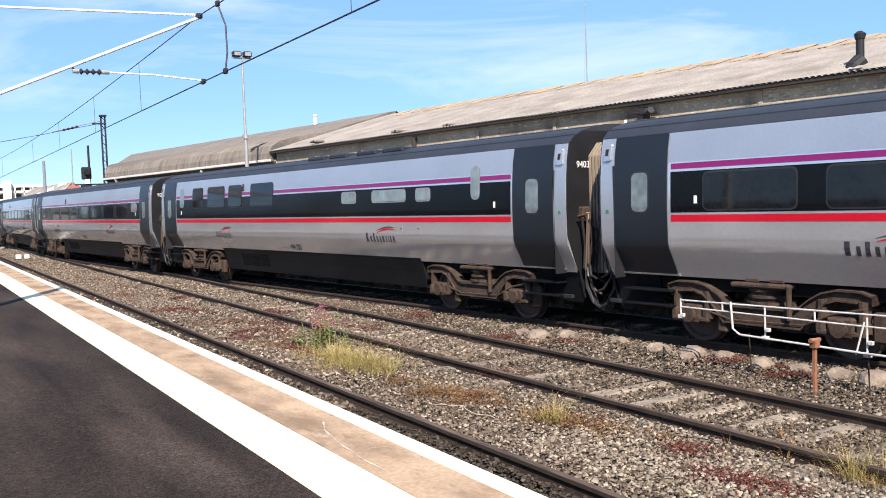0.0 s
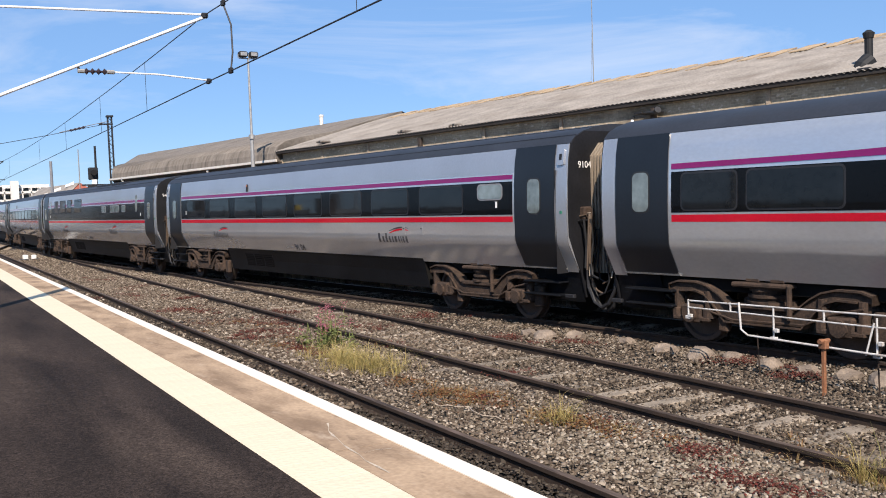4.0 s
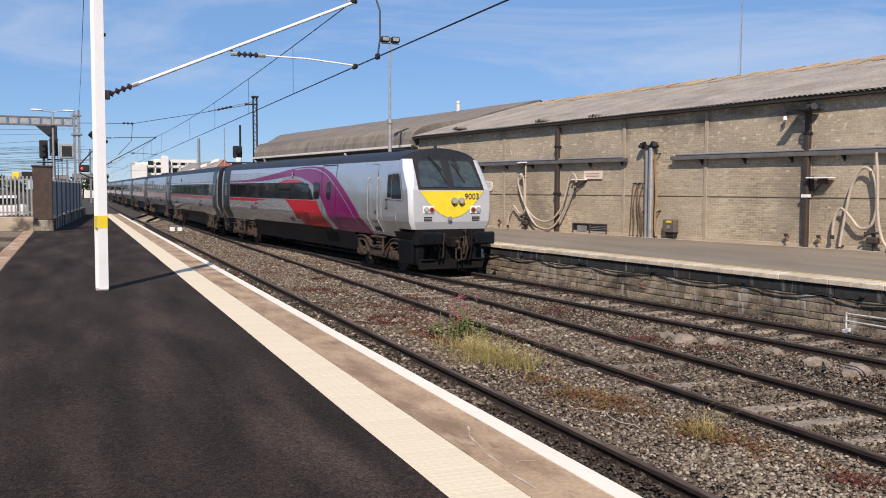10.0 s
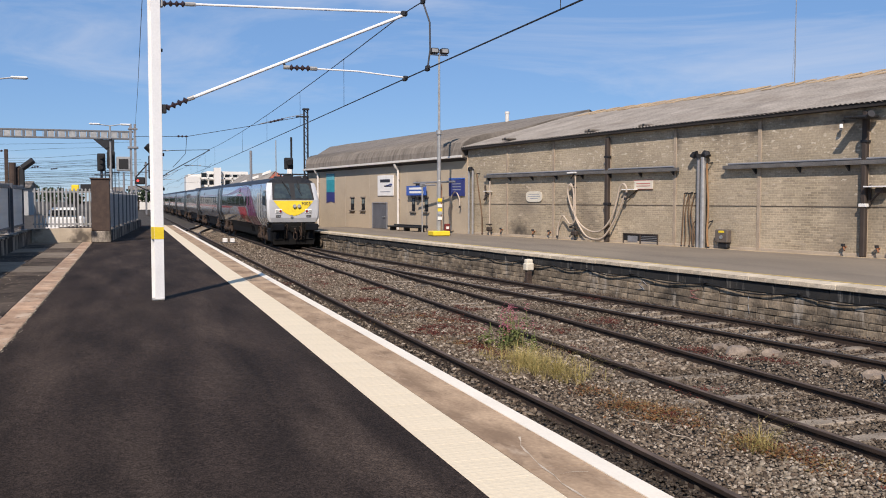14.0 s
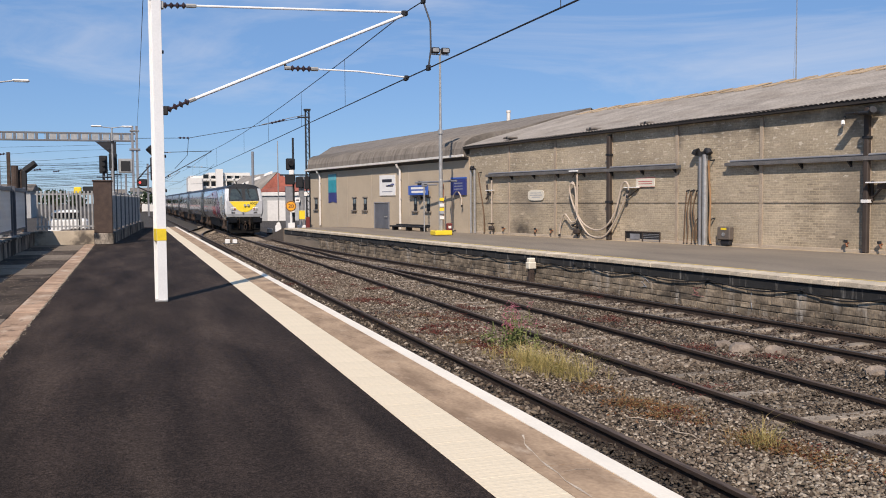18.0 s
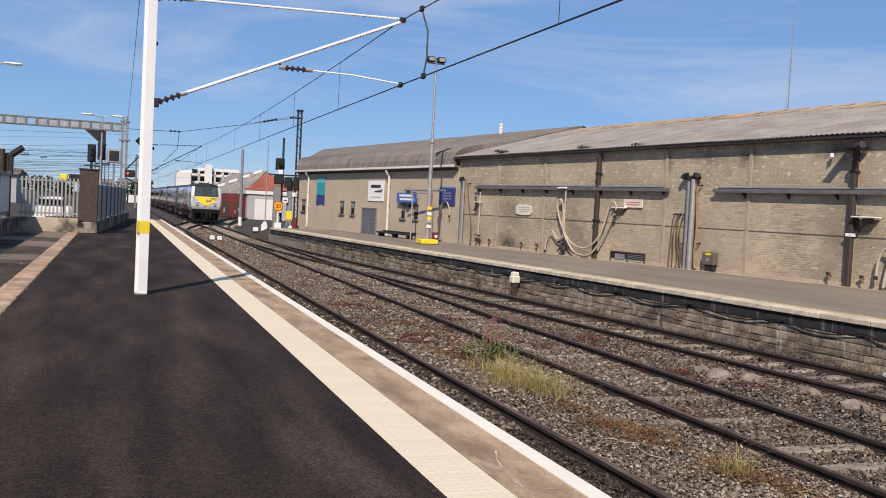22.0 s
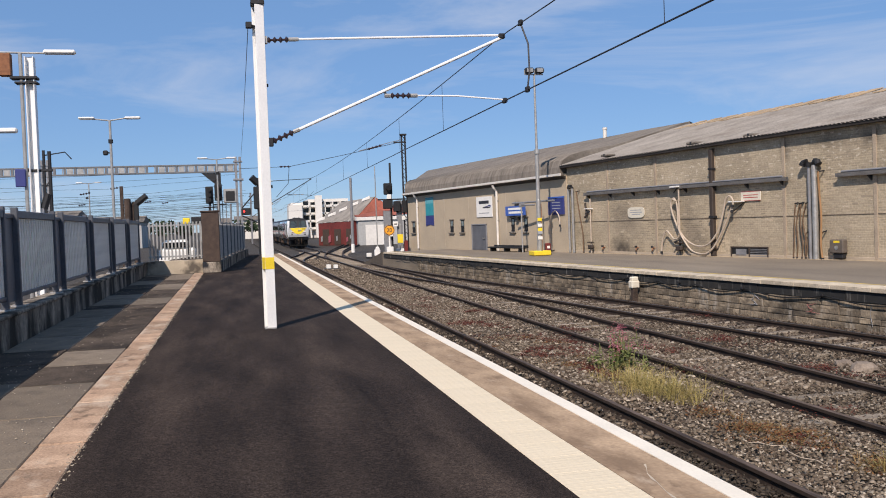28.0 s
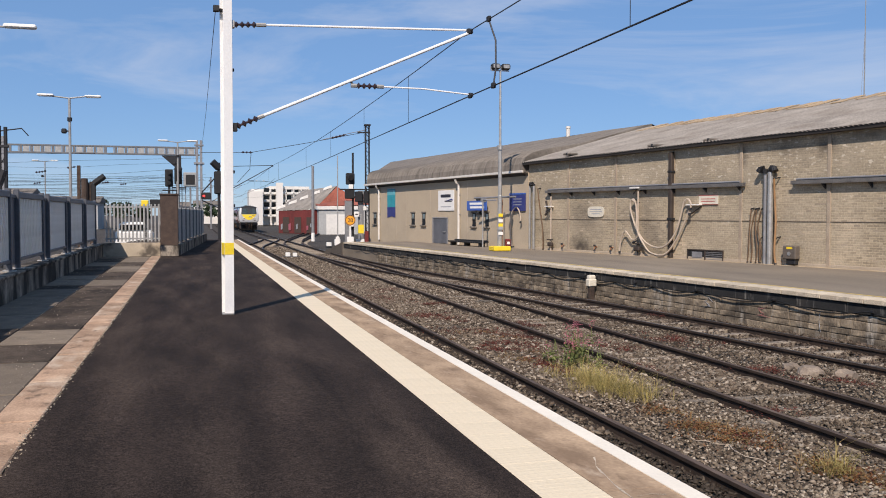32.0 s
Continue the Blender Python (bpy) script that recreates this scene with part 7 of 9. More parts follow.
# ---------------------------------------------------------------- lamps, signals, poles
def double_lamp(x, y, top, span_, label):
    la = thing("street_lamp", label, "lamp post", "platform lamps", at=Matrix.Translation((x, y, 0)))
    part("pole", M().tube([(0, 0, 0), (0, 0, 2.2), (0, 0, 2.25), (0, 0, top)], [0.085, 0.08, 0.06, 0.05], 10), GALV, la)
    part("cross_arm", M().tube([(-span_ * 0.55, 0, top + 0.05), (0, 0, top - 0.02), (span_ * 0.55, 0, top + 0.08)], 0.03, 8), GALV, la)
    for s in (-1, 1):
        hd = part("lamp_head", M().box(min(s * span_ * 0.48, s * span_), max(s * span_ * 0.48, s * span_), -0.12, 0.12, top + 0.04, top + 0.13, 0.035), WHITEPAINT, la, "pale flat lamp head")
        part("lens", M().box(min(s * span_ * 0.55, s * span_ * .95), max(s * span_ * 0.55, s * span_ * .95), -0.09, 0.09, top + 0.028, top + 0.042), GALV, hd)
    cm = part("camera_housing", M().box(-0.32, -0.12, -0.1, 0.1, top - 1.45, top - 1.25, 0.04), DARKSTEEL, la)
    part("camera_arm", M().tube([(-0.14, 0, top - 1.35), (0, 0, top - 1.35)], 0.03, 6), DARKSTEEL, la)
    part("pole_collar", M().tube([(0, 0, top - .95), (0, 0, top - .8)], 0.1, 8), DARKSTEEL, la)
    return la


double_lamp(-4.88, 40, 6.35, 1.22, "grey double-headed platform lamp with a small camera")
double_lamp(-0.95, 60, 6.15, 1.2, "farther grey double-headed lamp past the pillar")
double_lamp(-13.0, 90, 6.4, 1.12, "distant grey double-headed lamp among the wires")

bp_ = thing("steel_column", "tall white H-section column with lamps behind the fence", "column", at=Matrix.Translation((-5.9, 30, 0)))
part("column", M().box(-0.13, -0.10, -0.16, 0.16, -1, 7.1, 0.005).box(0.10, 0.13, -0.16, 0.16, -1, 7.1, 0.005).box(-0.10, 0.10, -0.012, 0.012, -1, 7.1), WHITESTEEL, bp_)
part("lamp_pole", M().tube([(-0.24, -0.1, -1), (-0.24, -0.1, 7.2)], 0.055, 10), GALV, bp_)
part("lamp_arm", M().tube([(-0.8, -0.1, 7.22), (0.45, -0.1, 7.20)], 0.03, 8), GALV, bp_)
part("lamp_head", M().box(0.42, 1.34, -0.22, 0.02, 7.17, 7.30, 0.04), WHITEPAINT, bp_)
part("lamp_head", M().box(-1.0, -0.42, -0.22, 0.02, 4.80, 4.95, 0.04), WHITEPAINT, bp_)
part("cross_plate", M().box(-0.55, 0.22, -0.2, 0.2, 6.42, 6.50, 0.01).box(-0.42, 0.22, -0.2, 0.2, 6.28, 6.34, 0.01), DARKSTEEL, bp_)
part("rusty_box", M().box(-0.85, -0.52, -0.15, 0.15, 6.52, 7.2, 0.02), RUST, bp_, "rusty brown box")
part("notice_box", M().box(-0.52, -0.22, -0.25, -0.17, 3.16, 3.70, 0.02), NAVY, bp_, "dark blue sign box")
part("bracket", M().box(-0.26, 0.5, -0.05, 0.05, 3.62, 3.70, 0.01).tube([(0.2, 0, 2.5), (0.35, 0, 2.95)], 0.11, 8), DARKSTEEL, bp_)
bp2 = thing("lattice_mast", "dark double mast behind the fence", "mast")
part("column", M().tube([(-8.72, 48, -1), (-8.72, 48, 5.8)], 0.09, 8), DARKSTEEL, bp2)
part("column", M().tube([(-8.98, 48, -1), (-8.98, 48, 5.85)], 0.07, 8), DARKSTEEL, bp2)
loose("cross_bracing", M().tube([(-8.98, 48, 5.6), (-8.0, 48, 5.75), (-7.7, 48, 5.4)], 0.03, 6).tube([(-8.98, 48, 4.0), (-8.72, 48, 4.4)], 0.03, 6), DARKSTEEL, bp2)


def colour_signal(x, y, z, label, plates=0, lit=True):
    """A railway colour-light signal seen from behind and the side: hooded black heads on a post."""
    sg = thing("railway_signal", label, "railway signal", "signals", at=Matrix.Translation((x, y, 0)))
    part("post", M().tube([(0, 0, -1.0), (0, 0, z + 0.4)], 0.08, 10), GREYSTEEL, sg)
    part("head", M().box(-0.24, 0.24, -0.28, -0.08, z - 0.35, z + 0.75, 0.05), BLACK, sg)
    for k in range(3):
        part("hood", M().tube([(0, -0.28, z - 0.1 + k * 0.32), (0, -0.52, z - 0.12 + k * 0.32)], 0.12, 10), BLACK, sg)
    part("ladder", M().tube([(0.22, 0.1, -1), (0.22, 0.1, z)], 0.025, 6).tube([(0.45, 0.1, -1), (0.45, 0.1, z)], 0.025, 6), GREYSTEEL, sg)
    part("platform", M().box(-0.4, 0.5, -0.3, 0.4, z - 0.6, z - 0.54, 0.01), DARKSTEEL, sg)
    return sg


colour_signal(-1.5, 60.5, 3.7, "black colour-light signal behind the pillar")
colour_signal(-0.95, 61.5, 3.9, "second black colour-light signal behind the pillar")
sg = thing("railway_signal", "square route signal with a pale border on a post", "railway signal", "signals")
part("post", M().tube([(-0.2, 60, -1), (-0.2, 60, 3.3)], 0.06, 8), GREYSTEEL, sg)
part("head", M().box(-0.62, 0.22, 59.8, 60.0, 3.35, 4.25, 0.05), GALV, sg)
part("face", M().box(-0.48, 0.08, 59.78, 59.81, 3.48, 4.1), BLACK, sg)
sg = thing("railway_signal", "dark signal with a red light beside the mast", "railway signal", "signals")
part("post", M().tube([(1.55, 60, -1), (1.55, 60, 4.9)], 0.09, 10), DARKSTEEL, sg)
part("head", M().box(1.25, 1.75, 59.75, 59.95, 2.9, 4.35, 0.06), BLACK, sg)
part("upper_head", M().tube([(1.15, 59.8, 4.95), (1.55, 59.9, 4.55)], 0.22, 10), BLACK, sg)
part("side_head", M().box(0.45, 1.05, 59.8, 60.0, 2.55, 3.0, 0.05), BLACK, sg)
part("light", M().tube([(0.62, 59.8, 2.78), (0.62, 59.75, 2.78)], 0.07, 10), REDGLOW, sg)
part("arm", M().tube([(0.5, 60, 3.0), (1.55, 60, 4.2)], 0.04, 6).tube([(0.5, 60, 2.5), (1.55, 60, 2.0)], 0.04, 6), DARKSTEEL, sg)
mat("rusty_brown_steel", (0.075, 0.05, 0.038), 0.9, scale=4, fine=30, spread=0.3)
sg = thing("rusty_equipment", "rusty brown line equipment and signals beyond the fence", "line equipment")
part("frame", M().box(-6.9, -6.7, 60, 60.2, -1, 4.6, 0.02).box(-6.2, -6.0, 60, 60.2, -1, 3.6, 0.02), bpy.data.materials["rusty_brown_steel"], sg)
part("cabinet", M().box(-6.65, -5.95, 59.9, 60.4, 2.1, 3.5, 0.06), bpy.data.materials["rusty_brown_steel"], sg)
part("weight", M().tube([(-6.45, 59.8, 1.0), (-6.45, 59.8, 3.8)], 0.2, 10), bpy.data.materials["rusty_brown_steel"], sg)
part("signal_head", M().tube([(-5.9, 59.9, 3.5), (-5.3, 59.8, 3.95)], 0.2, 10).box(-6.1, -5.8, 59.8, 60, 2.3, 3.5, 0.05), BLACK, sg)
ys_ = thing("yellow_marker", "small yellow marker box behind the palisade", "marker")
part("post", M().box(-2.05, -1.99, 41.0, 41.06, -0.1, 2.0), DARKSTEEL, ys_)
part("box", M().box(-2.2, -1.9, 40.9, 41.15, 1.95, 2.22, 0.03), YELLOW, ys_)
part("dark_box", M().box(-1.85, -1.4, 40.9, 41.2, 1.95, 2.25, 0.03), BLACK, ys_)
cars = thing("pale_vehicle", "pale parked van seen through the palisade bars", "vehicle")
part("body", M().box(-4.9, -2.6, 62, 64, -0.75, 0.55, 0.15), WHITEPAINT, cars)
for x in (-4.4, -3.1):
    for y in (62.05, 63.9):
        part("wheel", M().tube([(x, y - .1, -0.76), (x, y + .1, -0.76)], 0.36, 14), BLACK, cars)
part("roof", M().box(-4.7, -3.0, 62.1, 63.9, 0.53, 1.1, 0.2), WHITEPAINT, cars)
part("window", M().box(-4.6, -3.1, 61.97, 62.12, 0.6, 0.95, 0.03), GLASS, cars)

# right side: tall lamp post on the far platform
fl = thing("floodlight_mast", "tall grey floodlight mast with a yellow base on the far platform", "lamp post", at=Matrix.Translation((14.02, 41.2, FARTOP)))
part("pole", M().tube([(0, 0, 0), (0, 0, 2.6), (0, 0, 2.65), (0, 0, 4.9), (0, 0, 4.95), (0, 0, 8.5)], [0.125, 0.11, 0.095, 0.085, 0.062, 0.048], 12), GALV, fl)
part("collar", M().tube([(0, 0, 4.8), (0, 0, 5.0)], 0.14, 12), GALV, fl)
part("base_box", M().box(-0.42, 0.42, -0.42, 0.42, 0.0, 0.22, 0.03), YELLOW, fl, "yellow base block")
for z, mt in ((1.15, YELLOW), (1.35, WHITEPAINT), (1.0, GREYINK), (1.62, YELLOW), (0.75, WHITEPAINT)):
    part("notice", M().box(-0.12, 0.10, -0.155, -0.135, z, z + 0.15, 0.005), mt, fl)
part("cross_bar", M().box(-0.44, 0.44, -0.03, 0.03, 8.5, 8.55, 0.012), GREYSTEEL, fl)
for x in (-0.25, 0.25):
    hd = part("floodlight", M().box(x - 0.21, x + 0.21, -0.18, 0.14, 8.57, 8.84, 0.06), DARKSTEEL, fl)
    part("lens", M().box(x - 0.15, x + 0.15, -0.195, -0.175, 8.62, 8.79, 0.01), GALV, hd)
    part("yoke", M().box(x - 0.24, x - 0.21, -0.03, 0.03, 8.52, 8.72, 0.008), GALV, hd)
part("loudspeaker", M().box(-0.9, -0.2, -0.1, 0.1, 2.36, 2.44, 0.02).box(-0.95, -0.7, -0.1, 0.1, 2.3, 2.48, 0.03), GREYSTEEL, fl)
red = thing("fire_point", "small red fire-fighting stand by the mast", "fire stand", at=Matrix.Translation((14.55, 41.6, FARTOP)))
part("cabinet", M().box(-0.12, 0.14, -0.1, 0.1, 0.05, 0.55, 0.03), REDPAINT, red)
part("stand", M().box(-0.14, 0.16, -0.12, 0.12, 0, 0.05, 0.01), DARKSTEEL, red)
part("label", M().box(-0.06, 0.08, -0.115, -0.10, 0.3, 0.42), WHITEPAINT, red)

# the platform end: tall pole, signal, speed sign
tp = thing("steel_pole", "tall dark steel pole at the far platform's end", "pole", at=Matrix.Translation((12.0, 64.5, -1.0)))
part("pole", M().box(-0.17, -0.08, -0.10, 0.10, 0, 9.0, 0.01).box(0.08, 0.17, -0.10, 0.10, 0, 9.0, 0.01), DARKSTEEL, tp)
for k in range(15):
    part("lacing", M().tube([(-0.12, 0, 0.4 + k * 0.57), (0.12, 0, 0.68 + k * 0.57), (-0.12, 0, 0.96 + k * 0.57)], 0.03, 5), DARKSTEEL, tp)
part("top_bracket", M().box(-0.7, 0.2, -0.06, 0.06, 8.4, 8.5, 0.01).box(-0.22, 0.22, -0.2, 0.2, 8.92, 9.04, 0.01), DARKSTEEL, tp)
part("cable_box", M().box(-0.30, 0.05, -0.25, -0.15, 3.4, 4.3, 0.03), DARKSTEEL, tp)
part("notice", M().box(-0.35, -0.12, -0.28, -0.25, 2.9, 3.2, 0.01), WHITEPAINT, tp)
ps = thing("railway_signal", "black signal head on a grey post at the platform end", "railway signal", "signals", at=Matrix.Translation((10.75, 64.5, -1.0)))
part("post", M().tube([(0.22, 0.1, 0), (0.22, 0.1, 7.0)], 0.075, 10), BLACK, ps)
part("upright", M().box(-0.36, 0.14, -0.05, 0.22, 0, 3.6, 0.02), GREYSTEEL, ps, "pale grey equipment housing")
part("second_upright", M().box(0.60, 0.98, 0.0, 0.25, 0, 4.3, 0.02), GREYSTEEL, ps, "pale grey equipment housing")
part("relay_box", M().box(0.35, 0.85, -0.25, 0.05, 3.5, 4.25, 0.04), DARKSTEEL, ps)
part("small_plate", M().box(-0.1, 0.2, -0.3, -0.28, 1.75, 2.1, 0.01), WHITEPAINT, ps)
part("head", M().box(-0.33, 0.29, -0.28, -0.02, 4.72, 5.55, 0.06), BLACK, ps)
part("hood", M().tube([(-0.02, -0.28, 5.25), (-0.02, -0.56, 5.2)], 0.2, 12), BLACK, ps)
part("lower_head", M().box(-0.40, 0.30, -0.24, -0.02, 3.72, 4.4, 0.05), BLACK, ps)
part("white_plate", M().box(-0.15, 0.18, -0.31, -0.28, 4.42, 4.74, 0.01), WHITEPAINT, ps)
part("gantry_bar", M().box(-0.75, 1.3, -0.06, 0.06, 4.34, 4.44, 0.01), DARKSTEEL, ps)
part("letter_plate", M().box(0.26, 0.62, -0.22, -0.2, 2.45, 2.8, 0.01), WHITEPAINT, ps)
part("plate_bar", M().box(0.33, 0.55, -0.226, -0.219, 2.58, 2.66), INK, ps)
sp20 = thing("speed_sign", "round orange speed sign with black figures and border", "sign", at=Matrix.Translation((10.2, 61.2, 0)))
part("disc", M().tube([(0, 0.03, 1.22), (0, -0.01, 1.22)], 0.36, 24), ORANGE, sp20)
rim = M()
for k in range(24):
    a, b = 2 * math.pi * k / 24, 2 * math.pi * (k + 1) / 24
    rim.add([(r * math.cos(t), -0.014, 1.22 + r * math.sin(t)) for t in (a, b) for r in (0.30, 0.345)], [(0, 1, 3, 2)])
part("rim", rim, INK, sp20)
lettering("figures", "20", 0.38, INK, sp20, Matrix(((1, 0, 0, 0), (0, 0, -1, -0.014), (0, 1, 0, 1.21), (0, 0, 0, 1))))
part("post", M().box(-0.05, 0.05, 0.03, 0.1, -0.98, 1.3, 0.01), WHITEPAINT, sp20)
part("foot_board", M().box(-0.2, 0.25, 0.0, 0.25, -0.98, 0.1, 0.02), WHITEPAINT, sp20)
cb = thing("equipment_cabinet", "small yellow and white trackside cabinet", "cabinet", at=Matrix.Translation((11.15, 62.6, -0.95)))
part("body", M().box(-0.25, 0.25, -0.2, 0.2, 0.0, 0.85, 0.02), WHITEPAINT, cb)
part("yellow_door", M().box(-0.2, 0.2, -0.23, -0.2, 1.25, 1.85, 0.02), YELLOW, cb)
part("red_cap", M().box(0.3, 0.55, -0.15, 0.15, 0.3, 1.4, 0.03), REDPAINT, cb)
part("upright", M().box(-0.05, 0.05, -0.2, -0.1, 0.8, 2.6, 0.01), GALV, cb)
ws_ = thing("shunt_signal", "small white ground signal beside the ramp", "railway signal", "signals", at=Matrix.Translation((9.6, 63, -1.05)))
part("box", M().box(-0.2, 0.2, -0.15, 0.15, 0.5, 0.95, 0.04), WHITEPAINT, ws_)
part("leg", M().box(-0.1, 0.1, -0.1, 0.1, 0, 0.5, 0.01), GALV, ws_)
part("disc", M().tube([(0, -0.12, 1.02), (0, -0.16, 1.02)], 0.14, 16), WHITEPAINT, ws_)
for x, y, top, r, lab in ((11.35, 90, 6.35, 0.16, "grey pole beside the far tracks"), (11.48, 75, 6.45, 0.05, "thin pale pole beside the tracks")):
    po = thing("pole", lab, "pole", at=Matrix.Translation((x, y, -1.05)))
    part("shaft", M().tube([(0, 0, 0), (0, 0, top + 1.05)], [r, r * 0.8], 10), GREYSTEEL if r > .1 else GALV, po)
    part("white_foot", M().tube([(0, 0, 0), (0, 0, 0.85)], r * 1.15, 10), WHITEPAINT, po)
mast_far = thing("radio_mast", "thin distant radio mast above the roofs", "mast")
b0 = WALL0 + 25.9 * WALONG + 40 * WOUT
part("shaft", M().tube([(b0.x, b0.y, -1.12), (b0.x, b0.y, 14), (b0.x, b0.y, 26)], [0.06, 0.05, 0.02], 6), GALV, mast_far)
part("stay", M().tube([(b0.x - .6, b0.y, 5), (b0.x, b0.y, 17)], 0.012, 5), GREYSTEEL, mast_far)

# ---------------------------------------------------------------- on the brick wall
FOOT = weathered(mat("pale_kerb_strip", (0.44, 0.35, 0.235), 0.93, dark=(0.30, 0.235, 0.16), scale=2, fine=40, bump=0.003, spec=0.15), (((1.6, 1.6, 1), 0.5, 0.66, 0.7, (0.16, 0.125, 0.09)), ((5, 5, 1), 0.6, 0.7, 0.6, (0.58, 0.47, 0.27))))
solid("kerb_wall_foot", M().box(-30, 12.6, 0.0, 0.26, FARTOP - 0.05, FARTOP + 0.006, 0.006), FOOT, "pale worn kerb strip along the foot of the brick wall", "kerb", kind="structure", at=WPOSE)


def on_wall(name, label, category, group=""):
    return thing(name, label, category, group, at=WPOSE)


for u0, u1 in ((-0.52, 12.25), (-27.0, -2.69)):
    tr = on_wall("cable_tray", "long grey steel cable tray along the brick wall", "cable tray", "cable trays")
    part("tray", M().box(u0, u1, 0.06, 0.22, 2.66, 2.69, 0.005).box(u0, u1, 0.20, 0.22, 2.69, 2.79, 0.004).box(u0, u1, 0.06, 0.08, 2.68, 2.80, 0.004), TRAY, tr)
    part("pipe", M().tube([(u0 + .2, 0.14, 2.83), (u1 - .2, 0.14, 2.83)], 0.04, 8), GREYSTEEL, tr)
    u = u0 + 0.3
    while u < u1:
        part("bracket", M().prism([(0.0, 2.48), (0.0, 2.66), (0.20, 2.66)], 0, u - 0.03, u + 0.03), DARKSTEEL, tr)
        u += 1.75
for u, w, top in ((3.37, 0.10, 4.12), (-8.04, 0.085, 4.25), (-19.7, 0.10, 4.3)):
    dp = on_wall("downpipe", "dark brown rainwater pipe on the brick wall", "downpipe", "downpipes")
    part("pipe", M().box(u - w, u + w, 0.03, 0.2, -0.1, top, 0.03), mat("dark_brown_pipe", (0.05, 0.036, 0.028), 0.75, scale=3, fine=30) if "dark_brown_pipe" not in bpy.data.materials else bpy.data.materials["dark_brown_pipe"], dp)
    part("clamp", M().box(u - w - .04, u + w + .04, 0.02, 0.215, 1.40, 1.50, 0.01), WHITEPAINT if u < -5 else DARKSTEEL, dp)
    part("clamp", M().box(u - w - .03, u + w + .03, 0.02, 0.21, 3.3, 3.38, 0.01), DARKSTEEL, dp)
hp = on_wall("wall_lamp", "old grey floodlight on a bracket under the eave", "lamp")
part("arm", M().box(-8.45, -7.9, 0.1, 0.45, 4.0, 4.10, 0.03), DARKSTEEL, hp)
part("head", M().tube([(-8.35, 0.5, 4.0), (-8.55, 0.62, 4.1)], [0.07, 0.11], 10), DARKSTEEL, hp)
part("plate", M().box(-8.0, -7.7, 0.05, 0.7, 4.02, 4.07, 0.01), DARKSTEEL, hp)
hl = on_wall("wall_lamp", "small old lamp fixed high on the brick wall", "lamp")
part("bracket", M().tube([(-7.2, 0.0, 4.02), (-7.25, 0.14, 3.8)], 0.03, 6), DARKSTEEL, hl)
part("head", M().tube([(-7.22, 0.12, 3.88), (-7.28, 0.2, 3.76)], 0.055, 8), WHITEPAINT, hl)
sf = on_wall("wall_bracket", "rusty iron shelf bracket on the brick wall", "bracket")
part("shelf", M().box(-8.95, -8.15, 0.05, 0.35, 1.98, 2.02, 0.008), WHITEPAINT, sf)
part("strut", M().tube([(-8.2, 0.05, 1.55), (-8.8, 0.3, 1.98)], 0.03, 6).box(-8.22, -8.14, 0.02, 0.08, 1.45, 2.05, 0.01).box(-8.75, -8.45, 0.06, 0.25, 1.80, 1.97, 0.03), bpy.data.materials["dark_brown_pipe"], sf)

# hooded vent pipes
for us, nm in (((-1.42, -1.90), "pair of grey hooded pipes on the brick wall"), ((13.30, 13.66), "pair of thin hooded pipes beside the building corner")):
    vp = on_wall("vent_pipes", nm, "pipes", "vent pipes")
    for k, u in enumerate(us):
        r = 0.10 if us[0] < 0 else 0.06
        top = 3.12 if us[0] < 0 else 3.05
        if k or us[0] > 0:
            part("pipe", M().tube([(u + (0.13 if us[0] < 0 else 0), 0.16, -0.1), (u + (0.13 if us[0] < 0 else 0), 0.16, top)], r, 12), GALV, vp)
        else:
            part("pipe", M().tube([(u - 0.10, 0.14, -0.1), (u - 0.10, 0.14, top)], r * 0.6, 12), GREYSTEEL, vp)
        sd = 1 if k == 0 else -1                     # the two hoods bend away from each other
        uc = u + ((0.13 if k else -0.10) if us[0] < 0 else 0)
        hd = M().tube([(uc, 0.15, top - 0.03), (uc, 0.16, top + 0.07), (uc + sd * 0.08, 0.18, top + 0.14), (uc + sd * 0.18, 0.19, top + 0.12), (uc + sd * 0.24, 0.20, top + 0.02)], [r * 1.0, r * 1.05, r * 1.1, r * 1.1, r * 1.15], 10)
        part("hood", hd, DARKSTEEL, vp)


def hose(label, pts, r, material, name="hose"):
    hs_ = on_wall(name, label, "hose", "wall hoses")
    sm = []
    P = [Vector(p) for p in pts]
    for i in range(len(P) - 1):
        p0, p1, p2, p3 = P[max(i - 1, 0)], P[i], P[i + 1], P[min(i + 2, len(P) - 1)]
        for k in range(6):
            t = k / 6
            sm.append(0.5 * ((2 * p1) + (p2 - p0) * t + (2 * p0 - 5 * p1 + 4 * p2 - p3) * t * t + (3 * p1 - p0 - 3 * p2 + p3) * t ** 3))
    sm.append(P[-1])
    part("hose_line", M().tube(sm, r, 8), material, hs_, "", True)
    part("coupling", M().tube([sm[-1], sm[-1] + Vector((0.0, 0.02, -0.10))], r * 1.5, 8), DARKSTEEL, hs_)
    part("hook", M().tube([(P[0].x, 0.0, P[0].z + .02), (P[0].x, P[0].y + .03, P[0].z - .02)], 0.025, 6), DARKSTEEL, hs_)
    return hs_


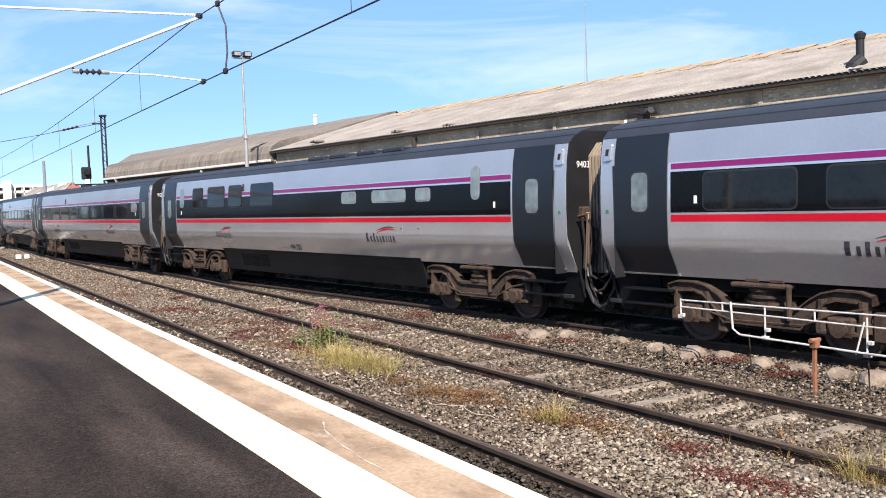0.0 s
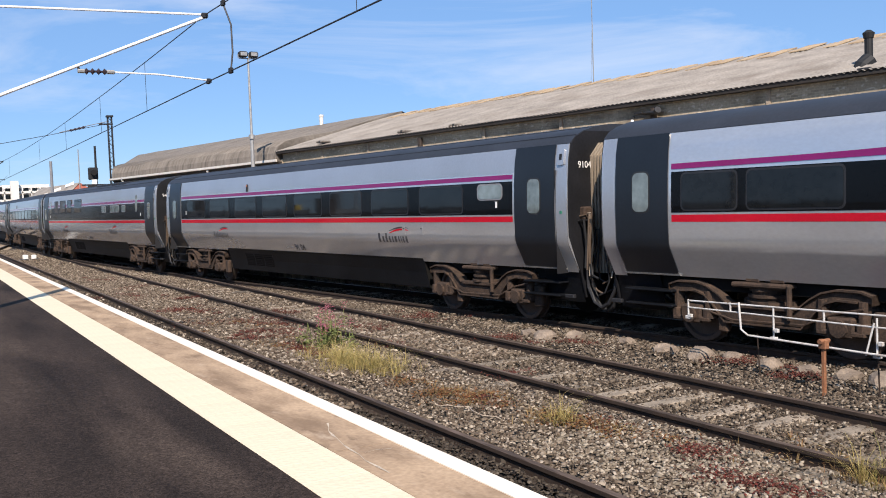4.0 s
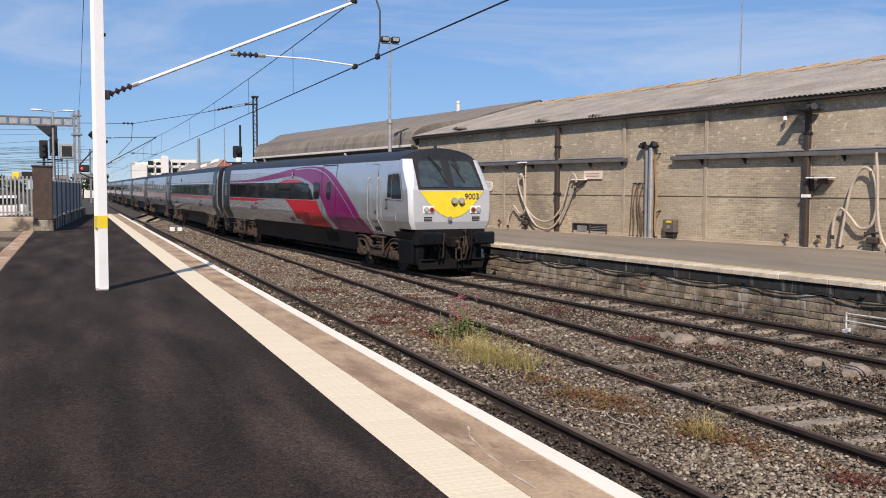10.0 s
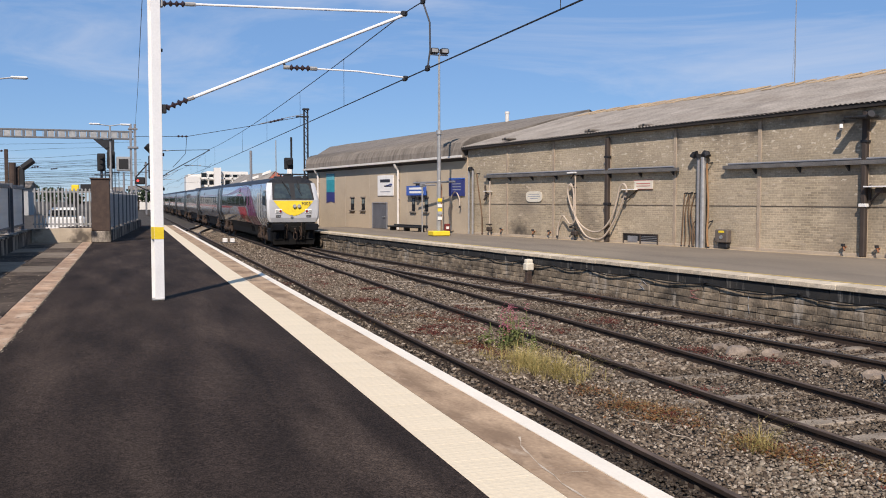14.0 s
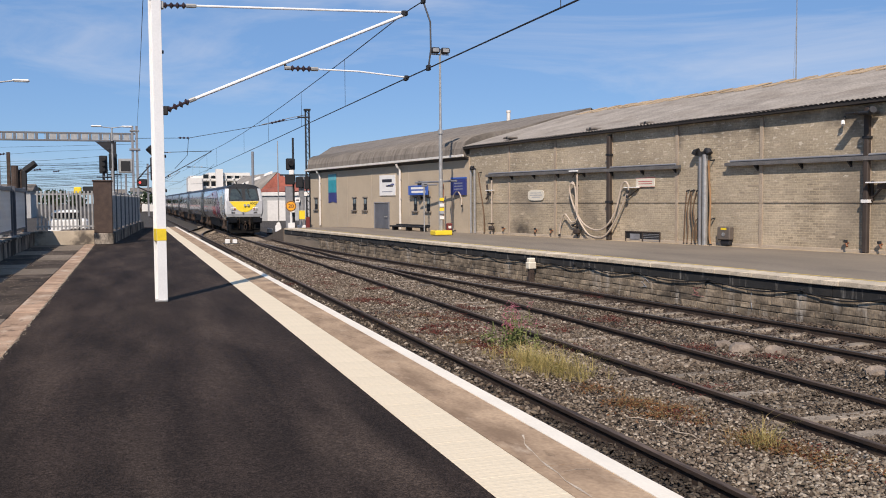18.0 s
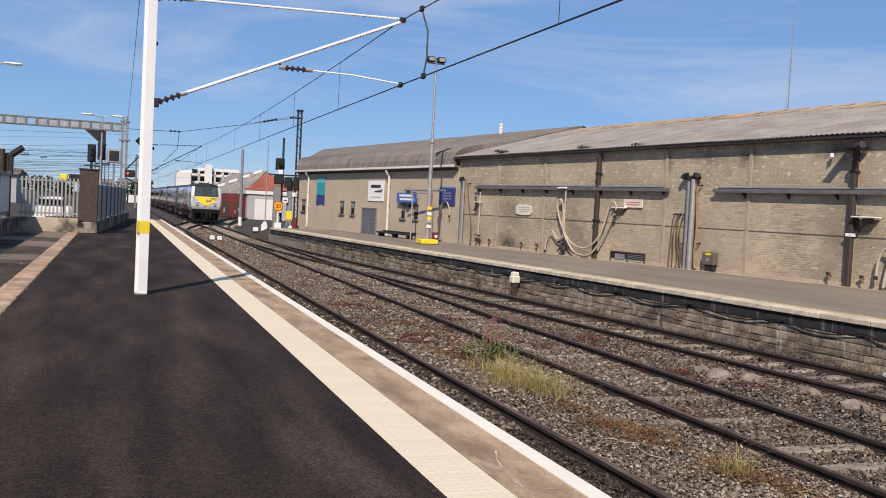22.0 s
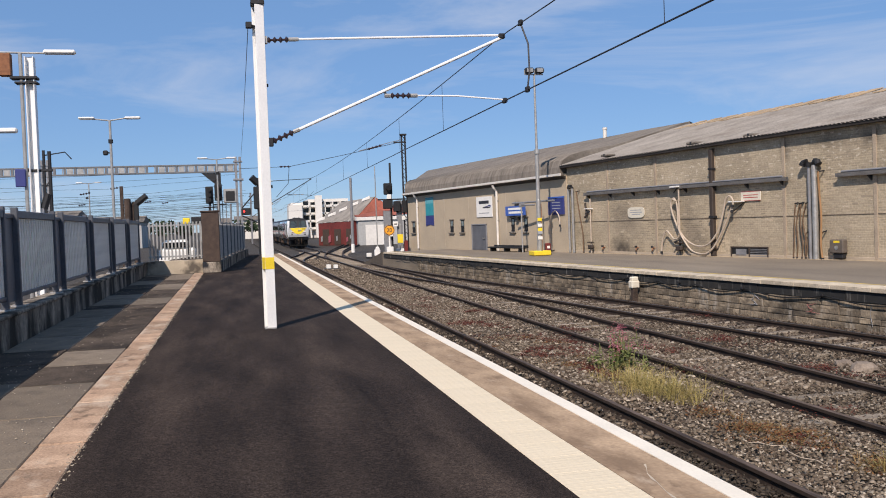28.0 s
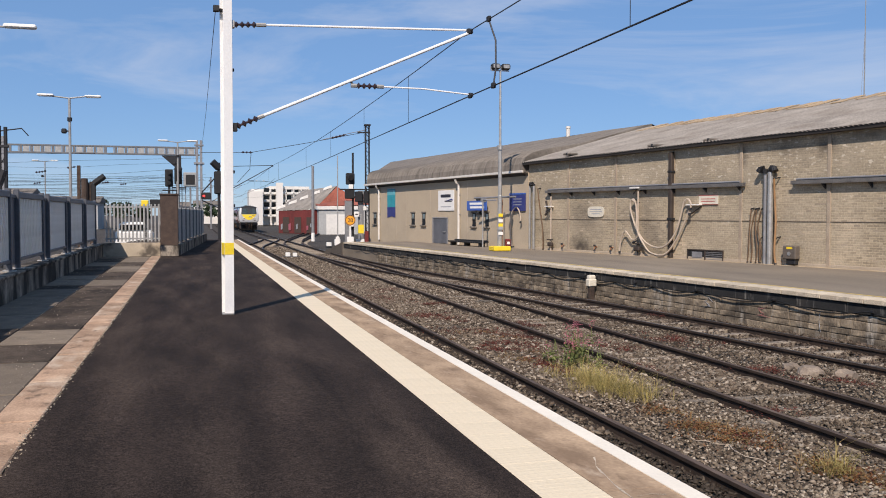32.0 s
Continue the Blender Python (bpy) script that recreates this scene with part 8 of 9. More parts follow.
hose("pale hose that hangs in a wide loop on the brick wall", [(5.45, .2, 2.12), (5.6, .2, 2.28), (5.78, .2, 2.1), (5.74, .2, 1.74), (5.44, .2, 1.14), (5.0, .2, 0.63), (4.45, .22, 0.36), (3.85, .26, 0.3), (3.36, .3, 0.45), (2.96, .22, 0.93), (2.69, .2, 1.61), (2.53, .2, 2.1), (2.32, .2, 2.23), (2.14, .2, 2.04), (2.2, .2, 1.7)], 0.038, HOSE)
hose("second pale hose looped beside the brown pipe", [(5.62, .24, 2.24), (5.4, .24, 2.1), (5.33, .24, 1.62), (5.3, .24, 1.03), (4.95, .24, 0.5), (4.45, .25, 0.09), (3.71, .3, 0.0), (3.29, .3, 0.17), (2.89, .24, 0.66), (2.43, .22, 1.38), (2.15, .22, 1.9)], 0.036, HOSE)
hose("pale standpipe hose by the oval sign", [(5.29, .2, 2.62), (5.29, .2, 1.6), (5.31, .2, 0.75), (5.63, .2, 0.58), (5.9, .2, 0.78), (6.13, .2, 0.92), (6.33, .2, 0.7), (6.44, .2, 0.41), (6.48, .2, 0.06)], 0.034, HOSE)
hs_ = on_wall("wall_bracket", "pale iron arm that holds the looped hose", "bracket")
part("arm", M().box(1.69, 2.42, 0.03, 0.22, 1.99, 2.03, 0.008), WHITEPAINT, hs_)
part("strut", M().tube([(1.72, 0.04, 1.97), (2.3, 0.1, 1.62)], 0.022, 6), bpy.data.materials["dark_brown_pipe"], hs_)
hs_ = on_wall("wall_bracket", "pale iron bracket over the looped hose at the tray", "bracket")
part("arm", M().box(5.2, 5.75, 0.03, 0.3, 2.72, 2.78, 0.008), WHITEPAINT, hs_)
part("strut", M().tube([(5.3, 0.24, 2.72), (5.72, 0.1, 2.5)], 0.022, 6), bpy.data.materials["dark_brown_pipe"], hs_)
hs_ = on_wall("wall_bracket", "rusty tap bracket under the end of the cable tray", "bracket")
part("arm", M().box(11.72, 12.3, 0.05, 0.2, 2.0, 2.04, 0.008), WHITEPAINT, hs_)
part("strut", M().tube([(12.3, 0.1, 2.3), (12.15, 0.12, 1.75), (12.3, 0.15, 1.6)], 0.05, 6), bpy.data.materials["dark_brown_pipe"], hs_)
hose("pale hose loops hanging from the wall tap", [(-10.30, .25, 2.7), (-10.35, .22, 2.0), (-10.40, .22, 0.9), (-10.55, .25, 0.3), (-10.75, .25, -0.02)], 0.042, HOSE)
hose("thick pale hose coiled on the wall", [(-9.25, .22, -0.02), (-9.35, .2, 0.7), (-9.55, .2, 1.7), (-9.85, .2, 2.25), (-10.20, .2, 2.1), (-10.35, .2, 1.3), (-10.20, .2, 0.65), (-9.85, .2, 0.55), (-9.55, .2, 0.85), (-9.25, .2, 1.1), (-9.05, .2, 0.8), (-9.00, .2, 0.3)], 0.042, HOSE)
for k, u in enumerate((-0.88, -0.98, -1.14, -1.26)):
    hose("brown hose hanging beside the hooded pipes", [(u - .1 * (k % 2), .14, 1.85), (u + 0.06, .14, 1.2), (u + .10 - 0.07 * k, .14, 0.4), (u + 0.14 - .06 * k, .14, -0.05)], 0.022, BROWNHOSE)
hose("orange-brown hose along the hooded pipe", [(-2.05, .3, 2.9), (-2.00, .2, 2.2), (-2.06, .2, 1.4), (-2.02, .2, 0.4), (-2.08, .2, -0.05)], 0.035, mat("orange_hose", (0.36, 0.20, 0.09), 0.6))
for u in (-1.42, -2.1):
    hose("dark short hose loop low on the wall", [(u, .14, 0.85), (u + .12, .14, 0.7), (u + .13, .14, 0.2), (u + .1, .14, -0.05)], 0.022, BROWNHOSE)
hose("thin brown hose near the building corner", [(12.9, .2, 2.9), (12.7, .2, 2.0), (12.45, .2, 1.0), (12.4, .2, 0.3), (12.4, .2, -.05)], 0.03, BROWNHOSE)
hose("white hose hooked over the rendered wall", [(15.3, .2, -0.02), (15.45, .2, 0.8), (15.3, .2, 1.7), (14.9, .2, 2.0), (14.55, .2, 1.75), (14.45, .2, 1.3)], 0.032, HOSE)
for u, zz in ((11.8, 2.5), (5.35, 0.55), (-10.25, 0.45)):
    sp_ = on_wall("standpipe", "pale water standpipe with brass taps", "standpipe", "standpipes")
    part("riser", M().tube([(u, .15, -0.1), (u, .15, zz)], 0.035, 8), HOSE if zz > 1 else DARKSTEEL, sp_)
    part("valve", M().box(u - .18, u + .18, .1, .26, 0.1, 0.3, 0.04).tube([(u - .25, .2, 0.42), (u + .25, .2, 0.42)], 0.03, 6), bpy.data.materials["dark_brown_pipe"], sp_)
    part("tap", M().tube([(u, .15, min(zz, 1.9)), (u + .2, .3, min(zz, 1.9) - .1)], 0.04, 8), DARKSTEEL, sp_)
for u in (8.35, 7.2, 10.9, -7.39, -8.5, -10.9):
    tp_ = on_wall("wall_tap", "small rusty tap low on the wall", "tap", "wall taps")
    part("stem", M().tube([(u, 0.0, 0.18), (u, .14, 0.2), (u - 0.1, .2, 0.08)], 0.03, 6), RUST, tp_)
    part("wheel", M().tube([(u, .14, 0.2), (u, .14, 0.28)], 0.06, 8), DARKSTEEL, tp_)
mb = on_wall("meter_box", "grey-brown meter box on the brick wall", "box")
part("box", M().box(-2.98, -2.42, 0.02, 0.26, 0.12, 0.58, 0.03), mat("box_brown", (0.13, 0.105, 0.085), 0.7, scale=4, fine=30), mb)
part("lower_box", M().box(-2.92, -2.52, 0.02, 0.2, -0.06, 0.12, 0.02), DARKSTEEL, mb)
part("yellow_label", M().box(-2.85, -2.6, 0.26, 0.265, 0.47, 0.54), YELLOW, mb)
part("dial", M().tube([(-2.72, .26, 0.31), (-2.72, .28, 0.31)], 0.07, 12), GALV, mb)
ex = on_wall("extract_grille", "dark low louvre opening at the wall foot", "grille")
part("recess", M().box(0.61, 2.46, 0.005, 0.02, -0.09, 0.26), BLACK, ex)
part("frame", M().box(0.56, 2.51, 0.02, 0.05, 0.25, 0.30, 0.005).box(0.56, 0.62, 0.02, 0.05, -0.1, 0.27, 0.005).box(2.45, 2.51, 0.02, 0.05, -0.1, 0.27, 0.005).box(1.49, 1.56, 0.02, 0.05, -0.1, 0.27, 0.005), bpy.data.materials["dark_brown_pipe"], ex)
for k in range(5):
    part("louvre", M().box(0.62, 1.49, 0.02, 0.035, -0.07 + k * 0.065, -0.05 + k * 0.065), GREYSTEEL, ex)
part("grey_pane", M().box(1.69, 2.24, 0.02, 0.03, -0.05, 0.2), GREYSTEEL, ex)
CREAMSIGN = mat("cream_sign", (0.70, 0.64, 0.52), 0.6, scale=3, fine=30, spread=0.06)
sgn = on_wall("oval_sign", "white rounded notice on the brick wall", "sign")
pts = [(8.4 + 0.60 * math.copysign(abs(math.cos(a)) ** 0.45, math.cos(a)), 1.755 + 0.24 * math.copysign(abs(math.sin(a)) ** 0.6, math.sin(a))) for a in np.linspace(0, 2 * math.pi, 28, endpoint=False)]
part("board", M().prism([(float(p), float(q)) for p, q in pts], 1, 0.02, 0.05), CREAMSIGN, sgn)
for z, w in ((1.84, .4), (1.74, .45), (1.65, .3)):
    part("text_bar", M().box(8.4 - w, 8.4 + w, 0.05, 0.054, z, z + .035), GREYINK, sgn)
sgn = on_wall("notice", "white notice with a red border on the brick wall", "sign")
part("board", M().box(0.86, 1.88, 0.02, 0.05, 2.02, 2.37, 0.008), CREAMSIGN, sgn)
part("border", M().box(0.86, 1.88, 0.05, 0.054, 2.355, 2.37).box(0.86, 1.88, 0.05, 0.054, 2.02, 2.033), REDINK, sgn)
for z in (2.22, 2.13):
    part("text_bar", M().box(1.0, 1.75, 0.05, 0.054, z, z + .025), REDINK, sgn)
chn = on_wall("roof_chimney", "dark metal flue with a cap above the eave", "chimney")
part("flue", M().tube([(-14.42, -.8, 4.5), (-14.42, -.8, 5.55)], 0.11, 12), BLACK, chn)
part("cap", M().tube([(-14.42, -.8, 5.52), (-14.42, -.8, 5.66), (-14.42, -.8, 5.74)], [0.13, 0.16, 0.06], 12), BLACK, chn)
part("elbow", M().tube([(-14.2, -.5, 4.35), (-14.35, -.6, 4.75), (-14.42, -.8, 4.9)], 0.24, 12), BLACK, chn)
part("fan_box", M().box(-14.9, -14.5, -.5, .2, 4.45, 4.62, 0.03), DARKSTEEL, chn)
for u in (10.4, 4.4, 1.2):
    rv_ = on_wall("roof_clutter", "dark fitting lying on the roof edge", "roof fitting", "roof fittings")
    part("block", M().box(u - .3, u + .3, -0.2, 0.25, 4.40, 4.50, 0.03), ROOFDARK, rv_)
    part("strap", M().box(u - .05, u + .05, -0.22, 0.27, 4.38, 4.51, 0.01), DARKSTEEL, rv_)

# ---------------------------------------------------------------- on the rendered building
for u0, u1 in ((33.15, 33.9), (27.05, 27.75), (25.53, 26.2), (19.22, 19.82), (17.78, 18.4)):
    w = on_wall("window", "narrow dark window with stone surround in the rendered wall", "window", "small windows")
    part("reveal", M().box(u0 + .12, u1 - .12, 0.052, 0.06, 0.98, 1.72), BLACK, w)
    part("pane", M().box(u0 + .2, u1 - .2, 0.06, 0.066, 1.36, 1.66), PALEGLASS, w)
    part("bars", M().box(u0 + .12, u1 - .12, 0.06, 0.08, 1.30, 1.34).box(u0 + .12, u1 - .12, 0.06, 0.08, 1.0, 1.05), DARKSTEEL, w)
    part("sill", M().box(u0 - .02, u1 + .02, 0.05, 0.16, 0.88, 0.96, 0.01), ROOFDARK, w)
    part("lintel", M().box(u0 + .02, u1 - .02, 0.05, 0.10, 1.72, 1.80, 0.01), ROOFDARK, w)
dr = on_wall("door", "closed grey steel door in the rendered wall", "door")
part("leaf", M().box(22.7, 24.5, 0.052, 0.09, -0.1, 1.38, 0.01), mat("slate_door", (0.12, 0.125, 0.14), 0.6, scale=2, fine=20), dr)
part("frame", M().box(22.62, 22.72, 0.05, 0.12, -0.1, 1.44, 0.01).box(24.48, 24.58, 0.05, 0.12, -0.1, 1.44, 0.01).box(22.62, 24.58, 0.05, 0.12, 1.38, 1.45, 0.01), GREYSTEEL, dr)
part("handle", M().tube([(22.9, .09, 0.6), (22.9, .16, 0.6), (23.1, .16, 0.6)], 0.02, 6), GALV, dr)
bn = on_wall("banner", "teal and dark blue banner with a wavy edge", "banner")
part("teal_cloth", M().box(30.12, 31.4, 0.06, 0.08, 2.1, 3.32, 0.005), TEAL, bn)
part("navy_cloth", M().prism([(30.12, 1.42), (30.7, 1.5), (31.4, 1.40), (31.4, 2.1), (30.12, 2.1)], 1, 0.06, 0.082), NAVY, bn)
part("batten", M().box(30.1, 31.42, 0.05, 0.1, 3.30, 3.36, 0.01), GALV, bn)
part("pale_strip", M().box(30.14, 31.38, 0.08, 0.083, 2.9, 3.25), mat("pale_teal", (0.13, 0.42, 0.48), 0.6), bn)
wsn = on_wall("signboard", "white signboard with dark lettering on the rendered wall", "sign")
part("board", M().box(21.85, 23.85, 0.06, 0.10, 1.84, 3.04, 0.01), WHITEPAINT, wsn)
part("text_bar", M().box(22.25, 23.5, 0.10, 0.104, 2.62, 2.80), INK, wsn)
part("text_bar", M().box(22.1, 23.0, 0.10, 0.104, 2.36, 2.44), INK, wsn)
part("wave", M().add([(22.0 + .15 * k, 0.104, 2.42 + .05 * math.sin(k)) for k in range(6)] + [(22.0 + .15 * k, 0.104, 2.50 + .04 * math.sin(k + .5)) for k in range(5, -1, -1)], [tuple(range(12))]), NAVY, wsn)
part("text_bar", M().box(22.2, 23.5, 0.10, 0.104, 2.05, 2.10), GREYINK, wsn)
bs = on_wall("station_sign", "blue station sign with white lettering", "sign")
part("board", M().box(17.75, 19.92, 0.25, 0.30, 1.84, 2.37, 0.01), BLUE, bs)
for z, a, b in ((2.16, 18.1, 19.6), (1.96, 18.0, 19.55)):
    part("text_bar", M().box(a, b, 0.30, 0.304, z, z + .12), WHITEPAINT, bs)
part("bracket", M().box(18.7, 18.95, 0.05, 0.26, 2.3, 2.6, 0.02).box(18.7, 18.95, 0.05, 0.26, 1.6, 1.75, 0.02), DARKSTEEL, bs)
ns = on_wall("notice_board", "dark blue notice board with pale lines", "sign")
part("board", M().box(14.18, 15.68, 0.06, 0.12, 1.80, 2.62, 0.01), NAVY, ns)
part("blue_strip", M().box(14.18, 15.68, 0.06, 0.122, 2.64, 2.72, 0.005), BLUE, ns)
for z in (2.4, 2.25, 2.1):
    part("text_bar", M().box(14.5, 15.3, 0.12, 0.124, z, z + .04), GREYINK, ns)
for u in (32.67, 21.18):
    dp = on_wall("downpipe", "white rainwater pipe on the rendered wall", "downpipe", "downpipes")
    part("pipe", M().tube([(u, .38, 3.62), (u, .3, 3.45), (u, .14, 3.3), (u, .14, -0.1)], 0.07, 10), GUTTER, dp)
    part("clip", M().box(u - .09, u + .09, 0.05, 0.16, 1.6, 1.66, 0.005), GALV, dp)
    part("clip", M().box(u - .09, u + .09, 0.05, 0.16, 2.7, 2.76, 0.005), GALV, dp)
for u in (30.0, 28.5, 25.0, 20.3, 16.6):
    part("wall_joint", M().box(u - .025, u + .025, 0.03, 0.058, -0.1, 3.5), mat("render_joint", (0.47, 0.39, 0.30), 0.9, scale=1, fine=30) if "render_joint" not in bpy.data.materials else bpy.data.materials["render_joint"], low)
tb = on_wall("bench", "long low dark bench against the rendered wall", "bench")
part("seat", M().box(17.2, 21.0, 0.5, 0.95, 0.08, 0.16, 0.02), BLACK, tb)
for u in (17.5, 19.1, 20.7):
    part("leg", M().box(u - .06, u + .06, 0.55, 0.9, -0.1, 0.08, 0.01), BLACK, tb)
part("back", M().box(17.2, 21.0, 0.46, 0.52, 0.1, 0.24, 0.02), BLACK, tb)
fr = on_wall("shelter_stand", "thin grey tubular stand before the rendered wall", "stand")
part("post", M().tube([(16.9, 1.0, -0.1), (16.9, 1.0, 2.4)], 0.04, 8), GALV, fr)
part("bar", M().tube([(14.3, 0.6, 2.52), (17.8, 1.0, 2.5)], 0.05, 8), GREYSTEEL, fr)
part("post", M().tube([(15.75, 0.5, -0.1), (15.75, 0.5, 2.4)], 0.03, 8), RUST, fr)
vt = on_wall("roof_pipe", "pale vent pipe standing above the roof", "vent pipe")
p_ = (22.0, -8.0)
part("pipe", M().tube([(p_[0], p_[1], 4.5), (p_[0], p_[1], 6.95)], 0.12, 10), GUTTER, vt)
part("cap", M().tube([(p_[0], p_[1], 6.95), (p_[0], p_[1], 7.08)], 0.15, 10), GUTTER, vt)

# ---------------------------------------------------------------- by the tracks
DULLWHITE = mat("chipped_white_paint", (0.60, 0.585, 0.56), 0.6, scale=6, fine=50, spread=0.1, stain=0.6, stain_scale=7, stain_col=(0.26, 0.19, 0.14))
wf = thing("pipe_rail", "white tubular frame lying beside the used track", "rail frame")
X0 = 9.9


part("top_rail", M().tube([(X0, 9.52, -0.08), (X0, 6.3, -0.02), (X0, 3.8, 0.03)], 0.012, 8), DULLWHITE, wf)
part("middle_rail", M().tube([(X0, 9.52, -0.18), (X0, 6.6, -0.17), (X0, 3.8, -0.15)], 0.011, 8), DULLWHITE, wf)
part("bottom_rail", M().tube([(X0 - .02, 8.55, -0.03), (X0 - .04, 8.5, -0.40), (X0 - .04, 8.38, -0.47), (X0 - .04, 6.47, -0.49), (X0 - .04, 3.8, -0.48)], 0.015, 8), DULLWHITE, wf)
for y, z0 in ((9.52, -0.33), (7.98, -0.48), (6.47, -0.52), (4.9, -0.5)):
    part("upright", M().tube([(X0, y, -0.06), (X0, y, z0)], 0.013, 8), DULLWHITE, wf)
    part("foot", M().box(X0 - .03, X0 + .03, y - .05, y + .04, z0 - .02, z0 + .03, 0.005), DULLWHITE, wf)
for y, z0 in ((7.94, -0.36), (6.43, -0.36), (9.49, -0.30), (4.86, -0.36)):
    part("bracket", M().box(X0 - .035, X0 + .01, y - .05, y + .01, z0 - .025, z0 + .025, 0.004), DULLWHITE, wf)
part("brace", M().tube([(X0 - .03, 6.6, -0.52), (X0 - .01, 6.5, -0.12)], 0.012, 6), DULLWHITE, wf)
for y in (8.72, 7.2, 5.7):
    part("strut", M().tube([(X0, y, -0.05), (X0, y, -0.18)], 0.014, 6), DULLWHITE, wf)
for y in (8.3, 6.5, 4.6):
    part("prop", M().tube([(X0 + .05, y, -0.45), (X0 + .12, y + .02, -1.08)], 0.010, 6), RAILSIDE, wf)
stk = thing("rusty_stake", "rusty iron stake standing in the ballast", "stake")
part("post", M().box(9.69, 9.73, 7.04, 7.09, -1.1, -0.42, 0.006), RUST, stk)
part("head", M().box(9.67, 9.75, 7.01, 7.12, -0.48, -0.36, 0.01).tube([(9.62, 7.06, -0.38), (9.8, 7.06, -0.38)], 0.03, 6), RUST, stk)


def lump(seed, r):
    rr = random.Random(seed)
    bm = bmesh.new()
    bmesh.ops.create_icosphere(bm, subdivisions=2, radius=1)
    for v in bm.verts:
        k = 1 + 0.35 * noise.noise(v.co * 1.3 + Vector((seed * 3.1, 0, 0))) + 0.1 * noise.noise(v.co * 4 + Vector((0, seed, 0)))
        v.co = Vector((v.co.x * r * 1.15 * k, v.co.y * r * 1.3 * k, v.co.z * r * 0.75 * k))
    me = bpy.data.meshes.new("rock")
    bm.to_mesh(me)
    bm.free()
    me.materials.append(ROCK)
    return me


lumps = [lump(i, 0.125 + 0.03 * (i % 3)) for i in range(5)]
for k, (x, y) in enumerate(((10.46, 11.5), (10.36, 10.5), (10.41, 9.8), (10.61, 9.35), (10.54, 8.6), (10.6, 7.98), (10.65, 7.4), (10.68, 6.88), (10.7, 6.3), (10.72, 5.7), (9.85, 13.5), (10.2, 12.6), (9.75, 12.9))):
    ob = solid("rock", lumps[k % 5], ROCK, "tan rough rock at the sleeper ends of the used track", "rock", "rocks", at=Matrix.Translation((x, y, -1.0)) @ Matrix.Rotation(k * 1.3, 4, "Z"))
wp_ = thing("track_marker", "short white marker post by the far platform", "marker post", at=Matrix.Translation((12.03, 26.5, -1.1)) @ FTURN)
part("post", M().box(-0.14, 0.14, -0.12, 0.12, 0.46, 0.70, 0.03).box(-0.115, 0.115, -0.1, 0.1, 0.68, 0.82, 0.03), CREAMSIGN, wp_)
part("foot", M().box(-0.09, 0.09, -0.08, 0.08, 0, 0.48, 0.02), bpy.data.materials["rusty_brown_steel"], wp_)
bxs = thing("junction_box", "pair of small white boxes between the tracks", "trackside box", at=Matrix.Translation((5.75, 56.5, -1.08)))
part("box", M().box(-0.36, -0.08, -0.2, 0.1, 0.10, 0.36, 0.03), WHITEPAINT, bxs)
part("box", M().box(0.08, 0.34, -0.25, 0.05, 0.10, 0.34, 0.03), WHITEPAINT, bxs)
part("rail_clip", M().box(-0.5, 0.5, -0.25, 0.25, 0.0, 0.12, 0.02), DARKSTEEL, bxs)
for k, (x, y) in enumerate(((10.6, 74), )):
    jb = thing("junction_box", "small pale trackside box", "trackside box", at=Matrix.Translation((x, y, -1.08)))
    part("box", M().box(-0.2, 0.2, -0.15, 0.15, 0.1, 0.42, 0.03), WHITEPAINT, jb)
    part("foot", M().box(-0.24, 0.24, -0.2, 0.2, 0, 0.1, 0.02), DARKSTEEL, jb)
pc = thing("debris", "pale flat strip of wood between the rails", "debris")
part("board", M().box(8.2, 8.95, 26.2, 26.45, -1.03, -0.99, 0.01), TANWALL, pc)
part("batten", M().box(8.3, 8.36, 26.15, 26.5, -0.99, -0.97, 0.005), TANWALL, pc)


stg = thing("string", "pale thin string lying on the ballast", "string")
part("strand", M().tube([(5.55, 9.4, -1.0), (5.59, 9.3, -0.975), (5.66, 9.13, -0.98), (5.76, 9.06, -0.975), (5.70, 8.9, -0.985), (5.66, 8.76, -0.975), (5.65, 8.58, -0.98), (5.73, 8.42, -0.975), (5.74, 8.25, -1.0)], 0.005, 6), HOSE, stg)
part("loose_end", M().tube([(5.55, 9.4, -1.0), (5.52, 9.46, -0.985), (5.55, 9.55, -1.0)], 0.004, 6), HOSE, stg)

# ---------------------------------------------------------------- weeds
def blades(m, rng, cx, cy_, n, spread, hgt, width, lean, z0=BED):
    """Blades that fan out from small tufts round a spot."""
    tufts = [(cx + rng.gauss(0, spread), cy_ + rng.gauss(0, spread * 1.5), rng.uniform(0.4, 1.1)) for _ in range(max(3, n // 14))]
    for _ in range(n):
        tx, ty, k0 = rng.choice(tufts)
        b = rng.uniform(0, 2 * math.pi)
        dx, dy = math.cos(b), math.sin(b)
        d = abs(rng.gauss(0, 0.025))
        x, y = tx + d * dx, ty + d * dy
        h = hgt * k0 * rng.uniform(0.35, 1.1)
        l1 = lean * rng.uniform(0.1, 1.1) * h
        droop = rng.uniform(0.75, 1.0)
        k = len(m.v)
        w = width * rng.uniform(0.6, 1.1)
        px_, py_ = -dy * w / 2, dx * w / 2
        m.v += [(x - px_, y - py_, z0), (x + px_, y + py_, z0), (x + dx * l1 * .35 - px_ * .8, y + dy * l1 * .35 - py_ * .8, z0 + h * .65), (x + dx * l1 * .35 + px_ * .8, y + dy * l1 * .35 + py_ * .8, z0 + h * .65), (x + dx * l1, y + dy * l1, z0 + h * droop)]
        m.f += [(k, k + 1, k + 3, k + 2), (k + 2, k + 3, k + 4)]
    return m


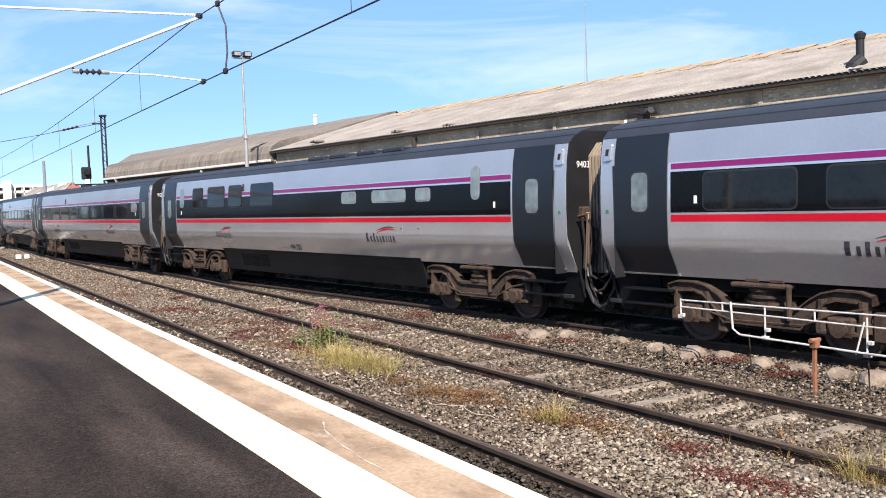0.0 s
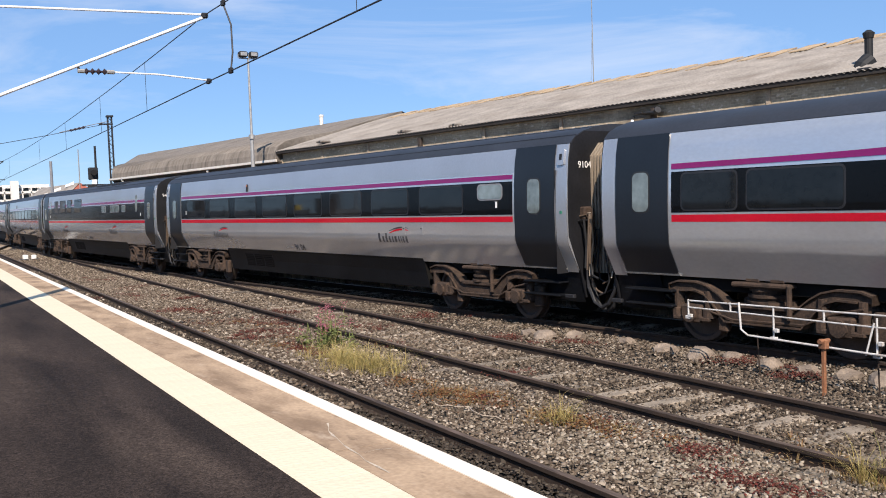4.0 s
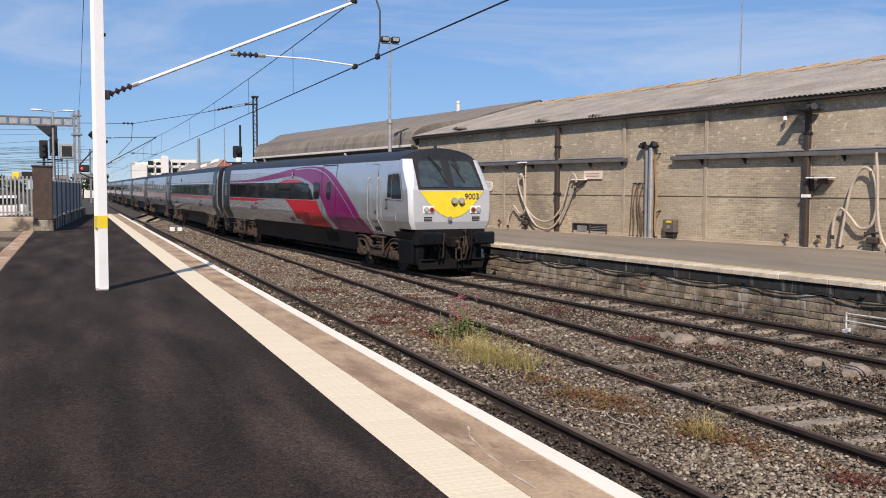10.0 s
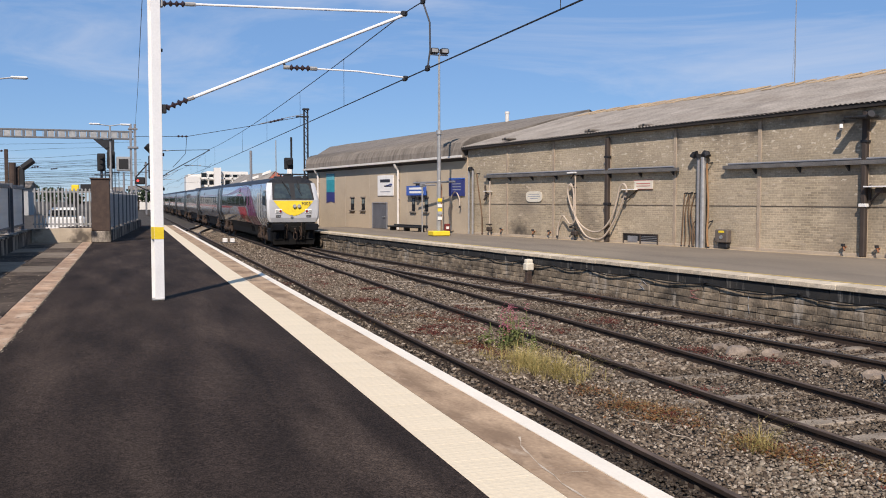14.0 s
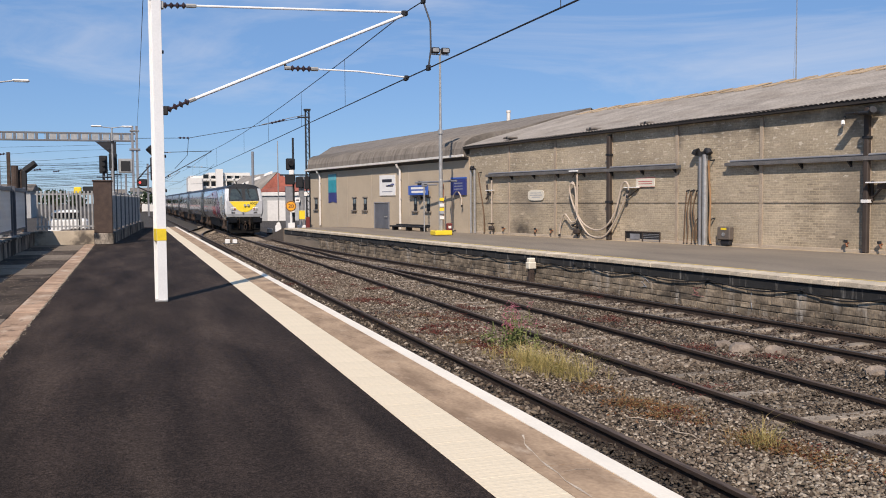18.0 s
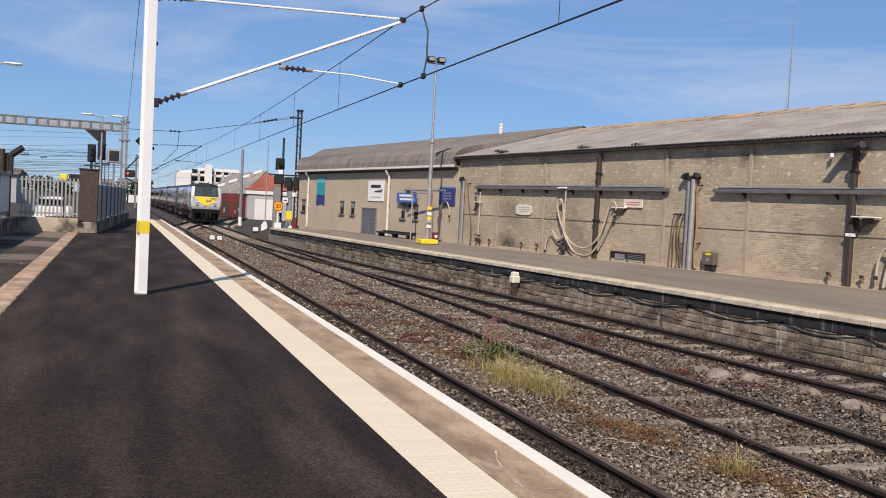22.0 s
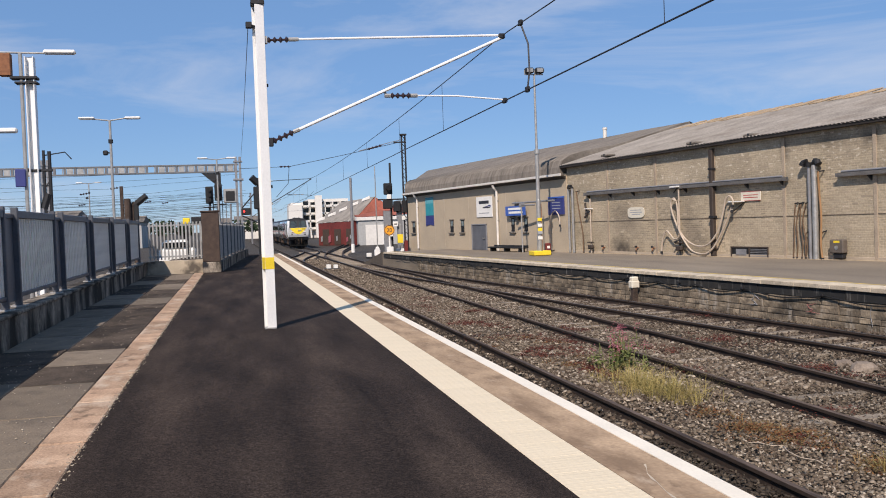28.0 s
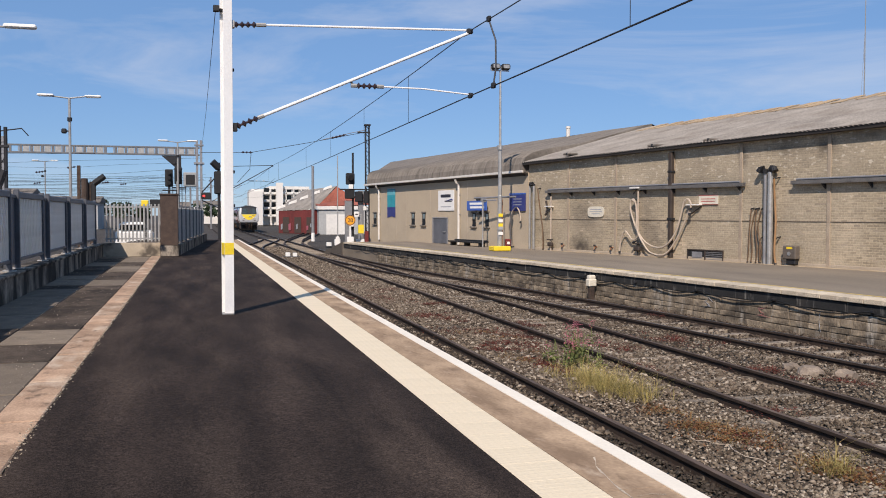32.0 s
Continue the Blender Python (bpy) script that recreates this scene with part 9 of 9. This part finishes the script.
def leaf_mat(m, rng, cx, cy_, n, spread, size=0.022, z0=BED + 0.035):
    """A low uneven mat of small leaves."""
    cl = [(cx + rng.gauss(0, spread), cy_ + rng.gauss(0, spread * 1.3), rng.uniform(.05, .16)) for _ in range(7)]
    for _ in range(n):
        x, y, r = rng.choice(cl)
        x, y = x + rng.gauss(0, r), y + rng.gauss(0, r * 1.2)
        z = z0 + 0.008 + abs(rng.gauss(0, 0.022))
        a, t = rng.uniform(0, 6.28), rng.uniform(-.5, .5)
        q = size * rng.uniform(.5, 1.2)
        dx, dy = math.cos(a) * q, math.sin(a) * q
        m.add([(x - dx, y - dy, z), (x - dy * .45, y + dx * .45, z + q * t), (x + dx, y + dy, z + q * .6), (x + dy * .45, y - dx * .45, z + q * t)], [(0, 1, 2, 3)])
    return m


def raw(m, name, material):
    me = bpy.data.meshes.new(name)
    me.from_pydata(m.v, [], m.f)
    me.materials.append(material)
    return me


rng = random.Random(77)
gm = M()
for x, y in ((5.85, 13.6), (5.88, 12.9), (5.9, 12.2), (5.8, 12.6), (5.75, 12.5), (6.05, 13.0), (6.1, 11.9)):
    blades(gm, rng, x, y, 430, 0.19, 0.42, 0.005, 1.8)
solid("grass_tuft", raw(gm, "grass_tuft", GRASS), GRASS, "yellow-green grass growing between the tracks", "grass", kind="stuff")
gm = M()
for x, y, n, h in ((5.95, 10.0, 120, .16), (6.1, 9.6, 120, .16), (6.25, 9.2, 100, .15), (6.1, 8.0, 130, .2), (6.35, 7.7, 150, .2), (6.36, 7.4, 110, .16), (7.6, 12.5, 40, .12), (7.0, 4.6, 160, .26), (7.1, 5.3, 70, .18), (7.15, 5.8, 50, .14), (6.2, 10.9, 80, .14), (6.0, 16.2, 60, .15)):
    blades(gm, rng, x, y, n, 0.15, h, 0.006, 1.5)
lm = M()
for x, y, n, q in ((5.95, 9.9, 800, .15), (6.15, 9.4, 800, .15), (6.3, 9.05, 300, .14), (6.28, 7.95, 1100, .13), (6.42, 7.55, 900, .13), (6.3, 7.2, 200, .12), (5.9, 10.8, 400, .2), (5.75, 15.6, 500, .3), (5.7, 19, 500, .4), (7.1, 5.4, 120, .12), (6.75, 6.6, 110, .12)):
    leaf_mat(lm, rng, x, y, n, q, 0.024)
solid("dry_weeds", raw(lm, "dry_weeds", RUSTWEED), RUSTWEED, "low rust-brown weeds matted over the ballast", "weeds", kind="stuff")
solid("dry_weeds", raw(gm, "dry_weeds", DRYGRASS), DRYGRASS, "dry brown weeds on the ballast", "weeds", kind="stuff")
gm = M()
for x, y, n in ((6.15, 7.85, 90), (7.0, 4.55, 70)):
    blades(gm, rng, x, y, n * 3, 0.08, 0.36, 0.005, 1.9)
solid("grass_tuft", raw(gm, "grass_tuft", GRASS), GRASS, "small yellow grass tufts on the ballast", "grass", kind="stuff")
gm = M()
for x, y, n, s in ((5.6, 28.0, 220, .5), (6.4, 31.0, 220, .5), (5.9, 36.0, 220, .6), (6.7, 25.6, 160, .35), (5.3, 19.8, 160, .3), (6.6, 18.6, 160, .3), (7.6, 20.5, 120, .3), (8.1, 16.5, 120, .25), (9.2, 13.2, 140, .3), (9.4, 17.5, 140, .35), (10.2, 8.0, 140, .25), (5.72, 22.8, 260, .45), (6.18, 22.2, 260, .4), (5.75, 17.3, 260, .32), (6.0, 17.0, 200, .3), (5.82, 15.0, 260, .28), (5.8, 14.2, 200, .22), (7.2, 14.25, 80, .2), (6.5, 6.1, 120, .11), (6.08, 5.35, 130, .11), (6.12, 4.95, 170, .13), (10.45, 9.2, 120, .2), (6.45, 7.55, 50, .12), (6.2, 9.3, 40, .15), (7.4, 10.6, 60, .2), (6.15, 19.5, 120, .3), (9.8, 12.2, 100, .3), (11.5, 22, 90, .5), (5.6, 27, 120, .6), (9.6, 16.5, 80, .3)):
    leaf_mat(gm, rng, x, y, n * 4, s * 0.8)
solid("red_weeds", raw(gm, "red_weeds", SEDUM), SEDUM, "low dark red weeds creeping over the ballast", "weeds", kind="stuff")
vp = thing("flowering_weed", "leafy weed with faded pink flowers between the tracks", "plant")
st, lv, fw = M(), M(), M()
for i in range(34):
    a, d = rng.uniform(0, 6.28), abs(rng.gauss(0, 0.26))
    x, y = 6.38 + d * math.cos(a), 14.9 + d * 1.5 * math.sin(a)
    h = rng.uniform(0.26, 0.66)
    tx, ty = x + rng.uniform(-.12, .12), y + rng.uniform(-.12, .12)
    st.tube([(x, y, BED), ((x + tx) / 2, (y + ty) / 2, BED + h * .55), (tx, ty, BED + h)], 0.006, 4)
    for k in range(9):
        t = rng.uniform(0.1, 0.75)
        px_, py_, pz_ = x + (tx - x) * t, y + (ty - y) * t, BED + h * t
        b = rng.uniform(0, 6.28)
        ln_ = rng.uniform(0.06, 0.13)
        w_ = ln_ * 0.3
        dx, dy = math.cos(b), math.sin(b)
        lv.add([(px_, py_, pz_), (px_ + dx * ln_ * .5 - dy * w_, py_ + dy * ln_ * .5 + dx * w_, pz_ + .02), (px_ + dx * ln_, py_ + dy * ln_, pz_ - .01), (px_ + dx * ln_ * .5 + dy * w_, py_ + dy * ln_ * .5 - dx * w_, pz_ + .02)], [(0, 1, 2, 3)])
    if i % 3 != 2:
        for k in range(14):
            px_, py_, pz_ = tx + rng.gauss(0, .04), ty + rng.gauss(0, .05), BED + h + rng.gauss(0.04, .04)
            q = 0.02
            fw.add([(px_ - q, py_, pz_), (px_, py_ + q, pz_ + .01), (px_ + q, py_, pz_), (px_, py_ - q, pz_ + .015), (px_, py_, pz_ + q)], [(0, 1, 4), (1, 2, 4), (2, 3, 4), (3, 0, 4)])
loose("stem", st, LEAF, vp)
tagged(part("leaves", raw(lv, "leaves", LEAF), LEAF, vp), kind="stuff")
tagged(part("blossom", raw(fw, "blossom", FLOWER), FLOWER, vp, "faded pink flower heads"), kind="stuff")

# ---------------------------------------------------------------- the distance
apt = thing("apartment_building", "white flat-roofed apartment building beyond the tracks", "building")
part("wall", M().box(13.4, 27.0, 220, 232, -1, 7.5).box(17.5, 27.0, 219.5, 232, 7.5, 8.2), PALEWALL, apt)
part("end_block", M().box(12.6, 15.8, 216, 222, -1, 6.9), PALEWALL, apt)
for fl_ in range(4):
    z = 1.0 + fl_ * 1.75
    part("balcony_band", M().box(15.9, 26.8, 218.6, 220.0, z, z + 0.5, 0.05), PALEWALL, apt)
    for k in range(6):
        part("window", M().box(16.3 + k * 1.75, 17.5 + k * 1.75, 219.92, 219.98, z + 0.6, z + 1.55), GLASS, apt)
for k in range(7):
    part("column", M().box(15.9 + k * 1.8, 16.15 + k * 1.8, 218.6, 218.9, -1, 7.6), PALEWALL, apt)
part("stair_tower", M().box(19.0, 20.6, 217.5, 219, -1, 9.0), PALEWALL, apt)
shd = thing("red_sheds", "row of old red sheds with pale sawtooth skylights", "building")
part("wall", M().add([(11.9, 133, -1.1), (15.9, 124, -1.1), (15.9, 124, 2.2), (11.9, 133, 2.1), (19, 146, -1.1), (24, 128, -1.1), (24, 128, 2.2), (19, 146, 2.1)],
                     [(0, 1, 2, 3), (4, 7, 6, 5), (0, 3, 7, 4), (1, 5, 6, 2), (3, 2, 6, 7), (0, 4, 5, 1)]), REDPAINT, shd)
part("roof", M().add([(11.6, 133.5, 2.1), (15.9, 123.8, 2.3), (19.2, 126, 5.5), (16.0, 139, 5.2)], [(0, 1, 2, 3)]).add([(19.2, 126, 5.5), (16.0, 139, 5.2), (20, 147, 2.2), (24, 128, 2.4)], [(0, 1, 2, 3)]), ROOFING, shd, "weathered tan roof")
part("gable", M().add([(15.9, 123.8, 2.3), (22.5, 125, 3.2), (19.2, 125.6, 5.45)], [(0, 1, 2)]), REDBRICK, shd)
for k in range(5):
    t = k / 5
    a = Vector((11.7, 133.3, 2.3)).lerp(Vector((19.0, 126.2, 5.6)), t)
    part("skylight", M().add([a + Vector((0, 0, 0)), a + Vector((1.1, -0.9, 0.35)), a + Vector((1.1, -0.9, 0.75)), a + Vector((0.15, 0, 0.35))], [(0, 1, 2, 3)]), PALEWALL, shd)
for k in range(3):
    t = k / 3 + .12
    a = Vector((11.88, 132.9, -1.0)).lerp(Vector((15.88, 123.95, -1.0)), t)
    part("doorway", M().add([a, a + Vector((.75, -1.7, 0)), a + Vector((.75, -1.7, 2.2)), a + Vector((0, 0, 2.2))], [(0, 1, 2, 3)]), BROWNPILLAR, shd)
gs = thing("grey_shed", "pale grey shed with a wide door beside the red sheds", "building")
part("wall", M().box(16.2, 24, 122, 123.5, -1.1, 2.2), FARGREY, gs)
part("fascia", M().box(16.0, 24.2, 121.8, 123.7, 2.2, 2.7, 0.05), PALEWALL, gs)
part("roof", M().add([(16, 121.8, 2.7), (24.2, 121.8, 2.9), (24.2, 127, 4.6), (16.2, 127, 3.2)], [(0, 1, 2, 3)]), REDBRICK, gs)
part("door", M().box(17.2, 20.4, 121.9, 122.02, -1.1, 1.6), PALEWALL, gs)


def far_tree(x, y, h, w, seed):
    rr = random.Random(seed)
    t = thing("tree", "distant dark green tree with a ragged crown", "tree", "far trees", at=Matrix.Translation((x, y, -1.1)))
    part("trunk", M().tube([(0, 0, 0), (0.1, 0, h * .35), (0, 0.1, h * .6)], [0.25, 0.18, 0.08], 7).tube([(0, 0, h * .35), (w * .25, 0, h * .65)], [0.12, 0.05], 6).tube([(0, 0, h * .3), (-w * .25, .2, h * .62)], [0.12, 0.05], 6), BOGIE, t)
    m = M()
    for i in range(420):
        a, b = rr.uniform(0, 6.28), rr.uniform(-0.7, 1.0)
        r = rr.uniform(0.35, 1.0) ** 0.5
        lob = 0.75 + 0.3 * math.sin(a * 3 + seed) * math.cos(b * 4)
        p = Vector((w * .5 * r * lob * math.cos(a) * math.sqrt(max(0.05, 1 - b * b * .8)), w * .5 * r * lob * math.sin(a) * math.sqrt(max(0.05, 1 - b * b * .8)), h * .62 + b * h * .36 * lob))
        q = rr.uniform(0.18, 0.42)
        u1, u2 = Vector((rr.gauss(0, 1), rr.gauss(0, 1), rr.gauss(0, 1))).normalized() * q, Vector((rr.gauss(0, 1), rr.gauss(0, 1), rr.gauss(0, 1))).normalized() * q
        m.add([p - u1, p + u2, p + u1, p - u2], [(0, 1, 2, 3)])
    part("crown", raw(m, "crown", TREEGREEN), TREEGREEN, t)


for k, (x, y, h, w) in enumerate(((-14.3, 200, 5.3, 6), (-10.5, 205, 4.8, 5), (-20, 210, 6.2, 7), (-28, 190, 6, 6), (2.5, 240, 5.5, 8), (7, 250, 5, 7), (31, 240, 7, 8), (-38, 200, 6.5, 8))):
    far_tree(x, y, h, w, k + 3)
for k, (x0, x1, y, h, mt, lab) in enumerate(((-30, -16, 170, 3.6, FARGREY, "low grey railway shed in the distance"), (-8, -1, 230, 3.4, FARGREY, "low distant building behind the wires"), (0.5, 9, 260, 4.2, PALEWALL, "low pale building at the end of the tracks"), (-26, -18, 110, 3.4, BROWNPILLAR, "brown shed roof beyond the fence"))):
    fb = thing("far_building", lab, "building", "far buildings")
    part("wall", M().box(x0, x1, y, y + 12, -1.1, h), mt, fb)
    part("roof", M().prism([(y - .5, h), (y + 12.5, h), (y + 6, h + 1.2)], 0, x0 - .4, x1 + .4), ROOFDARK, fb)
    for i in range(4):
        xx = x0 + (x1 - x0) * (i + .3) / 4
        part("window", M().box(xx, xx + (x1 - x0) * .1, y - .06, y - .02, h * .35, h * .75), GLASS, fb)

for k, (t, w, z, h) in enumerate(((0.08, .5, -.6, .9), (0.3, .7, -.7, 1.1), (0.52, .4, -.5, .8), (0.8, .5, -.6, .7), (0.9, .3, -.2, .6))):
    a = Vector((11.8, 132.9, z)).lerp(Vector((15.8, 123.95, z)), t)
    part("painted_mark", M().add([a, a + Vector((w * .4, -w * .9, 0.1)), a + Vector((w * .4, -w * .9, h)), a + Vector((0, 0, h * .8))], [(0, 1, 2, 3)]), FLOWER if k % 2 else GREYINK, shd)
# ---------------------------------------------------------------- single bricks that stand out of the long wall
BRICKMESH = M().box(-0.112, 0.112, 0.0, 0.007, -0.034, 0.034, 0.003).mesh("brick", BRICKPIECE)
rnd = random.Random(90)
taken = set()
while len(taken) < 290:
    rowk, colk = int(rnd.triangular(1, 51, 30)), rnd.randint(-110, 50)
    if (rowk, colk) in taken:
        continue
    taken.add((rowk, colk))
    u, z = colk * 0.235 + (0.0 if rowk % 2 == 0 else 0.1175), (rowk + 0.5) * 0.078
    if any(abs(u - p) < 0.2 for p in PIL) or abs(u + 8.04) < 0.35 or abs(z - 1.405) < 0.08:
        continue
    part("brick", BRICKMESH, BRICKPIECE, shed).matrix_basis = Matrix.Translation((u, rnd.uniform(-0.003, 0.0), z))
def motions():
    times = [i * 0.5 for i in range(65)]
    walk(VAN, [(t, car_pose(nose_s(t) + VAN_HALF)) for t in times])
    for i, c in enumerate(COACHES):
        walk(c, [(t, car_pose(nose_s(t) + FIRST + PITCH * i)) for t in times])
    s0 = nose_s(0)
    for ob, y in WHEELSETS:
        rows, t = [], 0.0
        while t < 32.001:
            rows.append((t, Matrix.Translation((0, y, 0.46)) @ Matrix.Rotation(-(nose_s(t) - s0) / 0.46, 4, "X")))
            t += 4 / 30
        walk(ob, rows + [(32.0, Matrix.Translation((0, y, 0.46)) @ Matrix.Rotation(-(nose_s(32.0) - s0) / 0.46, 4, "X"))] if rows[-1][0] < 31.99 else rows)


motions()
